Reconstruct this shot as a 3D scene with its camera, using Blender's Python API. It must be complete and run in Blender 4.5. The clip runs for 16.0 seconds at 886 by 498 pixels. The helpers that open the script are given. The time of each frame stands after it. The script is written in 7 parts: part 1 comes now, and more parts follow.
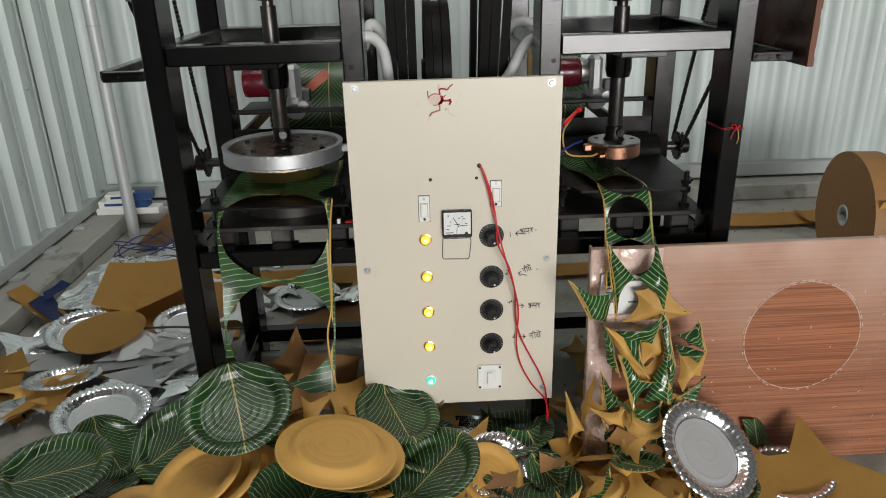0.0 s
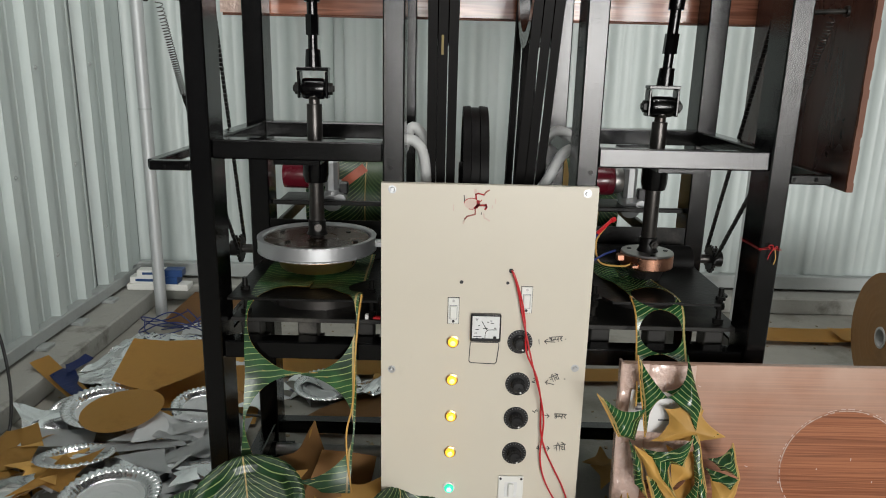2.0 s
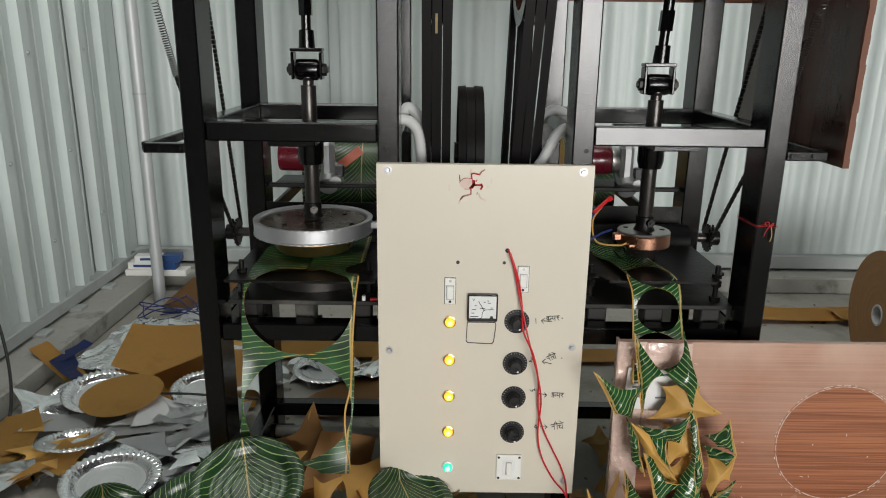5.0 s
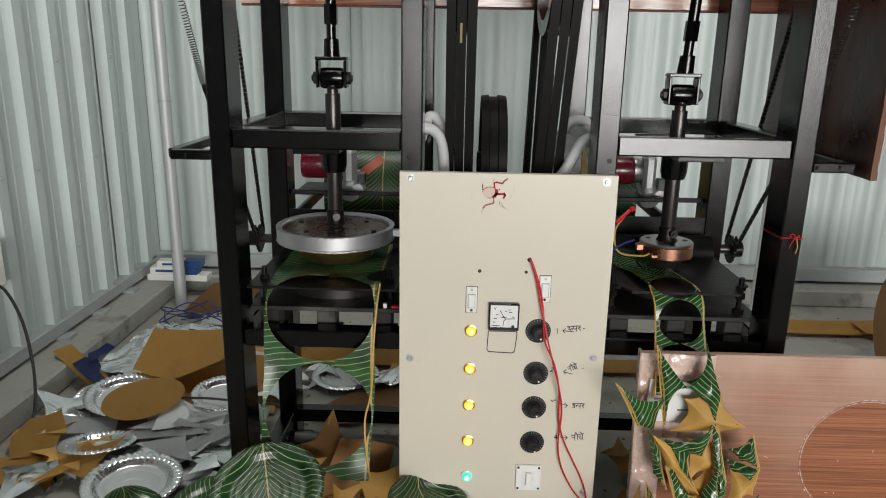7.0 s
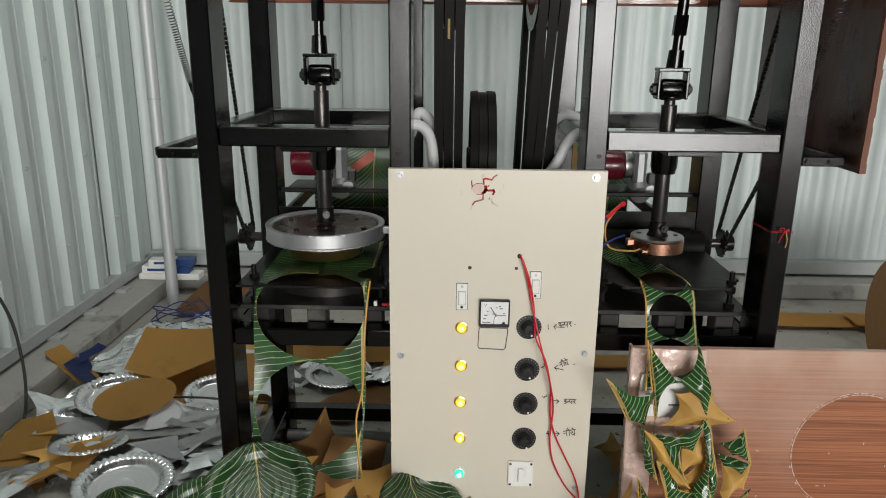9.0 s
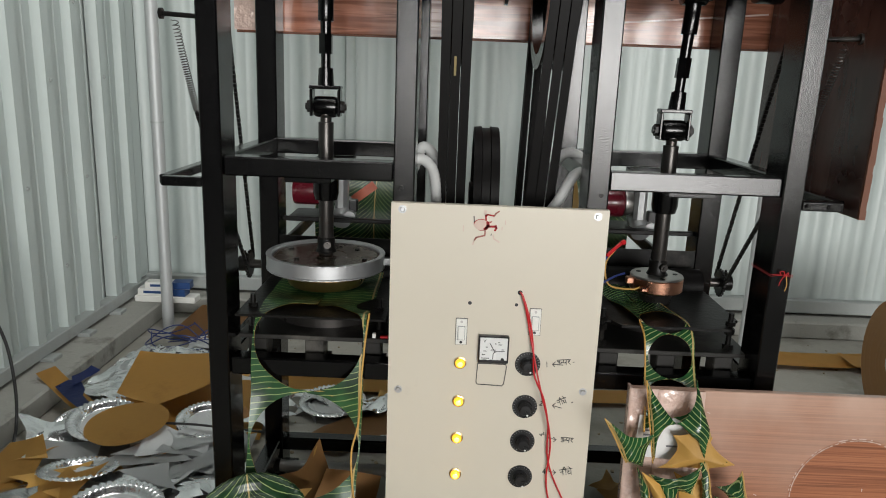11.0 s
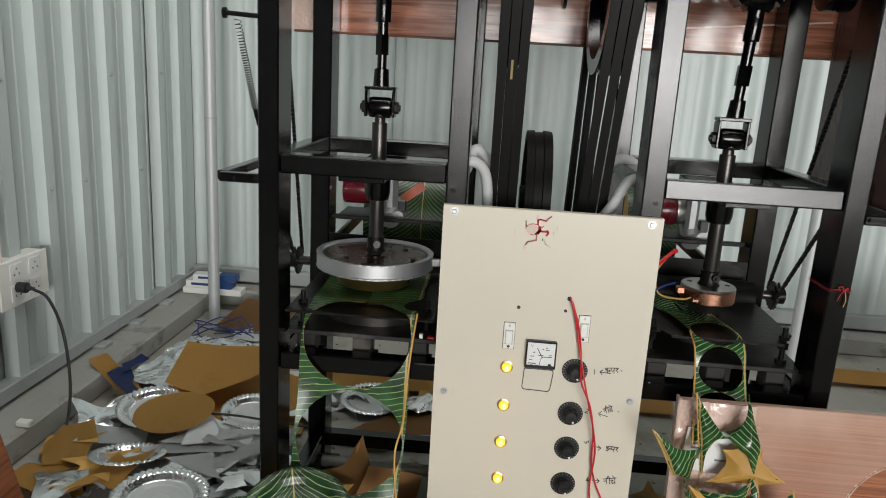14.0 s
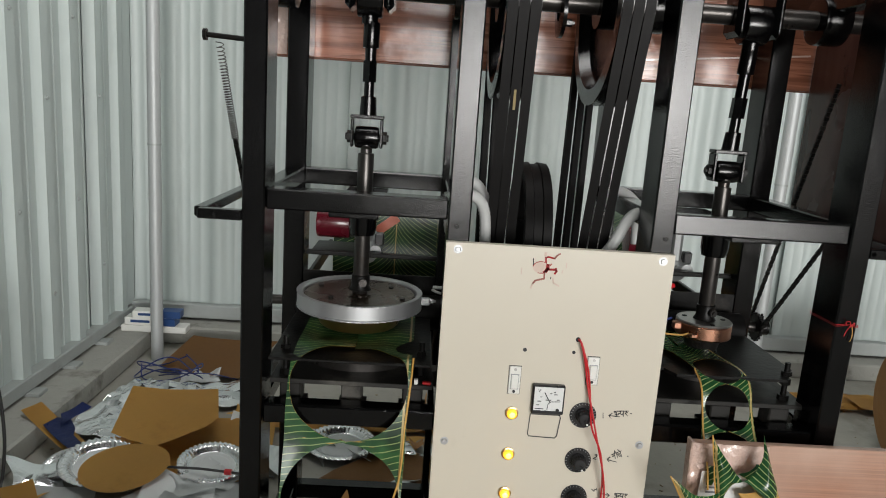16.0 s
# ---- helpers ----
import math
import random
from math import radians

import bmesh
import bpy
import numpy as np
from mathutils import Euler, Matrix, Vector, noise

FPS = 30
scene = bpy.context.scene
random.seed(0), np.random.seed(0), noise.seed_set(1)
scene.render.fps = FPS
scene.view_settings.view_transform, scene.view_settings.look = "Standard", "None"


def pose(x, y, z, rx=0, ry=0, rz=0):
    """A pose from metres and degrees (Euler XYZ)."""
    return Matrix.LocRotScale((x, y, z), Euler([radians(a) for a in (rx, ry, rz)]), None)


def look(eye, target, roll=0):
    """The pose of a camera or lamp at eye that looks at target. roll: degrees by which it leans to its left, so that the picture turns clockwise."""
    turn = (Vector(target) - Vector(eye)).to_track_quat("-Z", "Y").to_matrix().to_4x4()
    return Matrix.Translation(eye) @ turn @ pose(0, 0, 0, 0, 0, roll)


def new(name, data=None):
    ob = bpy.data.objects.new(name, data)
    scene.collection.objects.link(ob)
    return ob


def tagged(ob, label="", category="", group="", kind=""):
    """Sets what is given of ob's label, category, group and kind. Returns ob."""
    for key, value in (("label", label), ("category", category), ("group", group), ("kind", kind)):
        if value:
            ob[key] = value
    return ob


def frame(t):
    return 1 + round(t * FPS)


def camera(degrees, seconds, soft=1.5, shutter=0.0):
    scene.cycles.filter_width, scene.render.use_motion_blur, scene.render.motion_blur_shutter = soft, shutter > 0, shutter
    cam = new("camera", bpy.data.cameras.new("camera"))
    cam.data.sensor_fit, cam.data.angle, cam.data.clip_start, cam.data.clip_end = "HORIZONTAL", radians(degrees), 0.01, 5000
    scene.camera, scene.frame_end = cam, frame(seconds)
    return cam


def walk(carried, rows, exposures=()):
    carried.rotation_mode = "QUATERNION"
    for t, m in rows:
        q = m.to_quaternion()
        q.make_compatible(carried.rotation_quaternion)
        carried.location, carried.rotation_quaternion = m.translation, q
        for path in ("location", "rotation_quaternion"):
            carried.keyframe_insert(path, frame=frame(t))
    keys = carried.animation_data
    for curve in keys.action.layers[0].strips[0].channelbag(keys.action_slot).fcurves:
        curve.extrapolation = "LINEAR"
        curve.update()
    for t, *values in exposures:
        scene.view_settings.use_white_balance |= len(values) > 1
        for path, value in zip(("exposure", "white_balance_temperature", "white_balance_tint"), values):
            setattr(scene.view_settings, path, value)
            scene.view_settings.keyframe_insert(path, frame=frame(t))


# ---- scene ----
cam = camera(63.6, 16.0, soft=1.0)
PATH = [
    (0, (-0.08, -1.463, 1.153), (-0.017, 0.393, 0.409), -1.6),
    (0.5, (-0.085, -1.462, 1.157), (-0.037, 0.433, 0.518), -0.6),
    (1, (-0.096, -1.462, 1.16), (-0.09, 0.439, 0.537), 0.4),
    (1.5, (-0.103, -1.449, 1.17), (-0.14, 0.472, 0.616), 0.5),
    (2, (-0.093, -1.444, 1.178), (-0.094, 0.49, 0.668), 1.3),
    (2.5, (-0.089, -1.445, 1.175), (-0.078, 0.487, 0.657), 1.0),
    (3, (-0.084, -1.444, 1.17), (-0.058, 0.481, 0.629), 1.0),
    (3.5, (-0.085, -1.439, 1.171), (-0.047, 0.483, 0.621), 1.0),
    (4, (-0.084, -1.44, 1.17), (-0.053, 0.48, 0.611), 0.9),
    (6.5, (-0.095, -1.45, 1.169), (-0.134, 0.477, 0.636), 0.9),
    (7, (-0.097, -1.447, 1.17), (-0.143, 0.481, 0.64), 1.0),
    (7.5, (-0.094, -1.445, 1.171), (-0.145, 0.484, 0.645), 1.0),
    (8, (-0.09, -1.445, 1.167), (-0.136, 0.484, 0.639), 1.0),
    (8.5, (-0.083, -1.441, 1.169), (-0.124, 0.484, 0.626), 0.7),
    (9, (-0.086, -1.441, 1.171), (-0.118, 0.484, 0.63), 0.6),
    (9.5, (-0.094, -1.441, 1.175), (-0.131, 0.487, 0.645), 1.3),
    (9.7, (-0.098, -1.443, 1.177), (-0.128, 0.489, 0.658), 1.7),
    (12, (-0.098, -1.435, 1.192), (-0.122, 0.511, 0.73), 2.3),
    (12.5, (-0.096, -1.436, 1.19), (-0.132, 0.509, 0.725), 2.3),
    (13, (-0.104, -1.437, 1.188), (-0.154, 0.505, 0.716), 2.3),
    (13.5, (-0.115, -1.44, 1.185), (-0.195, 0.499, 0.701), 2.5),
    (14, (-0.125, -1.441, 1.192), (-0.252, 0.498, 0.718), 3.3),
    (14.5, (-0.134, -1.434, 1.191), (-0.284, 0.51, 0.742), 3.5),
    (15, (-0.182, -1.402, 1.193), (-0.332, 0.545, 0.762), 4.9),
    (15.5, (-0.252, -1.364, 1.199), (-0.347, 0.595, 0.809), 3.7),
    (16, (-0.279, -1.345, 1.192), (-0.206, 0.614, 0.795), 3.9),
]
walk(cam, [(t, look(eye, target, roll)) for t, eye, target, roll in PATH])

# ---- world and lights ----
world = bpy.data.worlds.new("World")
scene.world = world
world.use_nodes = True
wn = world.node_tree
sky = wn.nodes.new("ShaderNodeTexSky")
sky.sky_type, sky.sun_disc = "NISHITA", False
sky.sun_elevation, sky.sun_rotation = radians(48), radians(150)
wn.nodes["Background"].inputs[1].default_value = 0.1
wn.links.new(sky.outputs[0], wn.nodes["Background"].inputs[0])

DOOR_X0, DOOR_X1, DOOR_Z = -0.4, 6.0, 3.2
ROOM = (-1.66, 6.6, -12.0, 2.06, 3.6)          # x0, x1, y0, y1, height


def area_lamp(name, m, sx, sy, watts, colour):
    data = bpy.data.lights.new(name, "AREA")
    data.shape, data.size, data.size_y, data.energy, data.color = "RECTANGLE", sx, sy, watts, colour
    ob = new(name, data)
    ob.matrix_world = m
    return ob


# daylight in the shed's open door, behind the camera
area_lamp("door_daylight", look(((DOOR_X0 + DOOR_X1) / 2, -11.95, DOOR_Z / 2), ((DOOR_X0 + DOOR_X1) / 2, 0, DOOR_Z / 2)),
          DOOR_X1 - DOOR_X0 - 0.1, DOOR_Z - 0.1, 1230, (1.0, 0.985, 0.965))
# overhead fill lamp added over the press, with no source seen there
FILL_X0, FILL_X1, FILL_Y0, FILL_Y1 = -1.25, 1.25, -0.20, 0.80
area_lamp("overhead_fill", look(((FILL_X0 + FILL_X1) / 2, (FILL_Y0 + FILL_Y1) / 2, 3.58), ((FILL_X0 + FILL_X1) / 2, (FILL_Y0 + FILL_Y1) / 2 + 0.0001, 0)),
          FILL_X1 - FILL_X0, FILL_Y1 - FILL_Y0, 52, (1.0, 0.985, 0.965))


# ---- materials ----
def material(name, colour, rough=0.6, metal=0.0, spec=0.5, vary=0.15, scale=6.0, bump=0.0, bump_scale=60.0, spot=None, spot_at=0.62, spot_scale=3.0, coat=0.0, stretch=(1, 1, 1), rand=0.0):
    """Base colour with two scales of variation, optional blotches of a second colour, roughness variation and fine relief."""
    m = bpy.data.materials.new(name)
    m.use_nodes = True
    t, n, l = m.node_tree, m.node_tree.nodes, m.node_tree.links
    b = n["Principled BSDF"]
    co = n.new("ShaderNodeTexCoord")
    mp = n.new("ShaderNodeMapping")
    mp.inputs["Scale"].default_value = stretch
    l.new(co.outputs["Object"], mp.inputs[0])

    def noise_tex(sc, detail=4.0, rough_=0.55):
        k = n.new("ShaderNodeTexNoise")
        k.inputs["Scale"].default_value, k.inputs["Detail"].default_value, k.inputs["Roughness"].default_value = sc, detail, rough_
        l.new(mp.outputs[0], k.inputs[0])
        return k

    def mix(a, bb, f, mode="MIX"):
        k = n.new("ShaderNodeMix")
        k.data_type, k.blend_type = "RGBA", mode
        for i, v in ((0, f), (6, a), (7, bb)):
            if isinstance(v, (int, float)):
                k.inputs[i].default_value = v
            elif isinstance(v, tuple):
                k.inputs[i].default_value = (*v, 1)
            else:
                l.new(v, k.inputs[i])
        return k.outputs[2]

    big, fine = noise_tex(scale), noise_tex(scale * 9)
    lo, hi = tuple(c * (1 - vary) for c in colour), tuple(min(1, c * (1 + vary)) for c in colour)
    col = mix(lo, hi, big.outputs[0])
    col = mix(col, mix(lo, hi, fine.outputs[0]), 0.45)
    if spot:
        s = noise_tex(spot_scale, 6, 0.65)
        r = n.new("ShaderNodeValToRGB")
        r.color_ramp.elements[0].position, r.color_ramp.elements[1].position = spot_at - 0.05, spot_at + 0.08
        l.new(s.outputs[0], r.inputs[0])
        col = mix(col, spot, r.outputs[0])
    if rand:
        oi = n.new("ShaderNodeObjectInfo")
        hs = n.new("ShaderNodeHueSaturation")
        mr = n.new("ShaderNodeMapRange")
        mr.inputs[3].default_value, mr.inputs[4].default_value = 1 - rand, 1 + rand
        l.new(oi.outputs["Random"], mr.inputs[0])
        l.new(mr.outputs[0], hs.inputs["Value"])
        l.new(col, hs.inputs["Color"])
        col = hs.outputs[0]
    l.new(col, b.inputs["Base Color"])
    rr = n.new("ShaderNodeMapRange")
    rr.inputs[3].default_value, rr.inputs[4].default_value = max(0.03, rough - 0.1), min(1, rough + 0.12)
    l.new(big.outputs[0], rr.inputs[0])
    l.new(rr.outputs[0], b.inputs["Roughness"])
    b.inputs["Metallic"].default_value = metal
    b.inputs["Specular IOR Level"].default_value = spec
    b.inputs["Coat Weight"].default_value = coat
    b.inputs["Coat Roughness"].default_value = 0.12
    if bump:
        k = n.new("ShaderNodeBump")
        k.inputs["Strength"].default_value, k.inputs["Distance"].default_value = bump, 0.004
        l.new(noise_tex(bump_scale, 3).outputs[0], k.inputs["Height"])
        l.new(k.outputs[0], b.inputs["Normal"])
    return m


def glow(name, colour, strength):
    m = bpy.data.materials.new(name)
    m.use_nodes = True
    b = m.node_tree.nodes["Principled BSDF"]
    b.inputs["Base Color"].default_value = (*colour, 1)
    b.inputs["Emission Color"].default_value = (*colour, 1)
    b.inputs["Emission Strength"].default_value = strength
    b.inputs["Roughness"].default_value = 0.2
    return m


def leaf_print(name, freq=80.0, fold=1.5, rough=0.28, deep=1.0, thin=0.9, midrib=0.0022, bow=0.75):
    """Dark green film printed with pale veins that leave a midrib along y."""
    m = bpy.data.materials.new(name)
    m.use_nodes = True
    n, l = m.node_tree.nodes, m.node_tree.links
    b = n["Principled BSDF"]

    def calc(op, a, bb=None):
        k = n.new("ShaderNodeMath")
        k.operation = op
        for i, v in enumerate((a, bb)):
            if v is None:
                continue
            if isinstance(v, (int, float)):
                k.inputs[i].default_value = v
            else:
                l.new(v, k.inputs[i])
        return k.outputs[0]

    uv = n.new("ShaderNodeUVMap")
    sep = n.new("ShaderNodeSeparateXYZ")
    l.new(uv.outputs[0], sep.inputs[0])
    nz = n.new("ShaderNodeTexNoise")
    nz.inputs["Scale"].default_value = 9.0
    l.new(uv.outputs[0], nz.inputs[0])
    ax = calc("ABSOLUTE", sep.outputs[0])
    bent = calc("SUBTRACT", sep.outputs[1], calc("MULTIPLY", calc("POWER", ax, bow), fold * 0.5))
    wob = calc("ADD", bent, calc("MULTIPLY", nz.outputs[0], 0.02))
    wave = calc("SINE", calc("MULTIPLY", wob, freq * 2 * math.pi))
    line = calc("GREATER_THAN", wave, thin)
    rib = calc("LESS_THAN", ax, midrib)
    tone = n.new("ShaderNodeTexNoise")
    tone.inputs["Scale"].default_value = 16.0
    l.new(uv.outputs[0], tone.inputs[0])
    ramp = n.new("ShaderNodeValToRGB")
    ramp.color_ramp.elements[0].position, ramp.color_ramp.elements[1].position = 0.3, 0.72
    ramp.color_ramp.elements[0].color, ramp.color_ramp.elements[1].color = (0.006 * deep, 0.028 * deep, 0.010 * deep, 1), (0.024 * deep, 0.105 * deep, 0.030 * deep, 1)
    l.new(tone.outputs[0], ramp.inputs[0])
    k = n.new("ShaderNodeMix")
    k.data_type = "RGBA"
    k.inputs[7].default_value = (0.26, 0.33, 0.13, 1)
    l.new(line, k.inputs[0])
    l.new(ramp.outputs[0], k.inputs[6])
    k2 = n.new("ShaderNodeMix")
    k2.data_type = "RGBA"
    k2.inputs[7].default_value = (0.42, 0.31, 0.12, 1)
    l.new(rib, k2.inputs[0])
    l.new(k.outputs[2], k2.inputs[6])
    l.new(k2.outputs[2], b.inputs["Base Color"])
    b.inputs["Roughness"].default_value = rough
    b.inputs["Coat Weight"].default_value = 0.06
    b.inputs["Coat Roughness"].default_value = 0.15
    bp = n.new("ShaderNodeBump")
    bp.inputs["Strength"].default_value, bp.inputs["Distance"].default_value = 0.35, 0.004
    crease = n.new("ShaderNodeTexNoise")
    crease.inputs["Scale"].default_value, crease.inputs["Detail"].default_value, crease.inputs["Distortion"].default_value = 55.0, 5.0, 1.2
    l.new(uv.outputs[0], crease.inputs[0])
    l.new(calc("ADD", tone.outputs[0], calc("MULTIPLY", crease.outputs[0], 0.35)), bp.inputs["Height"])
    l.new(bp.outputs[0], b.inputs["Normal"])
    return m


def wood_print(name, dark, light, rough, across=(1.2, 1, 26), film=0.0, relief=0.15, clean=None):
    """Wood-grain laminate, grain along x."""
    m = material(name, light, rough, vary=0.1, scale=3.0, bump=relief + film, bump_scale=14 if film else 120, coat=film)
    n, l = m.node_tree.nodes, m.node_tree.links
    b = n["Principled BSDF"]
    co = n.new("ShaderNodeTexCoord")
    mp = n.new("ShaderNodeMapping")
    mp.inputs["Scale"].default_value = across
    l.new(co.outputs["Object"], mp.inputs[0])
    wv = n.new("ShaderNodeTexNoise")
    wv.inputs["Scale"].default_value, wv.inputs["Detail"].default_value, wv.inputs["Distortion"].default_value = 2.2, 7.0, 0.8
    l.new(mp.outputs[0], wv.inputs[0])
    r = n.new("ShaderNodeValToRGB")
    r.color_ramp.elements[0].position, r.color_ramp.elements[1].position = 0.40, 0.62
    r.color_ramp.elements[0].color, r.color_ramp.elements[1].color = (*dark, 1), (*light, 1)
    l.new(wv.outputs[0], r.inputs[0])
    # thin dark pores along the grain
    pore_map = n.new("ShaderNodeMapping")
    pore_map.inputs["Scale"].default_value = (across[0] * 2.5, across[1], across[2] * 2.2)
    l.new(co.outputs["Object"], pore_map.inputs[0])
    pore = n.new("ShaderNodeTexNoise")
    pore.inputs["Scale"].default_value, pore.inputs["Detail"].default_value, pore.inputs["Distortion"].default_value = 2.0, 3.0, 0.5
    l.new(pore_map.outputs[0], pore.inputs[0])
    pr = n.new("ShaderNodeMapRange")
    pr.inputs[1].default_value, pr.inputs[2].default_value, pr.inputs[4].default_value = 0.56, 0.66, 0.6
    l.new(pore.outputs[0], pr.inputs[0])
    dk = n.new("ShaderNodeMix")
    dk.data_type = "RGBA"
    dk.inputs[7].default_value = (*(c * 0.55 for c in dark), 1)
    l.new(pr.outputs[0], dk.inputs[0])
    l.new(r.outputs[0], dk.inputs[6])
    col = dk.outputs[2]
    if clean:
        # dust everywhere but on a wiped disc: its middle and radius
        dist = n.new("ShaderNodeVectorMath")
        dist.operation = "DISTANCE"
        dist.inputs[1].default_value = clean[0]
        l.new(co.outputs["Object"], dist.inputs[0])
        edge = n.new("ShaderNodeMapRange")
        edge.inputs[1].default_value, edge.inputs[2].default_value, edge.inputs[3].default_value = clean[1] - 0.006, clean[1] + 0.004, 0.1
        l.new(dist.outputs["Value"], edge.inputs[0])
        cloud = n.new("ShaderNodeTexNoise")
        cloud.inputs["Scale"].default_value, cloud.inputs["Detail"].default_value = 4.5, 6.0
        l.new(co.outputs["Object"], cloud.inputs[0])
        amount = n.new("ShaderNodeMath")
        amount.operation = "MULTIPLY"
        span = n.new("ShaderNodeMapRange")
        span.inputs[1].default_value, span.inputs[2].default_value, span.inputs[3].default_value, span.inputs[4].default_value = 0.3, 0.72, 0.30, 0.80
        l.new(cloud.outputs[0], span.inputs[0])
        # paler towards the upper edge of the board
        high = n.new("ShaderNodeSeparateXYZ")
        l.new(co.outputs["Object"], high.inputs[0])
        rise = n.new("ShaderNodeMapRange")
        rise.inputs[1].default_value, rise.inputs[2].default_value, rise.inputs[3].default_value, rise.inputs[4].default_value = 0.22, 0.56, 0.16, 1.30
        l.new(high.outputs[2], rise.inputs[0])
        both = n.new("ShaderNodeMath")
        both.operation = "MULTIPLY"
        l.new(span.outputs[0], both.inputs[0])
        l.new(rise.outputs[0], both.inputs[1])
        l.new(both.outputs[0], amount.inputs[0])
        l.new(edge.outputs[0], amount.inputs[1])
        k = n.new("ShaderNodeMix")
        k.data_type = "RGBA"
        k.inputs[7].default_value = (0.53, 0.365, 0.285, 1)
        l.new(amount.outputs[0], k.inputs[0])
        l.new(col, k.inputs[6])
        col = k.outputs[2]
    l.new(col, b.inputs["Base Color"])
    return m


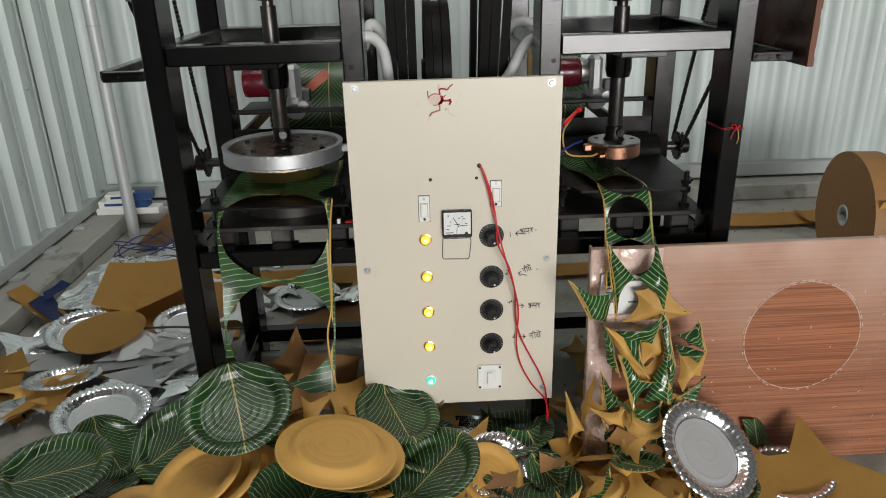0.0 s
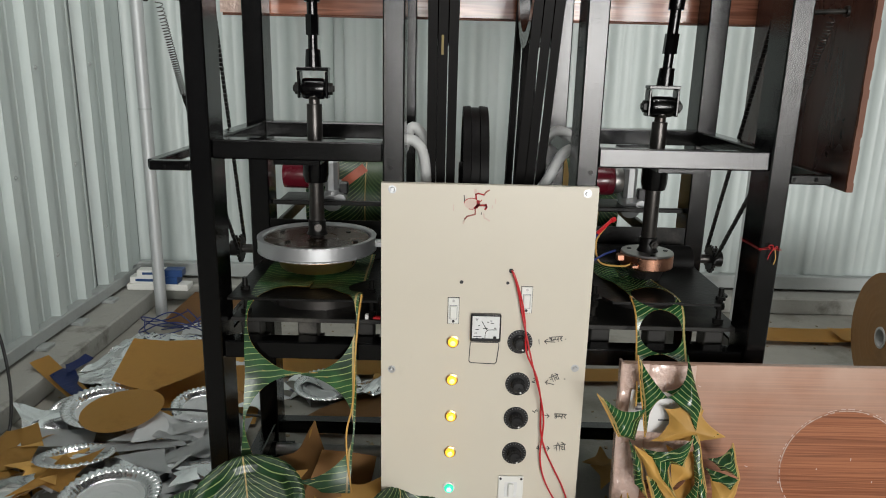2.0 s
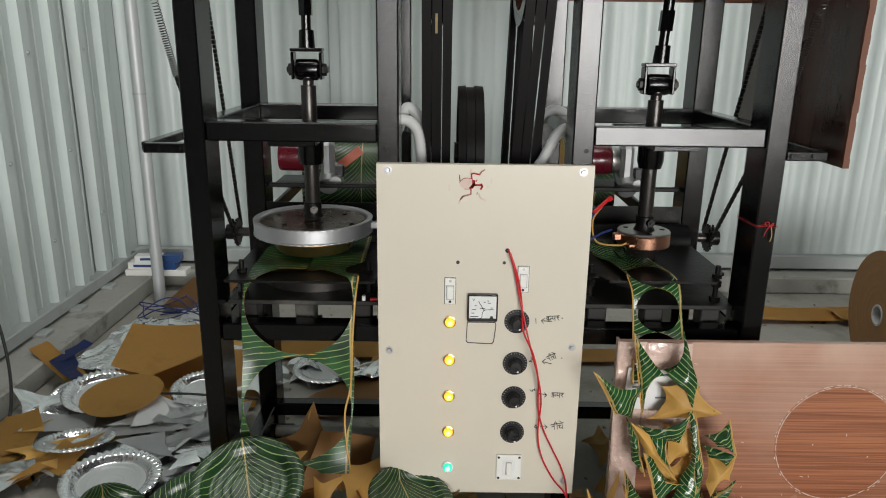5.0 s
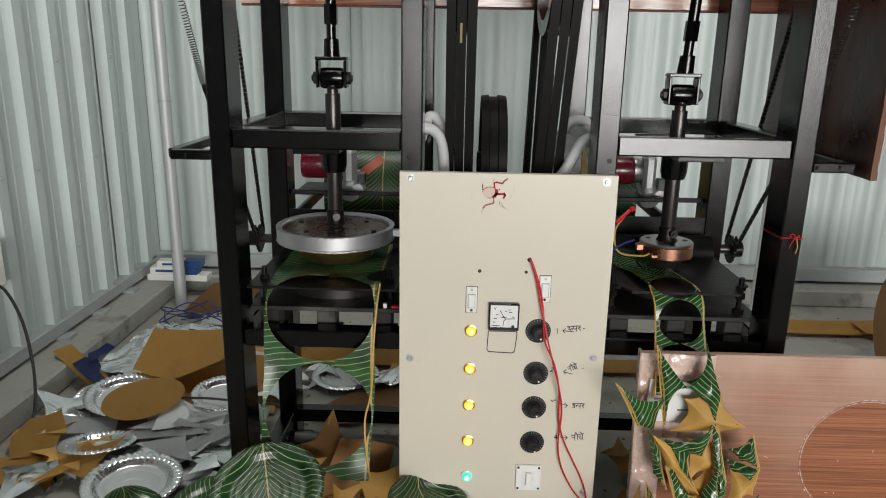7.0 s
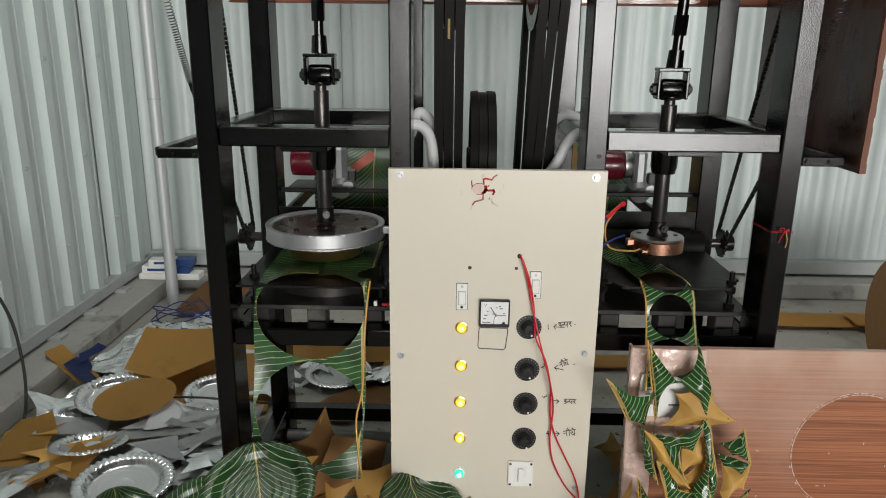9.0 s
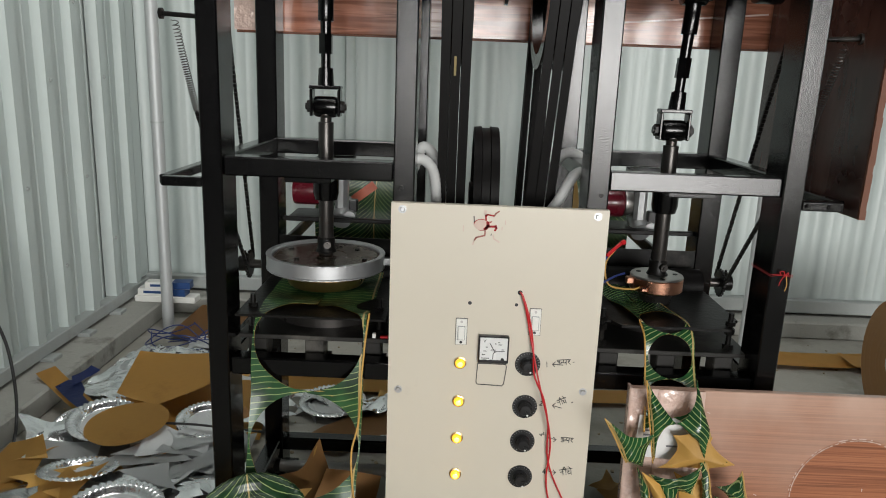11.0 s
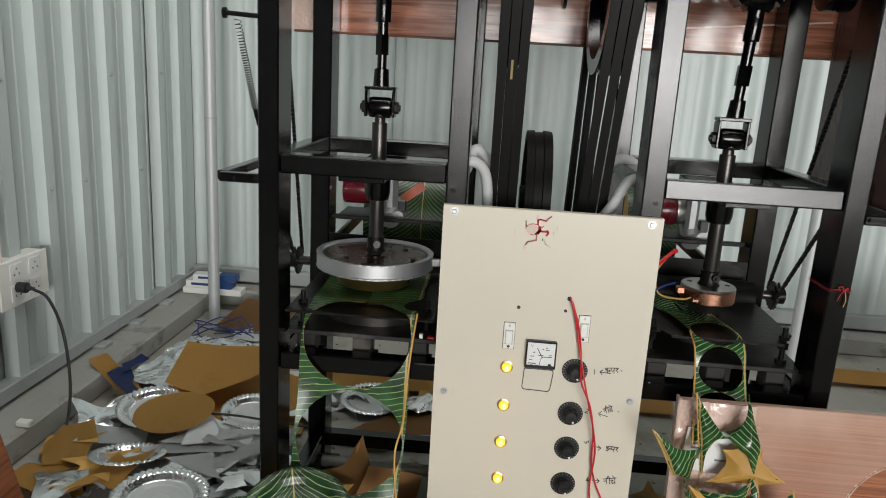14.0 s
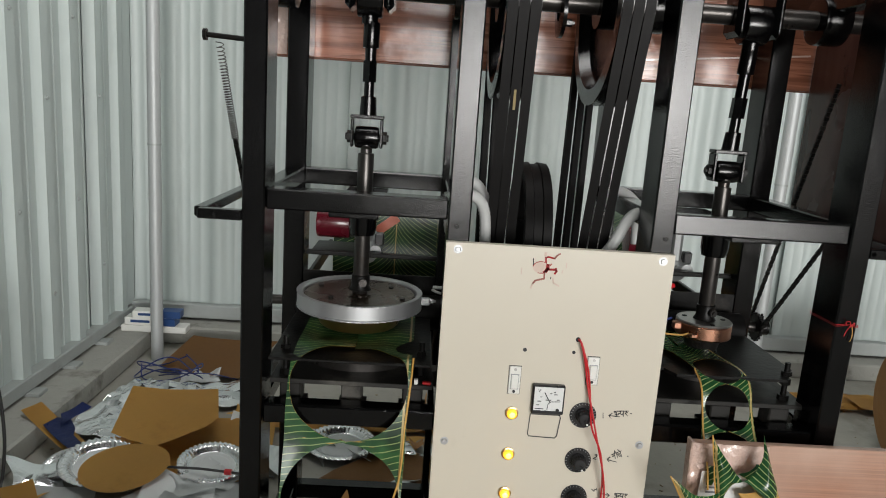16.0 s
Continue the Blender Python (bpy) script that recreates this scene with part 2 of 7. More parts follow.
M = dict(
    wall=material("painted_sheet_metal", (0.455, 0.51, 0.495), 0.42, vary=0.06, scale=1.4, spot=(0.405, 0.455, 0.44), spot_scale=5, stretch=(1, 1, 0.25)),
    # for unseen surfaces only, dark to hold down bounce and reflections
    dark_wall=material("unseen_dark_sheet", (0.065, 0.062, 0.058), 0.6, vary=0.2, scale=2),
    rail=material("galvanised_rail", (0.36, 0.385, 0.375), 0.5, metal=0.2, vary=0.12, scale=5, spot=(0.30, 0.31, 0.30), spot_scale=7),
    concrete=material("concrete", (0.30, 0.292, 0.258), 0.85, vary=0.22, scale=2.2, bump=0.35, bump_scale=90, spot=(0.215, 0.205, 0.175), spot_at=0.56, spot_scale=3.5),
    plinth=material("plinth_concrete", (0.32, 0.32, 0.29), 0.85, vary=0.16, scale=3, bump=0.4, bump_scale=70, spot=(0.165, 0.16, 0.14), spot_scale=6),
    black=material("black_gloss_paint", (0.0016, 0.0016, 0.0018), 0.08, spec=0.42, vary=0.5, scale=14, bump=0.085, bump_scale=480, spot=(0.010, 0.009, 0.008), spot_at=0.66, spot_scale=60),
    black_flat=material("dusty_black_steel", (0.005, 0.0047, 0.0043), 0.34, spec=0.2, vary=0.4, scale=7, bump=0.2, bump_scale=80, spot=(0.035, 0.032, 0.028), spot_scale=9),
    dusty=material("dusty_steel_table", (0.022, 0.021, 0.019), 0.45, spec=0.25, vary=0.4, scale=9, spot=(0.085, 0.08, 0.07), spot_at=0.56, spot_scale=7),
    rubber=material("black_rubber", (0.006, 0.0056, 0.0054), 0.45, spec=0.1, vary=0.3, scale=12, spot=(0.022, 0.020, 0.018), spot_at=0.66),
    cream=material("cream_enamel", (0.61, 0.565, 0.47), 0.36, vary=0.03, scale=2.0, spot=(0.53, 0.49, 0.40), spot_at=0.68, spot_scale=4),
    chrome=material("zinc_plated_steel", (0.48, 0.47, 0.45), 0.38, metal=1.0, vary=0.1, scale=30),
    steel=material("oiled_steel", (0.075, 0.07, 0.066), 0.3, metal=0.85, vary=0.35, scale=14, spot=(0.05, 0.035, 0.025), spot_scale=12),
    alu=material("cast_aluminium", (0.50, 0.51, 0.52), 0.36, metal=0.75, vary=0.08, scale=18, bump=0.02, bump_scale=260),
    rust=material("heat_stained_steel", (0.10, 0.072, 0.052), 0.26, metal=0.6, vary=0.4, scale=8, spot=(0.22, 0.20, 0.18), spot_at=0.63, spot_scale=9, bump=0.2),
    brass=material("brass", (0.62, 0.43, 0.20), 0.3, metal=1.0, vary=0.15, scale=12, spot=(0.22, 0.15, 0.08), spot_scale=10),
    copper=material("copper_band", (0.58, 0.30, 0.20), 0.28, metal=1.0, vary=0.2, scale=14, spot=(0.25, 0.13, 0.09), spot_scale=9),
    white=material("white_plastic", (0.74, 0.74, 0.70), 0.35, vary=0.05, scale=8),
    conduit=material("grey_white_conduit", (0.50, 0.51, 0.50), 0.5, vary=0.1, scale=10),
    bakelite=material("black_bakelite", (0.012, 0.012, 0.013), 0.3, vary=0.2, scale=20),
    ink=material("black_ink", (0.02, 0.02, 0.025), 0.6, vary=0.2),
    red_wire=material("red_pvc", (0.50, 0.015, 0.02), 0.35, vary=0.15, scale=20),
    blue=material("blue_pvc", (0.015, 0.03, 0.14), 0.4, vary=0.2, scale=20),
    red_paint=material("red_vermilion", (0.42, 0.02, 0.025), 0.7, vary=0.25, scale=40),
    red_faded=material("faded_vermilion", (0.36, 0.14, 0.11), 0.7, vary=0.3, scale=60),
    pink=material("worn_pink_patch", (0.60, 0.47, 0.40), 0.6, vary=0.15, scale=40),
    motor_red=material("dark_red_enamel", (0.11, 0.008, 0.016), 0.25, vary=0.2, scale=12, coat=0.4),
    grey_cast=material("grey_cast_metal", (0.34, 0.35, 0.35), 0.4, metal=0.6, vary=0.2, scale=20, bump=0.2),
    kraft=material("kraft_board", (0.50, 0.283, 0.066), 0.62, vary=0.1, scale=5, bump=0.15, bump_scale=40, rand=0.12, spot=(0.42, 0.230, 0.052), spot_scale=4),
    kraft_dark=material("brown_paper", (0.30, 0.15, 0.048), 0.6, vary=0.2, scale=7, bump=0.2, bump_scale=30, rand=0.2),
    foil_bright=material("bright_foil", (0.80, 0.81, 0.82), 0.12, metal=1.0, vary=0.06, scale=20),
    foil=material("silver_foil_board", (0.64, 0.65, 0.65), 0.32, metal=0.5, vary=0.08, scale=14, bump=0.35, bump_scale=22),
    foil_rim=material("fluted_foil_rim", (0.74, 0.75, 0.76), 0.2, metal=0.92, vary=0.06, scale=20),
    paper=material("white_board", (0.56, 0.58, 0.58), 0.45, vary=0.07, scale=6, bump=0.12, bump_scale=30, rand=0.08),
    leaf=leaf_print("banana_leaf_print", freq=68, fold=0.80, bow=0.60, deep=0.62, thin=0.925, rough=0.34, midrib=0.0016),
    leaf_strip=leaf_print("banana_leaf_print_web", freq=70, fold=0.25, rough=0.36, thin=0.92),
    leaf_narrow=leaf_print("banana_leaf_print_narrow", freq=82, fold=0.9, bow=0.8, thin=0.86, rough=0.22, midrib=0.002),
    label_white=material("white_printed_label", (0.72, 0.72, 0.71), 0.3, vary=0.05, scale=20, bump=0.3, bump_scale=60, coat=0.4),
    label_print=material("grey_label_print", (0.16, 0.16, 0.17), 0.5, vary=0.3, scale=60),
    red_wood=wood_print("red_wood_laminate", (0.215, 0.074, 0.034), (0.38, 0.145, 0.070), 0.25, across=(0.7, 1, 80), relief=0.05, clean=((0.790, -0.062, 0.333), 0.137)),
    back_wood=wood_print("filmed_wood_laminate", (0.20, 0.066, 0.034), (0.40, 0.155, 0.090), 0.2, film=0.3),
    brown_wood=wood_print("dark_brown_laminate", (0.060, 0.026, 0.021), (0.085, 0.040, 0.032), 0.25, across=(1, 6, 1.2), relief=0.01),
    raw_edge=material("raw_ply_edge", (0.14, 0.048, 0.022), 0.6, vary=0.25, scale=30, stretch=(1, 1, 6)),
    chalk=material("chalk_line", (0.55, 0.42, 0.36), 0.9, vary=0.25, scale=30),
    film=material("packing_film_edge", (0.64, 0.47, 0.40), 0.14, vary=0.3, scale=14, bump=0.9, bump_scale=95, coat=1.0),
    tin=material("grey_painted_pipe", (0.44, 0.46, 0.46), 0.5, metal=0.3, vary=0.1, scale=6, stretch=(1, 1, 0.3)),
    box_blue=material("blue_print", (0.012, 0.05, 0.17), 0.4, vary=0.2),
    yellow=material("yellow_mark", (0.20, 0.14, 0.02), 0.5, vary=0.3, scale=40),
    orange=material("orange_red_tape", (0.62, 0.16, 0.09), 0.3, vary=0.2, scale=20, bump=0.4, bump_scale=30),
    black_cable=material("black_cable", (0.012, 0.012, 0.012), 0.4, vary=0.2),
    amber=glow("amber_lamp", (1.0, 0.50, 0.03), 1.15),
    amber_core=glow("amber_lamp_core", (1.0, 0.80, 0.22), 1.5),
    green_lamp=glow("green_lamp", (0.03, 0.75, 0.42), 0.8),
    dial=material("dial_white", (0.72, 0.73, 0.72), 0.25, vary=0.03),
)

# ---- building helpers ----
W = {}


def thing(name, label, category, at=(0, 0, 0), group="", kind=""):
    ob = new(name)
    ob.empty_display_size = 0.05
    ob.matrix_basis = Matrix.Translation(at)
    W[ob] = ob.matrix_basis.copy()
    return tagged(ob, label, category, group, kind)


def finish(bm, name, mats, sharp=28):
    me = bpy.data.meshes.new(name)
    bmesh.ops.recalc_face_normals(bm, faces=bm.faces) if sharp > 0 else None
    bm.to_mesh(me)
    bm.free()
    for k in mats if isinstance(mats, (list, tuple)) else [mats]:
        me.materials.append(k)
    me.polygons.foreach_set("use_smooth", [True] * len(me.polygons))
    me.set_sharp_from_angle(angle=radians(abs(sharp)))
    return me


def part(name, bm, mat, parent=None, label="", sharp=28):
    ob = new(name, finish(bm, name, mat, sharp))
    W[ob] = Matrix.Identity(4)
    if parent:
        ob.parent = parent
        ob.matrix_parent_inverse = W[parent].inverted()
    return tagged(ob, label) if label else ob


def share(name, ob, m, parent):
    """Another part on the same mesh, moved by m."""
    c = new(name, ob.data)
    W[c] = m
    c.parent = parent
    c.matrix_parent_inverse = W[parent].inverted()
    c.matrix_basis = m
    return c


def box(bm, x0, x1, y0, y1, z0, z1, bevel=0.0, m=None):
    r = bmesh.ops.create_cube(bm, size=1.0)["verts"]
    for v in r:
        v.co = Vector(((x0 + x1) / 2 + v.co.x * (x1 - x0), (y0 + y1) / 2 + v.co.y * (y1 - y0), (z0 + z1) / 2 + v.co.z * (z1 - z0)))
    if m:
        bmesh.ops.transform(bm, matrix=m, verts=r)
    if bevel:
        es = list({e for v in r for e in v.link_edges})
        bmesh.ops.bevel(bm, geom=es, offset=bevel, segments=1, affect="EDGES")
    return bm


def cyl(bm, p, q, r, r2=None, n=24, bevel=0.0):
    p, q = Vector(p), Vector(q)
    d = q - p
    m = Matrix.Translation((p + q) / 2) @ d.to_track_quat("Z", "Y").to_matrix().to_4x4()
    vs = bmesh.ops.create_cone(bm, cap_ends=True, segments=n, radius1=r, radius2=r if r2 is None else r2, depth=d.length, matrix=m)["verts"]
    if bevel:
        es = [e for e in {e for v in vs for e in v.link_edges} if any(len(f.verts) > 4 for f in e.link_faces)]
        bmesh.ops.bevel(bm, geom=es, offset=bevel, segments=2, profile=0.6, affect="EDGES")
    return bm


def lathe(bm, profile, c=(0, 0, 0), n=48, axis="Z"):
    """Turn (radius, height) pairs round an axis through c; closed into a ring if the ends meet."""
    rings = []
    for r, h in profile:
        ring = []
        for i in range(n):
            a = 2 * math.pi * i / n
            p = (r * math.cos(a), r * math.sin(a), h) if axis == "Z" else (h, r * math.cos(a), r * math.sin(a))
            ring.append(bm.verts.new(Vector(p) + Vector(c)))
        rings.append(ring)
    for a, b in zip(rings, rings[1:]):
        for i in range(n):
            bm.faces.new((a[i], a[(i + 1) % n], b[(i + 1) % n], b[i]))
    for ring, (r, h) in ((rings[0], profile[0]), (rings[-1], profile[-1])):
        if profile[0] != profile[-1] and r > 1e-4:
            bm.faces.new(ring)
    bmesh.ops.remove_doubles(bm, verts=bm.verts, dist=1e-5)
    return bm


def smooth_path(pts, k=6):
    """Catmull-Rom through the points."""
    p = [Vector(q) for q in pts]
    p = [2 * p[0] - p[1]] + p + [2 * p[-1] - p[-2]]
    out = []
    for i in range(1, len(p) - 2):
        a, b, c, d = p[i - 1:i + 3]
        for j in range(k):
            t = j / k
            out.append(0.5 * (2 * b + (c - a) * t + (2 * a - 5 * b + 4 * c - d) * t * t + (3 * b - a - 3 * c + d) * t ** 3))
    return out + [p[-2]]


def tube(bm, pts, r, n=10, k=6):
    path = smooth_path(pts, k) if k > 1 else [Vector(q) for q in pts]
    rings, side = [], None
    for i, c in enumerate(path):
        d = (path[min(i + 1, len(path) - 1)] - path[max(i - 1, 0)]).normalized()
        side = d.orthogonal().normalized() if side is None else (side - d * side.dot(d)).normalized()
        up = d.cross(side)
        rings.append([bm.verts.new(c + r * (math.cos(2 * math.pi * j / n) * side + math.sin(2 * math.pi * j / n) * up)) for j in range(n)])
    for a, b in zip(rings, rings[1:]):
        for j in range(n):
            bm.faces.new((a[j], a[(j + 1) % n], b[(j + 1) % n], b[j]))
    bm.faces.new(rings[0])
    bm.faces.new(rings[-1])
    return bm


def bolt(bm, p, axis, r=0.008, h=0.008, n=6):
    p, a = Vector(p), Vector(axis).normalized()
    cyl(bm, p, p + a * h, r, n=n)
    return cyl(bm, p + a * h, p + a * (h * 1.5), r * 0.55, n=10)


B = bmesh.new

# ---- the shed ----
X0, X1, Y0, Y1, H = ROOM
floor = part("floor", box(B(), X0 - 0.1, X1 + 0.1, Y0 - 0.1, Y1 + 0.1, -0.15, 0), M["concrete"])
tagged(floor, "dusty grey concrete floor with stains", "floor", kind="structure")


def sheet_profile(s0, s1, pitch=0.21, phase=0.055):
    """Trapezoid ribs standing proud, with two fine stiffening lines in each trough: (along, proud) pairs."""
    out, s = [], math.floor(s0 / pitch) * pitch + phase - pitch
    while s < s1:
        out += [(s, 0.0), (s + 0.040, 0.0), (s + 0.044, 0.004), (s + 0.052, 0.004), (s + 0.056, 0.0), (s + 0.088, 0.0), (s + 0.092, 0.004), (s + 0.100, 0.004), (s + 0.104, 0.0),
                (s + 0.146, 0.0), (s + 0.152, 0.036), (s + 0.204, 0.036)]
        s += pitch
    return [(a, d) for a, d in out if s0 <= a <= s1]


def corrugated(origin, along, proud, s0, s1, z0, z1, thick=0.012, deep=1.0):
    bm = B()
    o, a, d = Vector(origin), Vector(along), Vector(proud)
    prof = sheet_profile(s0, s1)
    rows = [[bm.verts.new(o + a * s + d * (p * deep - (thick if back else 0)) + Vector((0, 0, z))) for s, p in prof] for back in (0, 1) for z in (z0, z1)]
    for i in range(len(prof) - 1):
        bm.faces.new((rows[0][i], rows[0][i + 1], rows[1][i + 1], rows[1][i]))
        bm.faces.new((rows[2][i + 1], rows[2][i], rows[3][i], rows[3][i + 1]))
    return bm


def wall(name, label, pieces, mat="wall"):
    w = part(name, pieces[0], M[mat])
    return tagged(w, label, "wall", kind="structure")


wall_left = wall("wall_left", "pale grey-green corrugated sheet metal wall", [box(B(), X0 - 0.12, X0 - 0.02, Y0, Y1 + 0.1, 0, H)])
wall_back = wall("wall_back", "pale grey-green corrugated sheet metal wall behind the press", [box(B(), X0 - 0.02, X1, Y1 + 0.02, Y1 + 0.1, 0, H)])
# unseen walls added to close the shed, kept dark to cut fill light
wall_right = wall("wall_right", "unseen plain dark wall added to close the shed", [box(B(), X1, X1 + 0.1, Y0, Y1 + 0.1, 0, H)], "dark_wall")
rear = B()
box(rear, X0 - 0.12, DOOR_X0, Y0 - 0.1, Y0, 0, H)
box(rear, DOOR_X1, X1 + 0.1, Y0 - 0.1, Y0, 0, H)
box(rear, DOOR_X0, DOOR_X1, Y0 - 0.1, Y0, DOOR_Z, H)
wall_rear = wall("wall_rear", "unseen plain dark wall added round an open doorway", [rear], "dark_wall")
# sheets behind the camera are unseen, darkened so the black posts mirror little
edges = [-12.0, -10.8, -9.6, -8.4, -7.2, -6.0, -4.8, -3.6, -2.55, -1.5, -0.45, 0.6, 1.65, 2.05]
for a, b in zip(edges, edges[1:]):
    part("corrugated_sheet", corrugated((X0, 0, 0), (0, 1, 0), (1, 0, 0), a, b + 0.02, 0.105, H), M["wall"] if a > -1.6 else M["dark_wall"], wall_left, sharp=-15)
edges = [-1.66, -0.63, 0.42, 1.47, 2.52, 3.57, 4.62, 5.67, 6.6]
for a, b in zip(edges, edges[1:]):
    part("corrugated_sheet", corrugated((0, Y1, 0), (1, 0, 0), (0, -1, 0), a, b + 0.02, 0.105, H, 0.012, 0.4), M["wall"], wall_back, sharp=-80)
for k, z in ((5, 0.74), (6, 1.12), (7, 0.73), (8, 1.13), (4, 0.74), (3, 1.1), (7, 1.42), (5, 1.4), (8, 0.42), (6, 0.4)):
    y = 0.055 + 0.21 * k + 0.178 - 0.21
    part("sheet_screw", cyl(cyl(B(), (X0 + 0.036, y, z), (X0 + 0.0375, y, z), 0.009, n=12), (X0 + 0.0375, y, z), (X0 + 0.043, y, z), 0.005, n=6), M["rail"], wall_left)
# unseen roof, dark so that it bounces little light
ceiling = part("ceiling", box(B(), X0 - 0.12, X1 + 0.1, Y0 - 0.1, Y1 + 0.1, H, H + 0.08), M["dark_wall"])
tagged(ceiling, "unseen dark roof added to close the shed", "ceiling", kind="structure")

# unseen white panel added just above the overhead fill lamp
roof_light = part("roof_light", box(B(), FILL_X0, FILL_X1, FILL_Y0, FILL_Y1, H - 0.012, H - 0.002), M["white"])
tagged(roof_light, "unseen white panel added above the overhead fill lamp", "skylight", kind="structure")

# kerb under the walls and the rail that holds the sheets
kerb = B()
box(kerb, X0 - 0.02, -1.475, Y0, Y1, 0, 0.085, 0.008)
box(kerb, -1.475, X1, 1.90, Y1, 0, 0.085, 0.008)
tagged(part("kerb", kerb, M["plinth"]), "rough grey concrete kerb at the foot of the walls", "kerb", kind="structure")
rail = B()
box(rail, X0 - 0.01, X0 + 0.045, Y0, Y1 - 0.05, 0.098, 0.15, 0.004)
box(rail, X0 - 0.01, X1, Y1 - 0.055, Y1 - 0.01, 0.098, 0.165, 0.004)
rail_ob = tagged(part("base_rail", rail, M["rail"]), "galvanised steel rail along the foot of the sheet wall", "trim", kind="structure")
for y in (1.05, 1.32, 1.6, 1.85):
    part("rail_clip", box(B(), X0 + 0.03, X0 + 0.085, y, y + 0.06, 0.084, 0.099, 0.002), M["rail"], rail_ob)

corner = tagged(part("corner_flashing", box(box(B(), X0, X0 + 0.004, Y1 - 0.10, Y1 - 0.01, 0.16, H), X0 + 0.028, X0 + 0.032, Y1 - 0.11, Y1 - 0.028, 0.16, H), M["wall"]), "pale folded flashing in the corner of the sheet walls", "trim", kind="structure")

# unseen tube lamp under the roof, added as overhead fill
tl = thing("fill_tube", "unseen white ceiling batten with a lit tube, added as fill", "lamp", (0.2, -0.9, H))
part("batten", box(B(), -0.45, 0.85, -0.94, -0.86, H - 0.07, H - 0.001, 0.006), M["white"], tl)
part("tube", cyl(B(), (-0.42, -0.9, H - 0.10), (0.82, -0.9, H - 0.10), 0.018), glow("fluorescent", (1.0, 0.985, 0.96), 31.0), tl, "unseen lit tube added as fill")
part("end_cap", box(B(), -0.45, -0.42, -0.925, -0.875, H - 0.13, H - 0.069), M["white"], tl)
part("end_cap", box(B(), 0.82, 0.85, -0.925, -0.875, H - 0.13, H - 0.069), M["white"], tl)

# ---- the press ----
press = thing("plate_press", "black-painted twin paper plate press with a cream control panel", "machine", (0, 0.26, 0))
PX, IX = 0.597, 0.2          # outer and inner post centres
POST_TOP = 1.78
for x in (-PX, -IX, IX, PX):
    bm = box(B(), x - 0.022, x + 0.022, 0.02, 0.115, 0.0, POST_TOP, 0.003)
    part("front_post", bm, M["black"], press)
    bm = box(B(), x - 0.026, x + 0.026, 0.47, 0.56, 0.0, POST_TOP, 0.003)
    part("back_post", bm, M["black"], press)
    for y0, y1 in ((0.0, 0.135), (0.45, 0.58)):
        part("foot_plate", box(B(), x - 0.05, x + 0.05, y0, y1, 0.0, 0.008, 0.002), M["black_flat"], press)
for x, z in ((-0.205, 0.962), (0.206, 0.962)):
    part("post_bolt", bolt(B(), (x, 0.02, z), (0, -1, 0), 0.005, 0.003), M["black_flat"], press)
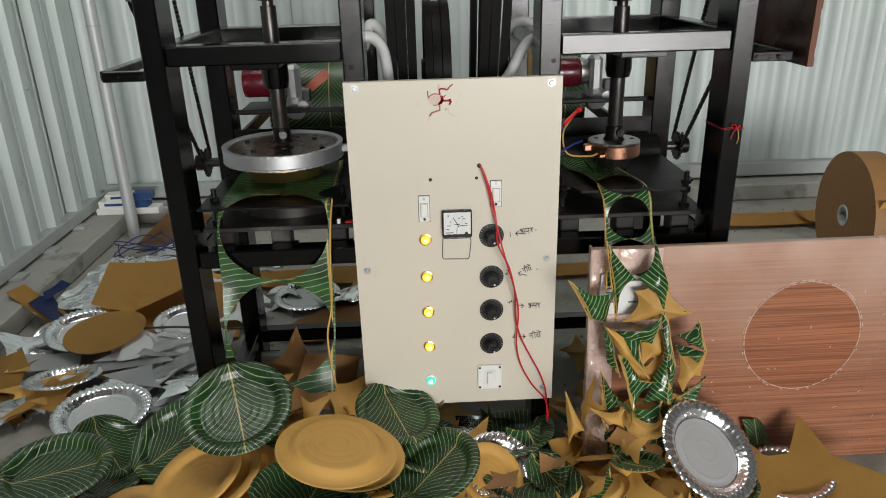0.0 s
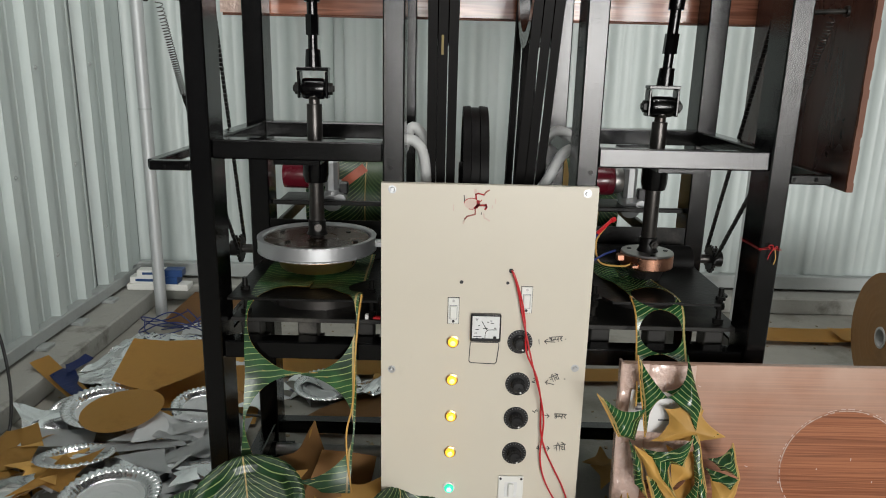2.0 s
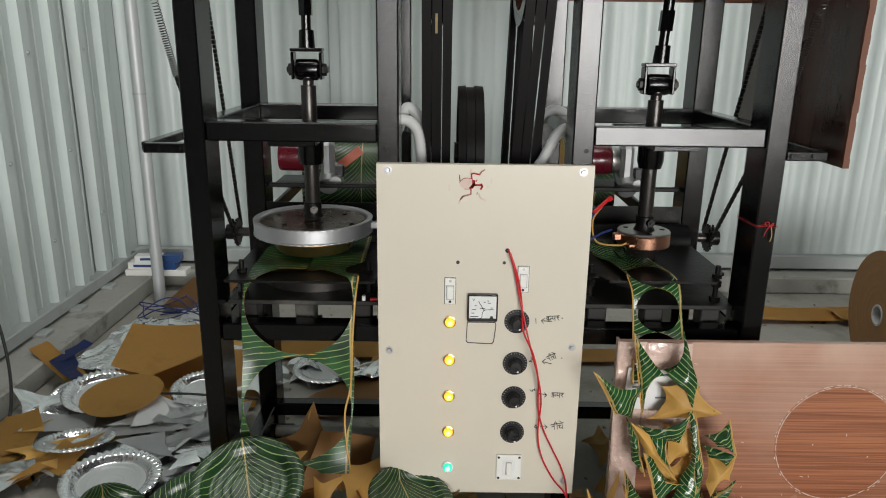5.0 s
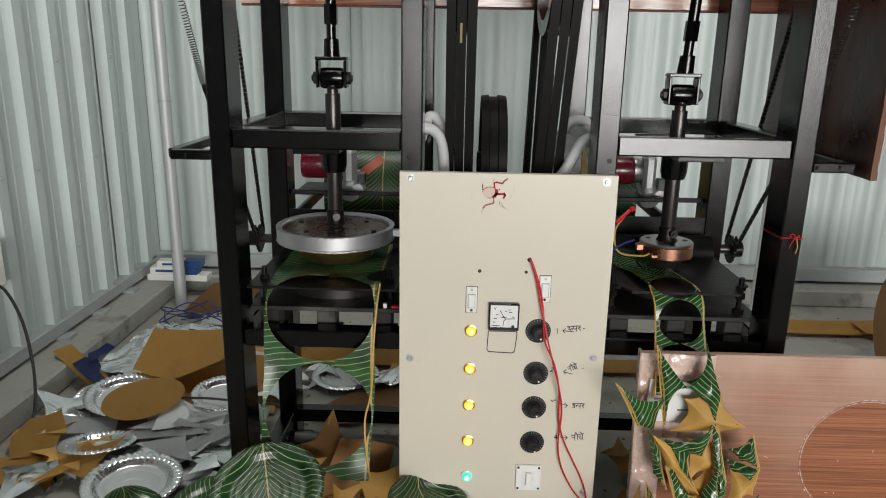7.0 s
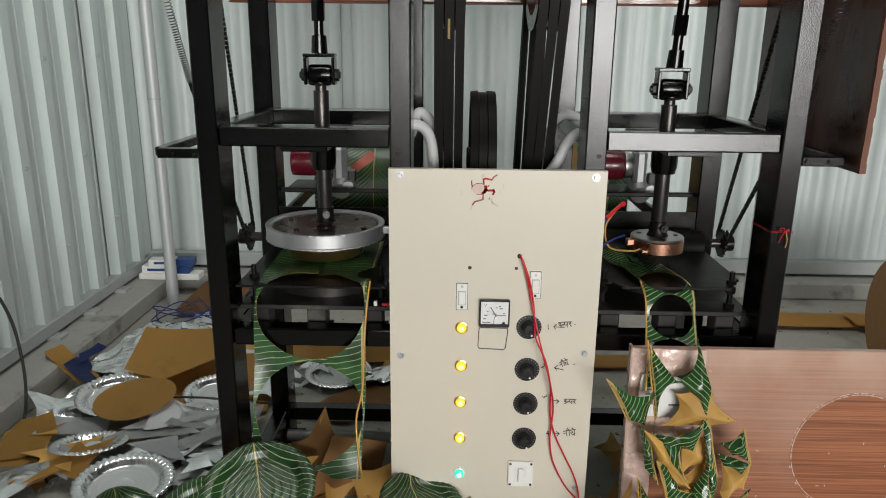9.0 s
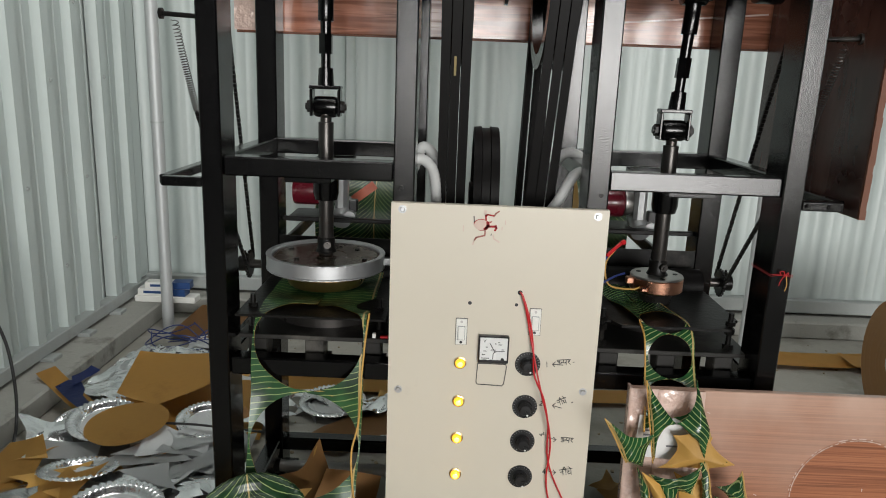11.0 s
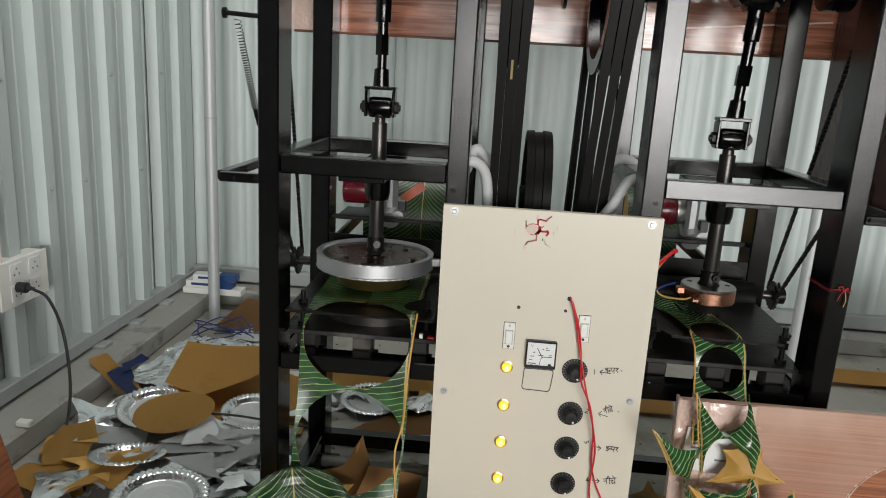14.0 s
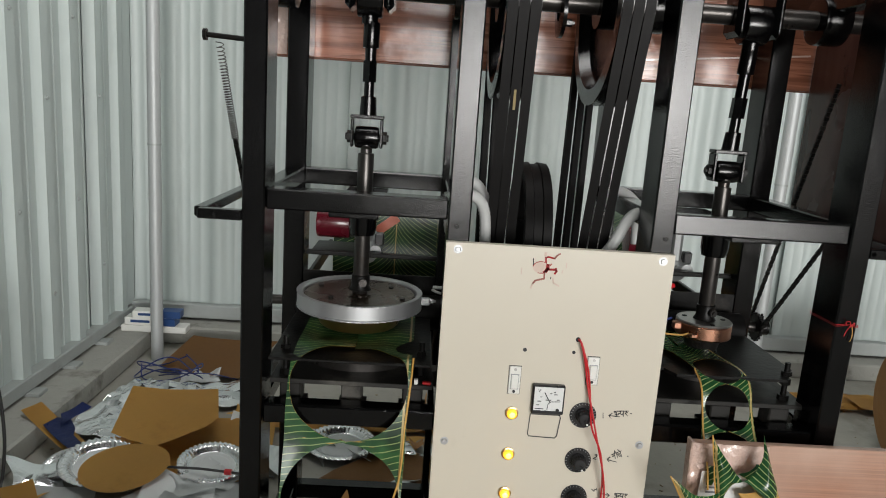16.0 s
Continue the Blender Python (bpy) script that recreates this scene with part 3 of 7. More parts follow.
for s in (-1, 1):
    xa, xb = sorted((s * (PX - 0.023), s * (IX + 0.023)))
    zz = 0.0 if s < 0 else -0.002
    lean = Matrix.Translation((0, 0.05, 0.99)) @ Matrix.Rotation(radians(0.6 if s < 0 else -3.4), 4, "X") @ Matrix.Translation((0, -0.05, -0.99))
    part("guide_beam", box(B(), xa, xb, 0.026, 0.074, 0.972 + zz, 1.012 + zz, 0.003, lean), M["black"], press)
    part("guide_beam", box(B(), xa, xb, 0.475, 0.52, 0.972, 1.012, 0.003), M["black"], press)
    part("table_beam", box(B(), xa, xb, 0.03, 0.075, 0.528, 0.568, 0.003), M["black"], press)
    part("table_beam", box(B(), xa, xb, 0.475, 0.52, 0.528, 0.568, 0.003), M["black"], press)
    part("foot_beam", box(B(), xa, xb, 0.48, 0.52, 0.09, 0.13, 0.003), M["black"], press)
    part("top_beam", box(B(), xa, xb, 0.03, 0.1, 1.62, 1.70, 0.003), M["black"], press)
    part("top_beam", box(B(), xa, xb, 0.475, 0.54, 1.62, 1.70, 0.003), M["black"], press)
    for xs in (s * PX, s * IX):
        for z0, z1 in ((0.972, 1.010), (0.528, 0.566), (0.09, 0.13), (1.44, 1.50)):
            part("side_beam", box(B(), xs - 0.02, xs + 0.02, 0.116, 0.469, z0, z1, 0.003), M["black"], press)
    # guide plate that carries the sleeve
    part("guide_plate", box(B(), s * 0.41 - 0.05, s * 0.41 + 0.05, 0.0745, 0.4745, 0.955, 0.972, 0.002), M["black"], press)
    # outrigger bracket
    br = B()
    e = s * 0.705
    box(br, min(e, s * 0.62), max(e, s * 0.62), 0.022, 0.045, 0.946, 0.966, 0.002)
    box(br, min(e, s * 0.62), max(e, s * 0.62), 0.50, 0.525, 0.946, 0.966, 0.002)
    box(br, e - 0.012, e + 0.012, 0.0455, 0.4995, 0.946, 0.966, 0.002)
    bolt(br, (s * 0.675, 0.022, 0.956), (0, -1, 0), 0.005, 0.004)
    bolt(br, (s * 0.63, 0.022, 0.956), (0, -1, 0), 0.005, 0.004)
    part("bracket", br, M["black"], press)
    # feed roller, tie bar, sprocket and chain
    part("feed_roller", cyl(cyl(B(), (s * 0.175, 0.425, 0.665), (s * 0.572, 0.425, 0.665), 0.044, n=32), (s * 0.57, 0.425, 0.665), (s * 0.58, 0.425, 0.665), 0.014), M["rubber"], press)
    part("back_sheet", box(B(), min(s * 0.226, s * 0.57), max(s * 0.226, s * 0.57), 0.4705, 0.4735, 0.50, 0.748), M["black_flat"], press)
    part("tie_bar", box(B(), min(s * 0.224, s * 0.57), max(s * 0.224, s * 0.57), 0.505, 0.52, 0.782, 0.794, 0.002), M["black_flat"], press)
    part("feed_shaft", cyl(B(), (s * 0.575, 0.535, 0.645), (s * 0.70, 0.535, 0.645), 0.013), M["steel"], press)
    sp = B()
    lathe(sp, [(0.0, -0.004), (0.034, -0.004), (0.036, 0.0), (0.034, 0.004), (0.0, 0.004)], (s * 0.672, 0.535, 0.645), 28, "X")
    lathe(sp, [(0.0, -0.012), (0.022, -0.012), (0.022, 0.012), (0.0, 0.012)], (s * 0.69, 0.535, 0.645), 18, "X")
    for i in range(18):
        a = i * math.pi / 9
        c = Vector((s * 0.672, 0.535 + 0.037 * math.cos(a), 0.645 + 0.037 * math.sin(a)))
        box(sp, c.x - 0.003, c.x + 0.003, c.y - 0.003, c.y + 0.003, c.z - 0.003, c.z + 0.003)
    bolt(sp, (s * 0.685, 0.535, 0.665), (0, 0, 1), 0.006, 0.012)
    part("sprocket", sp, M["black_flat"], press)
    # spring, its peg and the two chain runs
    peg = cyl(cyl(B(), (s * 0.615, 0.055, 1.286), (s * 0.695, 0.055, 1.290), 0.005), (s * 0.695, 0.055, 1.290), (s * 0.701, 0.055, 1.290), 0.011)
    part("spring_peg", peg, M["black_flat"], press)
    a, b = Vector((s * 0.672, 0.055, 1.280)), Vector((s * 0.656, 0.115, 1.095))
    d = (b - a).normalized()
    u = d.orthogonal().normalized()
    v = d.cross(u)
    coil = [a + (b - a) * (i / 300) ** 0.8 + 0.0068 * (math.cos(i * 0.75) * u + math.sin(i * 0.75) * v) for i in range(301)]
    part("tension_spring", tube(B(), coil, 0.0010, 5, 1), M["steel"], press)

    def chain(p, q):
        bm = B()
        p, q = Vector(p), Vector(q)
        count = int((q - p).length / 0.0115)
        frame_m = (q - p).to_track_quat("Z", "X").to_matrix().to_4x4()
        for i in range(count):
            c = p.lerp(q, (i + 0.5) / count)
            w = 0.0042 if i % 2 else 0.0028
            box(bm, -w, w, -0.0042, 0.0042, -0.0048, 0.0048, m=Matrix.Translation(c) @ frame_m)
        return bm

    part("chain", chain(b, (s * 0.672, 0.500, 0.652)), M["black_flat"], press)
    part("chain", chain((s * 0.672, 0.35, 1.50) if s < 0 else (s * 0.680, 0.34, 1.30), (s * 0.672, 0.572, 0.655)), M["black_flat"], press)
    # tables under the dies
    cx = s * 0.4
    w0, w1 = (0.172, 0.172) if s < 0 else (0.185, 0.185)
    base = box(B(), cx - w0, cx + w1, 0.085, 0.46, 0.594, 0.604, 0.001)
    base_ob = part("base_plate", base, M["dusty"], press)
    up = B()
    if s < 0:
        box(up, cx - 0.17, cx + 0.165, 0.055, 0.455, 0.655, 0.661, 0.001)
    else:
        pts = [(0.245, 0.12), (0.275, 0.12), (0.292, 0.085), (0.535, 0.085), (0.555, 0.14), (0.575, 0.15), (0.575, 0.455), (0.245, 0.455)]
        lo = [up.verts.new((x, y, 0.655)) for x, y in pts]
        hi = [up.verts.new((x, y, 0.661)) for x, y in pts]
        up.faces.new(lo[::-1])
        up.faces.new(hi)
        for i in range(len(pts)):
            j = (i + 1) % len(pts)
            up.faces.new((lo[i], lo[j], hi[j], hi[i]))
    part("table_plate", up, M["black_flat"], press)
    for x in (cx - 0.145, cx + 0.145):
        for y in (0.115, 0.42):
            st = cyl(B(), (x, y, 0.604), (x, y, 0.69), 0.006, n=12)
            bolt(st, (x, y, 0.661), (0, 0, 1), 0.011, 0.009)
            bolt(st, (x, y, 0.604), (0, 0, 1), 0.012, 0.012)
            bolt(st, (x, y, 0.640), (0, 0, 1), 0.011, 0.014)
            part("stud", st, M["black_flat"], press)
    for x in (cx - 0.13, cx, cx + 0.13):
        blk = box(B(), x - 0.022, x + 0.022, 0.09, 0.14, 0.545, 0.594, 0.003)
        box(blk, x - 0.030, x + 0.030, 0.076, 0.15, 0.535, 0.545, 0.001)
        part("support_block", blk, M["dusty"], press)
    part("cross_bar", box(B(), cx - 0.19, cx + 0.19, 0.20, 0.24, 0.555, 0.594, 0.002), M["dusty"], press)
    part("lower_die", lathe(B(), [(0, 0.604), (0.13 if s < 0 else 0.075, 0.604), (0.13 if s < 0 else 0.075, 0.652), (0, 0.652)], (cx, 0.27, 0)), M["steel"], press)


def upper_die(x, z, big, lean=0.0):
    """Sliding shaft with a universal joint over it and the heated die under it. z: middle of the die's ring."""
    y = 0.27
    r = 0.018
    sh = cyl(B(), (x, y, z + 0.012), (x, y, z + 0.335), r, n=28, bevel=0.002)
    die = part("upper_die_shaft", sh, M["steel"], press, "polished black steel shaft with a universal joint")
    part("sleeve", lathe(B(), [(r + 0.001, 0.888), (0.027, 0.888), (0.031, 0.905), (0.031, 0.955), (0.019, 0.955), (r + 0.001, 0.888)], (x, y, 0), 32), M["black"], die)
    part("neck", lathe(B(), [(0, z + 0.335), (0.013, z + 0.335), (0.013, z + 0.345), (0.018, z + 0.352), (0.018, z + 0.362), (0, z + 0.362)], (x, y, 0), 24), M["steel"], die)
    zc = z + 0.37
    part("joint_barrel", cyl(B(), (x - 0.027, y, zc), (x + 0.027, y, zc), 0.0245, n=28, bevel=0.008), M["black"], die)
    part("joint_pin", bolt(bolt(cyl(B(), (x - 0.042, y, zc), (x + 0.042, y, zc), 0.009, n=16), (x - 0.036, y, zc), (-1, 0, 0), 0.014, 0.008), (x + 0.036, y, zc), (1, 0, 0), 0.014, 0.008), M["black_flat"], die)
    yk = box(B(), x - 0.036, x - 0.029, y - 0.018, y + 0.018, zc - 0.022, zc + 0.040, 0.002)
    box(yk, x + 0.029, x + 0.036, y - 0.018, y + 0.018, zc - 0.022, zc + 0.040, 0.002)
    box(yk, x - 0.037, x + 0.037, y - 0.019, y + 0.019, zc + 0.0405, zc + 0.049, 0.002)
    part("yoke", yk, M["black"], die)
    rod = B()
    top = 1.375
    lathe(rod, [(0, zc + 0.049), (0.019, zc + 0.049), (0.017, zc + 0.088), (0.011, zc + 0.09), (0.011, zc + 0.125), (0.0, zc + 0.125)], (x, y, 0), 20)
    cyl(rod, (x, y, zc + 0.12), (x, y, zc + 0.165), 0.0165, n=6)
    cyl(rod, (x, y, zc + 0.165), (x, y, top), 0.0125, n=16)
    cyl(rod, (x, y, top - 0.075), (x, y, top - 0.02), 0.018, n=16, bevel=0.003)
    for v in rod.verts:
        v.co.x += lean * max(0.0, (v.co.z - zc) / (top - zc))
    part("connecting_rod", rod, M["black"], die)
    if big:
        R = 0.144
        part("heater_ring", lathe(B(), [(R - 0.014, z - 0.016), (R - 0.002, z - 0.016), (R, z - 0.013), (R, z + 0.015), (R - 0.003, z + 0.017), (R - 0.011, z + 0.017), (R - 0.014, z + 0.013), (R - 0.014, z - 0.016)], (x, y, 0), 96), M["alu"], die, "bright aluminium heater ring")
        for zz in (z + 0.0165, z - 0.0165):
            band = lathe(B(), [(R - 0.004, -0.0012), (R - 0.0005, -0.0012), (R - 0.0005, 0.0012), (R - 0.004, 0.0012), (R - 0.004, -0.0012)], (x, y, zz), 110)
            for i, v in enumerate(band.verts):
                if (v.co.xy - Vector((x, y))).length > R - 0.002 and int(round(math.atan2(v.co.y - y, v.co.x - x) / (2 * math.pi / 110))) % 2:
                    v.co.x += 0.002 * (v.co.x - x) / R
                    v.co.y += 0.002 * (v.co.y - y) / R
            part("knurled_edge", band, M["alu"], die)
        part("top_plate", lathe(B(), [(0, z - 0.012), (R - 0.015, z - 0.012), (R - 0.015, z + 0.008), (R - 0.019, z + 0.012), (0.05, z + 0.0125), (0.048, z + 0.0105), (0.03, z + 0.0105), (0, z + 0.0105)], (x, y, 0), 72), M["rust"], die, "heat-stained brown steel disc")
        part("die_face", lathe(B(), [(0, z - 0.060), (0.088, z - 0.060), (0.092, z - 0.056), (0.1, z - 0.034), (0.106, z - 0.03), (0.106, z - 0.0165), (0, z - 0.0165)], (x, y, 0), 72), M["brass"], die, "brass die under the ring")
        part("terminal", bolt(box(B(), x + R - 0.002, x + R + 0.02, y - 0.012, y + 0.006, z - 0.008, z + 0.008, 0.002), (x + R + 0.018, y, z), (1, 0, 0), 0.006, 0.01), M["alu"], die)
        spots = [(0.07, 0.05), (0.1, -0.045), (-0.095, 0.04), (-0.06, -0.06)]
    else:
        R = 0.064
        part("heater_ring", lathe(B(), [(0.03, z - 0.018), (R - 0.002, z - 0.018), (R, z - 0.015), (R, z + 0.012), (R - 0.002, z + 0.014), (0.03, z + 0.014), (0.03, z - 0.018)], (x, y, 0), 64), M["copper"], die, "polished copper heater band")
        part("top_plate", lathe(B(), [(0, z + 0.0145), (R - 0.001, z + 0.0145), (R, z + 0.017), (R - 0.002, z + 0.020), (0, z + 0.020)], (x, y, 0), 64), M["chrome"], die, "bright steel disc")
        part("die_face", lathe(B(), [(0, z - 0.05), (0.036, z - 0.05), (0.042, z - 0.03), (0.047, z - 0.0185), (0, z - 0.0185)], (x, y, 0), 48), M["steel"], die)
        part("terminal", box(B(), x - 0.078, x - 0.058, y - 0.02, y - 0.002, z - 0.004, z + 0.014, 0.003), M["copper"], die)
        part("terminal", box(B(), x - 0.052, x - 0.034, y - 0.062, y - 0.048, z - 0.012, z + 0.0, 0.003), M["copper"], die)
        spots = [(0.045, 0.0), (-0.04, 0.02), (0.0, -0.05)]
    hb = B()
    lathe(hb, [(0, z + 0.0105), (0.026, z + 0.0205), (0.021, z + 0.03), (0.021, z + 0.055), (r, z + 0.056), (0, z + 0.056)], (x, y, 0), 28)
    part("hub", hb, M["black_flat"], die)
    part("clamp_bolt", bolt(B(), (x + 0.006, y - 0.021, z + 0.042), (0.2, -1, 0), 0.009, 0.010, 14), M["steel"], die)
    for dx, dy in spots:
        part("hole_plug", cyl(B(), (x + dx, y + dy, z + 0.011), (x + dx, y + dy, z + (0.016 if big else 0.0215)), 0.006, n=14), M["black_flat"], die)
    return die


upper_die(-0.405, 0.738, True)
upper_die(0.412, 0.714, False, 0.016)

# crankshaft, cranks and pulleys
CZ, CY = 1.425, 0.28
crank = part("crankshaft", cyl(B(), (-0.68, CY, CZ), (0.70, CY, CZ), 0.021, n=24), M["steel"], press, "oily steel crankshaft")
for s in (-1, 1):
    cc = -0.41 if s < 0 else 0.427
    for k in (-0.041, 0.041):
        part("crank_web", box(B(), cc + k - 0.011, cc + k + 0.011, CY - 0.05, CY + 0.035, CZ - 0.05, CZ + 0.06, 0.012), M["black"], crank)
    part("big_end", cyl(cyl(B(), (cc - 0.027, CY - 0.01, CZ - 0.02), (cc + 0.027, CY - 0.01, CZ - 0.02), 0.042, n=28, bevel=0.004), (cc, CY - 0.01, CZ - 0.075), (cc, CY - 0.01, CZ - 0.02), 0.018, n=18), M["black"], crank)
    for xb in (s * IX, s * PX):
        part("bearing", bolt(bolt(cyl(box(B(), xb - 0.022, xb + 0.022, CY - 0.075, CY + 0.075, 1.5005, 1.515, 0.002), (xb - 0.03, CY, CZ), (xb + 0.03, CY, CZ), 0.052, n=28, bevel=0.006), (xb, CY - 0.06, 1.515), (0, 0, 1)), (xb, CY + 0.06, 1.515), (0, 0, 1)), M["black"], crank)
lob = lathe(B(), [(0.02, -0.006), (0.055, -0.004), (0.055, 0.004), (0.02, 0.006), (0.02, -0.006)], (0.005, CY - 0.0, CZ - 0.02), 32, "X")
bolt(lob, (0.012, CY - 0.03, CZ - 0.045), (1, 0, 0), 0.008, 0.012)
part("cam_lobe", lob, M["black"], crank)


def pulley(name, x, w, y, z, R, mat, parent):
    """V-belt pulley with grooves, a dished web and a hub, axis along x."""
    prof = [(R - 0.035, -w / 2), (R, -w / 2)]
    n = 3
    for i in range(n):
        a = -w / 2 + w * (i + 0.12) / n
        b = -w / 2 + w * (i + 0.88) / n
        prof += [(R, a), (R - 0.012, a + 0.003), (R - 0.012, b - 0.003), (R, b)]
    prof += [(R, w / 2), (R - 0.035, w / 2), (R - 0.045, 0.008), (0.05, 0.008), (0.05, w / 2), (0.02, w / 2), (0.02, -w / 2), (0.05, -w / 2), (0.05, -0.008), (R - 0.045, -0.008), (R - 0.035, -w / 2)]
    return part(name, lathe(B(), prof, (x, y, z), 64, "X"), mat, parent)


def belt(x_top, x_low, y, z_top, R, y2, z_low, r, w=0.0195, th=0.010):
    """Flat-sided V belt round two pulleys."""
    a0 = math.acos((R - r) / (z_top - z_low)) if R > r else math.pi / 2
    pts = []
    for i in range(25):
        a = -(math.pi - a0) / 1 + 2 * (math.pi - a0) * i / 24
        pts.append((x_top, y + R * math.sin(a), z_top + R * math.cos(a), math.sin(a), math.cos(a)))
    for i in range(25):
        a = (math.pi - a0) + 2 * a0 * i / 24
        pts.append((x_low, y2 + r * math.sin(a), z_low + r * math.cos(a), math.sin(a), math.cos(a)))
    bm = B()
    rings = []
    for x, yy, zz, ny, nz in pts:
        rings.append([bm.verts.new((x + dx, yy + d * ny, zz + d * nz)) for dx, d in ((-w / 2, 0), (w / 2, 0), (w / 2 - 0.003, -th), (-w / 2 + 0.003, -th))])
    for a, b in zip(rings, rings[1:] + rings[:1]):
        for j in range(4):
            bm.faces.new((a[j], a[(j + 1) % 4], b[(j + 1) % 4], b[j]))
    return bm


for x_top, x_low in ((-0.103, -0.103), (0.115, 0.085)):
    pulley("flywheel_pulley", x_top, 0.066, CY, CZ, 0.215, M["black"], press)
    pulley("drive_pulley", x_low, 0.066, CY + 0.02, 0.60, 0.085, M["black"], press)
    for i in (-1, 0, 1):
        part("drive_belt", belt(x_top + i * 0.022, x_low + i * 0.022, CY, CZ, 0.217, CY + 0.02, 0.60, 0.087), M["rubber"], press, "worn black rubber V-belt")
part("belt_mark", box(B(), -0.1065, -0.1015, 0.0955, 0.0985, 1.19, 1.235), M["yellow"], press, "yellow print on the belt")
part("idler_wheel", lathe(B(), [(0.145, -0.029), (0.168, -0.029), (0.170, -0.012), (0.166, -0.010), (0.166, 0.008), (0.170, 0.010), (0.168, 0.029), (0.145, 0.029), (0.145, -0.029)], (-0.024, 0.30, 0.905), 64, "X"), M["rubber"], press)
part("idler_hub", box(cyl(B(), (-0.06, 0.30, 0.905), (0.012, 0.30, 0.905), 0.035), -0.03, -0.018, 0.285, 0.315, 0.76, 1.05), M["black_flat"], press)
for x in (-0.11, 0.09):
    mt = cyl(B(), (x - 0.09, 0.30, 0.60), (x + 0.09, 0.30, 0.60), 0.03, n=20)
    part("motor_shaft", mt, M["steel"], press)
mo = cyl(B(), (-0.04, 0.30, 0.60), (0.045, 0.30, 0.60), 0.09, n=32, bevel=0.006)
part("drive_motor", mo, M["black_flat"], press)
part("motor_shelf", box(B(), -0.177, 0.177, 0.12, 0.46, 0.48, 0.50, 0.002), M["black"], press)
part("motor_foot", box(B(), -0.03, 0.035, 0.24, 0.36, 0.5005, 0.515), M["black_flat"], press)

# feed gear motors behind the dies
for x, s in ((-0.50, 1), (0.355, 1)):
    mt = cyl(B(), (x - 0.055, 0.60, 0.855), (x + 0.035, 0.60, 0.855), 0.042, n=32, bevel=0.006)
    gm = part("gear_motor", mt, M["motor_red"], press, "dark red enamelled gear motor")
    part("end_bell", cyl(B(), (x + 0.036, 0.60, 0.855), (x + 0.062, 0.60, 0.855), 0.04, 0.034, n=28, bevel=0.004), M["chrome"], gm)
    gb = box(B(), x + 0.064, x + 0.10, 0.57, 0.625, 0.80, 0.90, 0.010)
    cyl(gb, (x + 0.085, 0.56, 0.775), (x + 0.085, 0.64, 0.815), 0.028, n=24, bevel=0.003)
    cyl(gb, (x + 0.11, 0.55, 0.79), (x + 0.11, 0.60, 0.79), 0.016, n=20)
    part("gearbox", gb, M["grey_cast"], gm)
    part("motor_bracket", box(B(), x - 0.06, x + 0.11, 0.5205, 0.66, 0.778, 0.790, 0.002), M["black_flat"], press)
    part("cable_joint", box(B(), x + 0.105, x + 0.13, 0.575, 0.60, 0.80, 0.835, 0.004), M["bakelite"], gm)

# flexible conduits behind the panel
for pts in ([(-0.20, 0.14, 0.88), (-0.215, 0.13, 0.97), (-0.18, 0.13, 1.01), (-0.145, 0.14, 0.985), (-0.135, 0.15, 0.90), (-0.14, 0.15, 0.80)],
            [(-0.19, 0.2, 0.98), (-0.17, 0.2, 1.03), (-0.14, 0.2, 1.0), (-0.125, 0.2, 0.92), (-0.13, 0.2, 0.8)],
            [(0.20, 0.135, 1.00), (0.165, 0.13, 0.985), (0.135, 0.125, 0.93), (0.105, 0.12, 0.88), (0.09, 0.12, 0.8)],
            [(0.235, 0.3, 0.90), (0.225, 0.3, 0.99), (0.18, 0.3, 1.02), (0.145, 0.3, 0.99), (0.13, 0.3, 0.9), (0.12, 0.3, 0.75)]):
    bm = B()
    path = smooth_path(pts, 16)
    rings = []
    side = None
    for i, c in enumerate(path):
        d = (path[min(i + 1, len(path) - 1)] - path[max(i - 1, 0)]).normalized()
        side = d.orthogonal().normalized() if side is None else (side - d * side.dot(d)).normalized()
        up = d.cross(side)
        rr = 0.0125 if i % 2 else 0.0115
        rings.append([bm.verts.new(c + rr * (math.cos(j * math.pi / 6) * side + math.sin(j * math.pi / 6) * up)) for j in range(12)])
    for a, b in zip(rings, rings[1:]):
        for j in range(12):
            bm.faces.new((a[j], a[(j + 1) % 12], b[(j + 1) % 12], b[j]))
    bm.faces.new(rings[0])
    bm.faces.new(rings[-1])
    part("conduit", bm, M["conduit"], press, "ribbed grey-white flexible conduit", sharp=60)

# ---- control panel ----
PZ0, PZ1 = 0.166, 0.934
pb = box(B(), -0.223, 0.223, 0.0, 0.0015, PZ0, PZ1)
panel = part("control_panel", pb, M["cream"], press, "cream enamelled control panel with pen marks and lamps")


for x in (-0.223, 0.2215):
    part("panel_return", box(B(), x, x + 0.0015, 0.0016, 0.018, PZ0, PZ1), M["cream"], panel)
part("panel_return", box(B(), -0.221, 0.221, 0.0016, 0.018, PZ1 - 0.0015, PZ1), M["cream"], panel)


def on_panel(name, bm, mat, label=""):
    return part(name, bm, mat, panel, label)


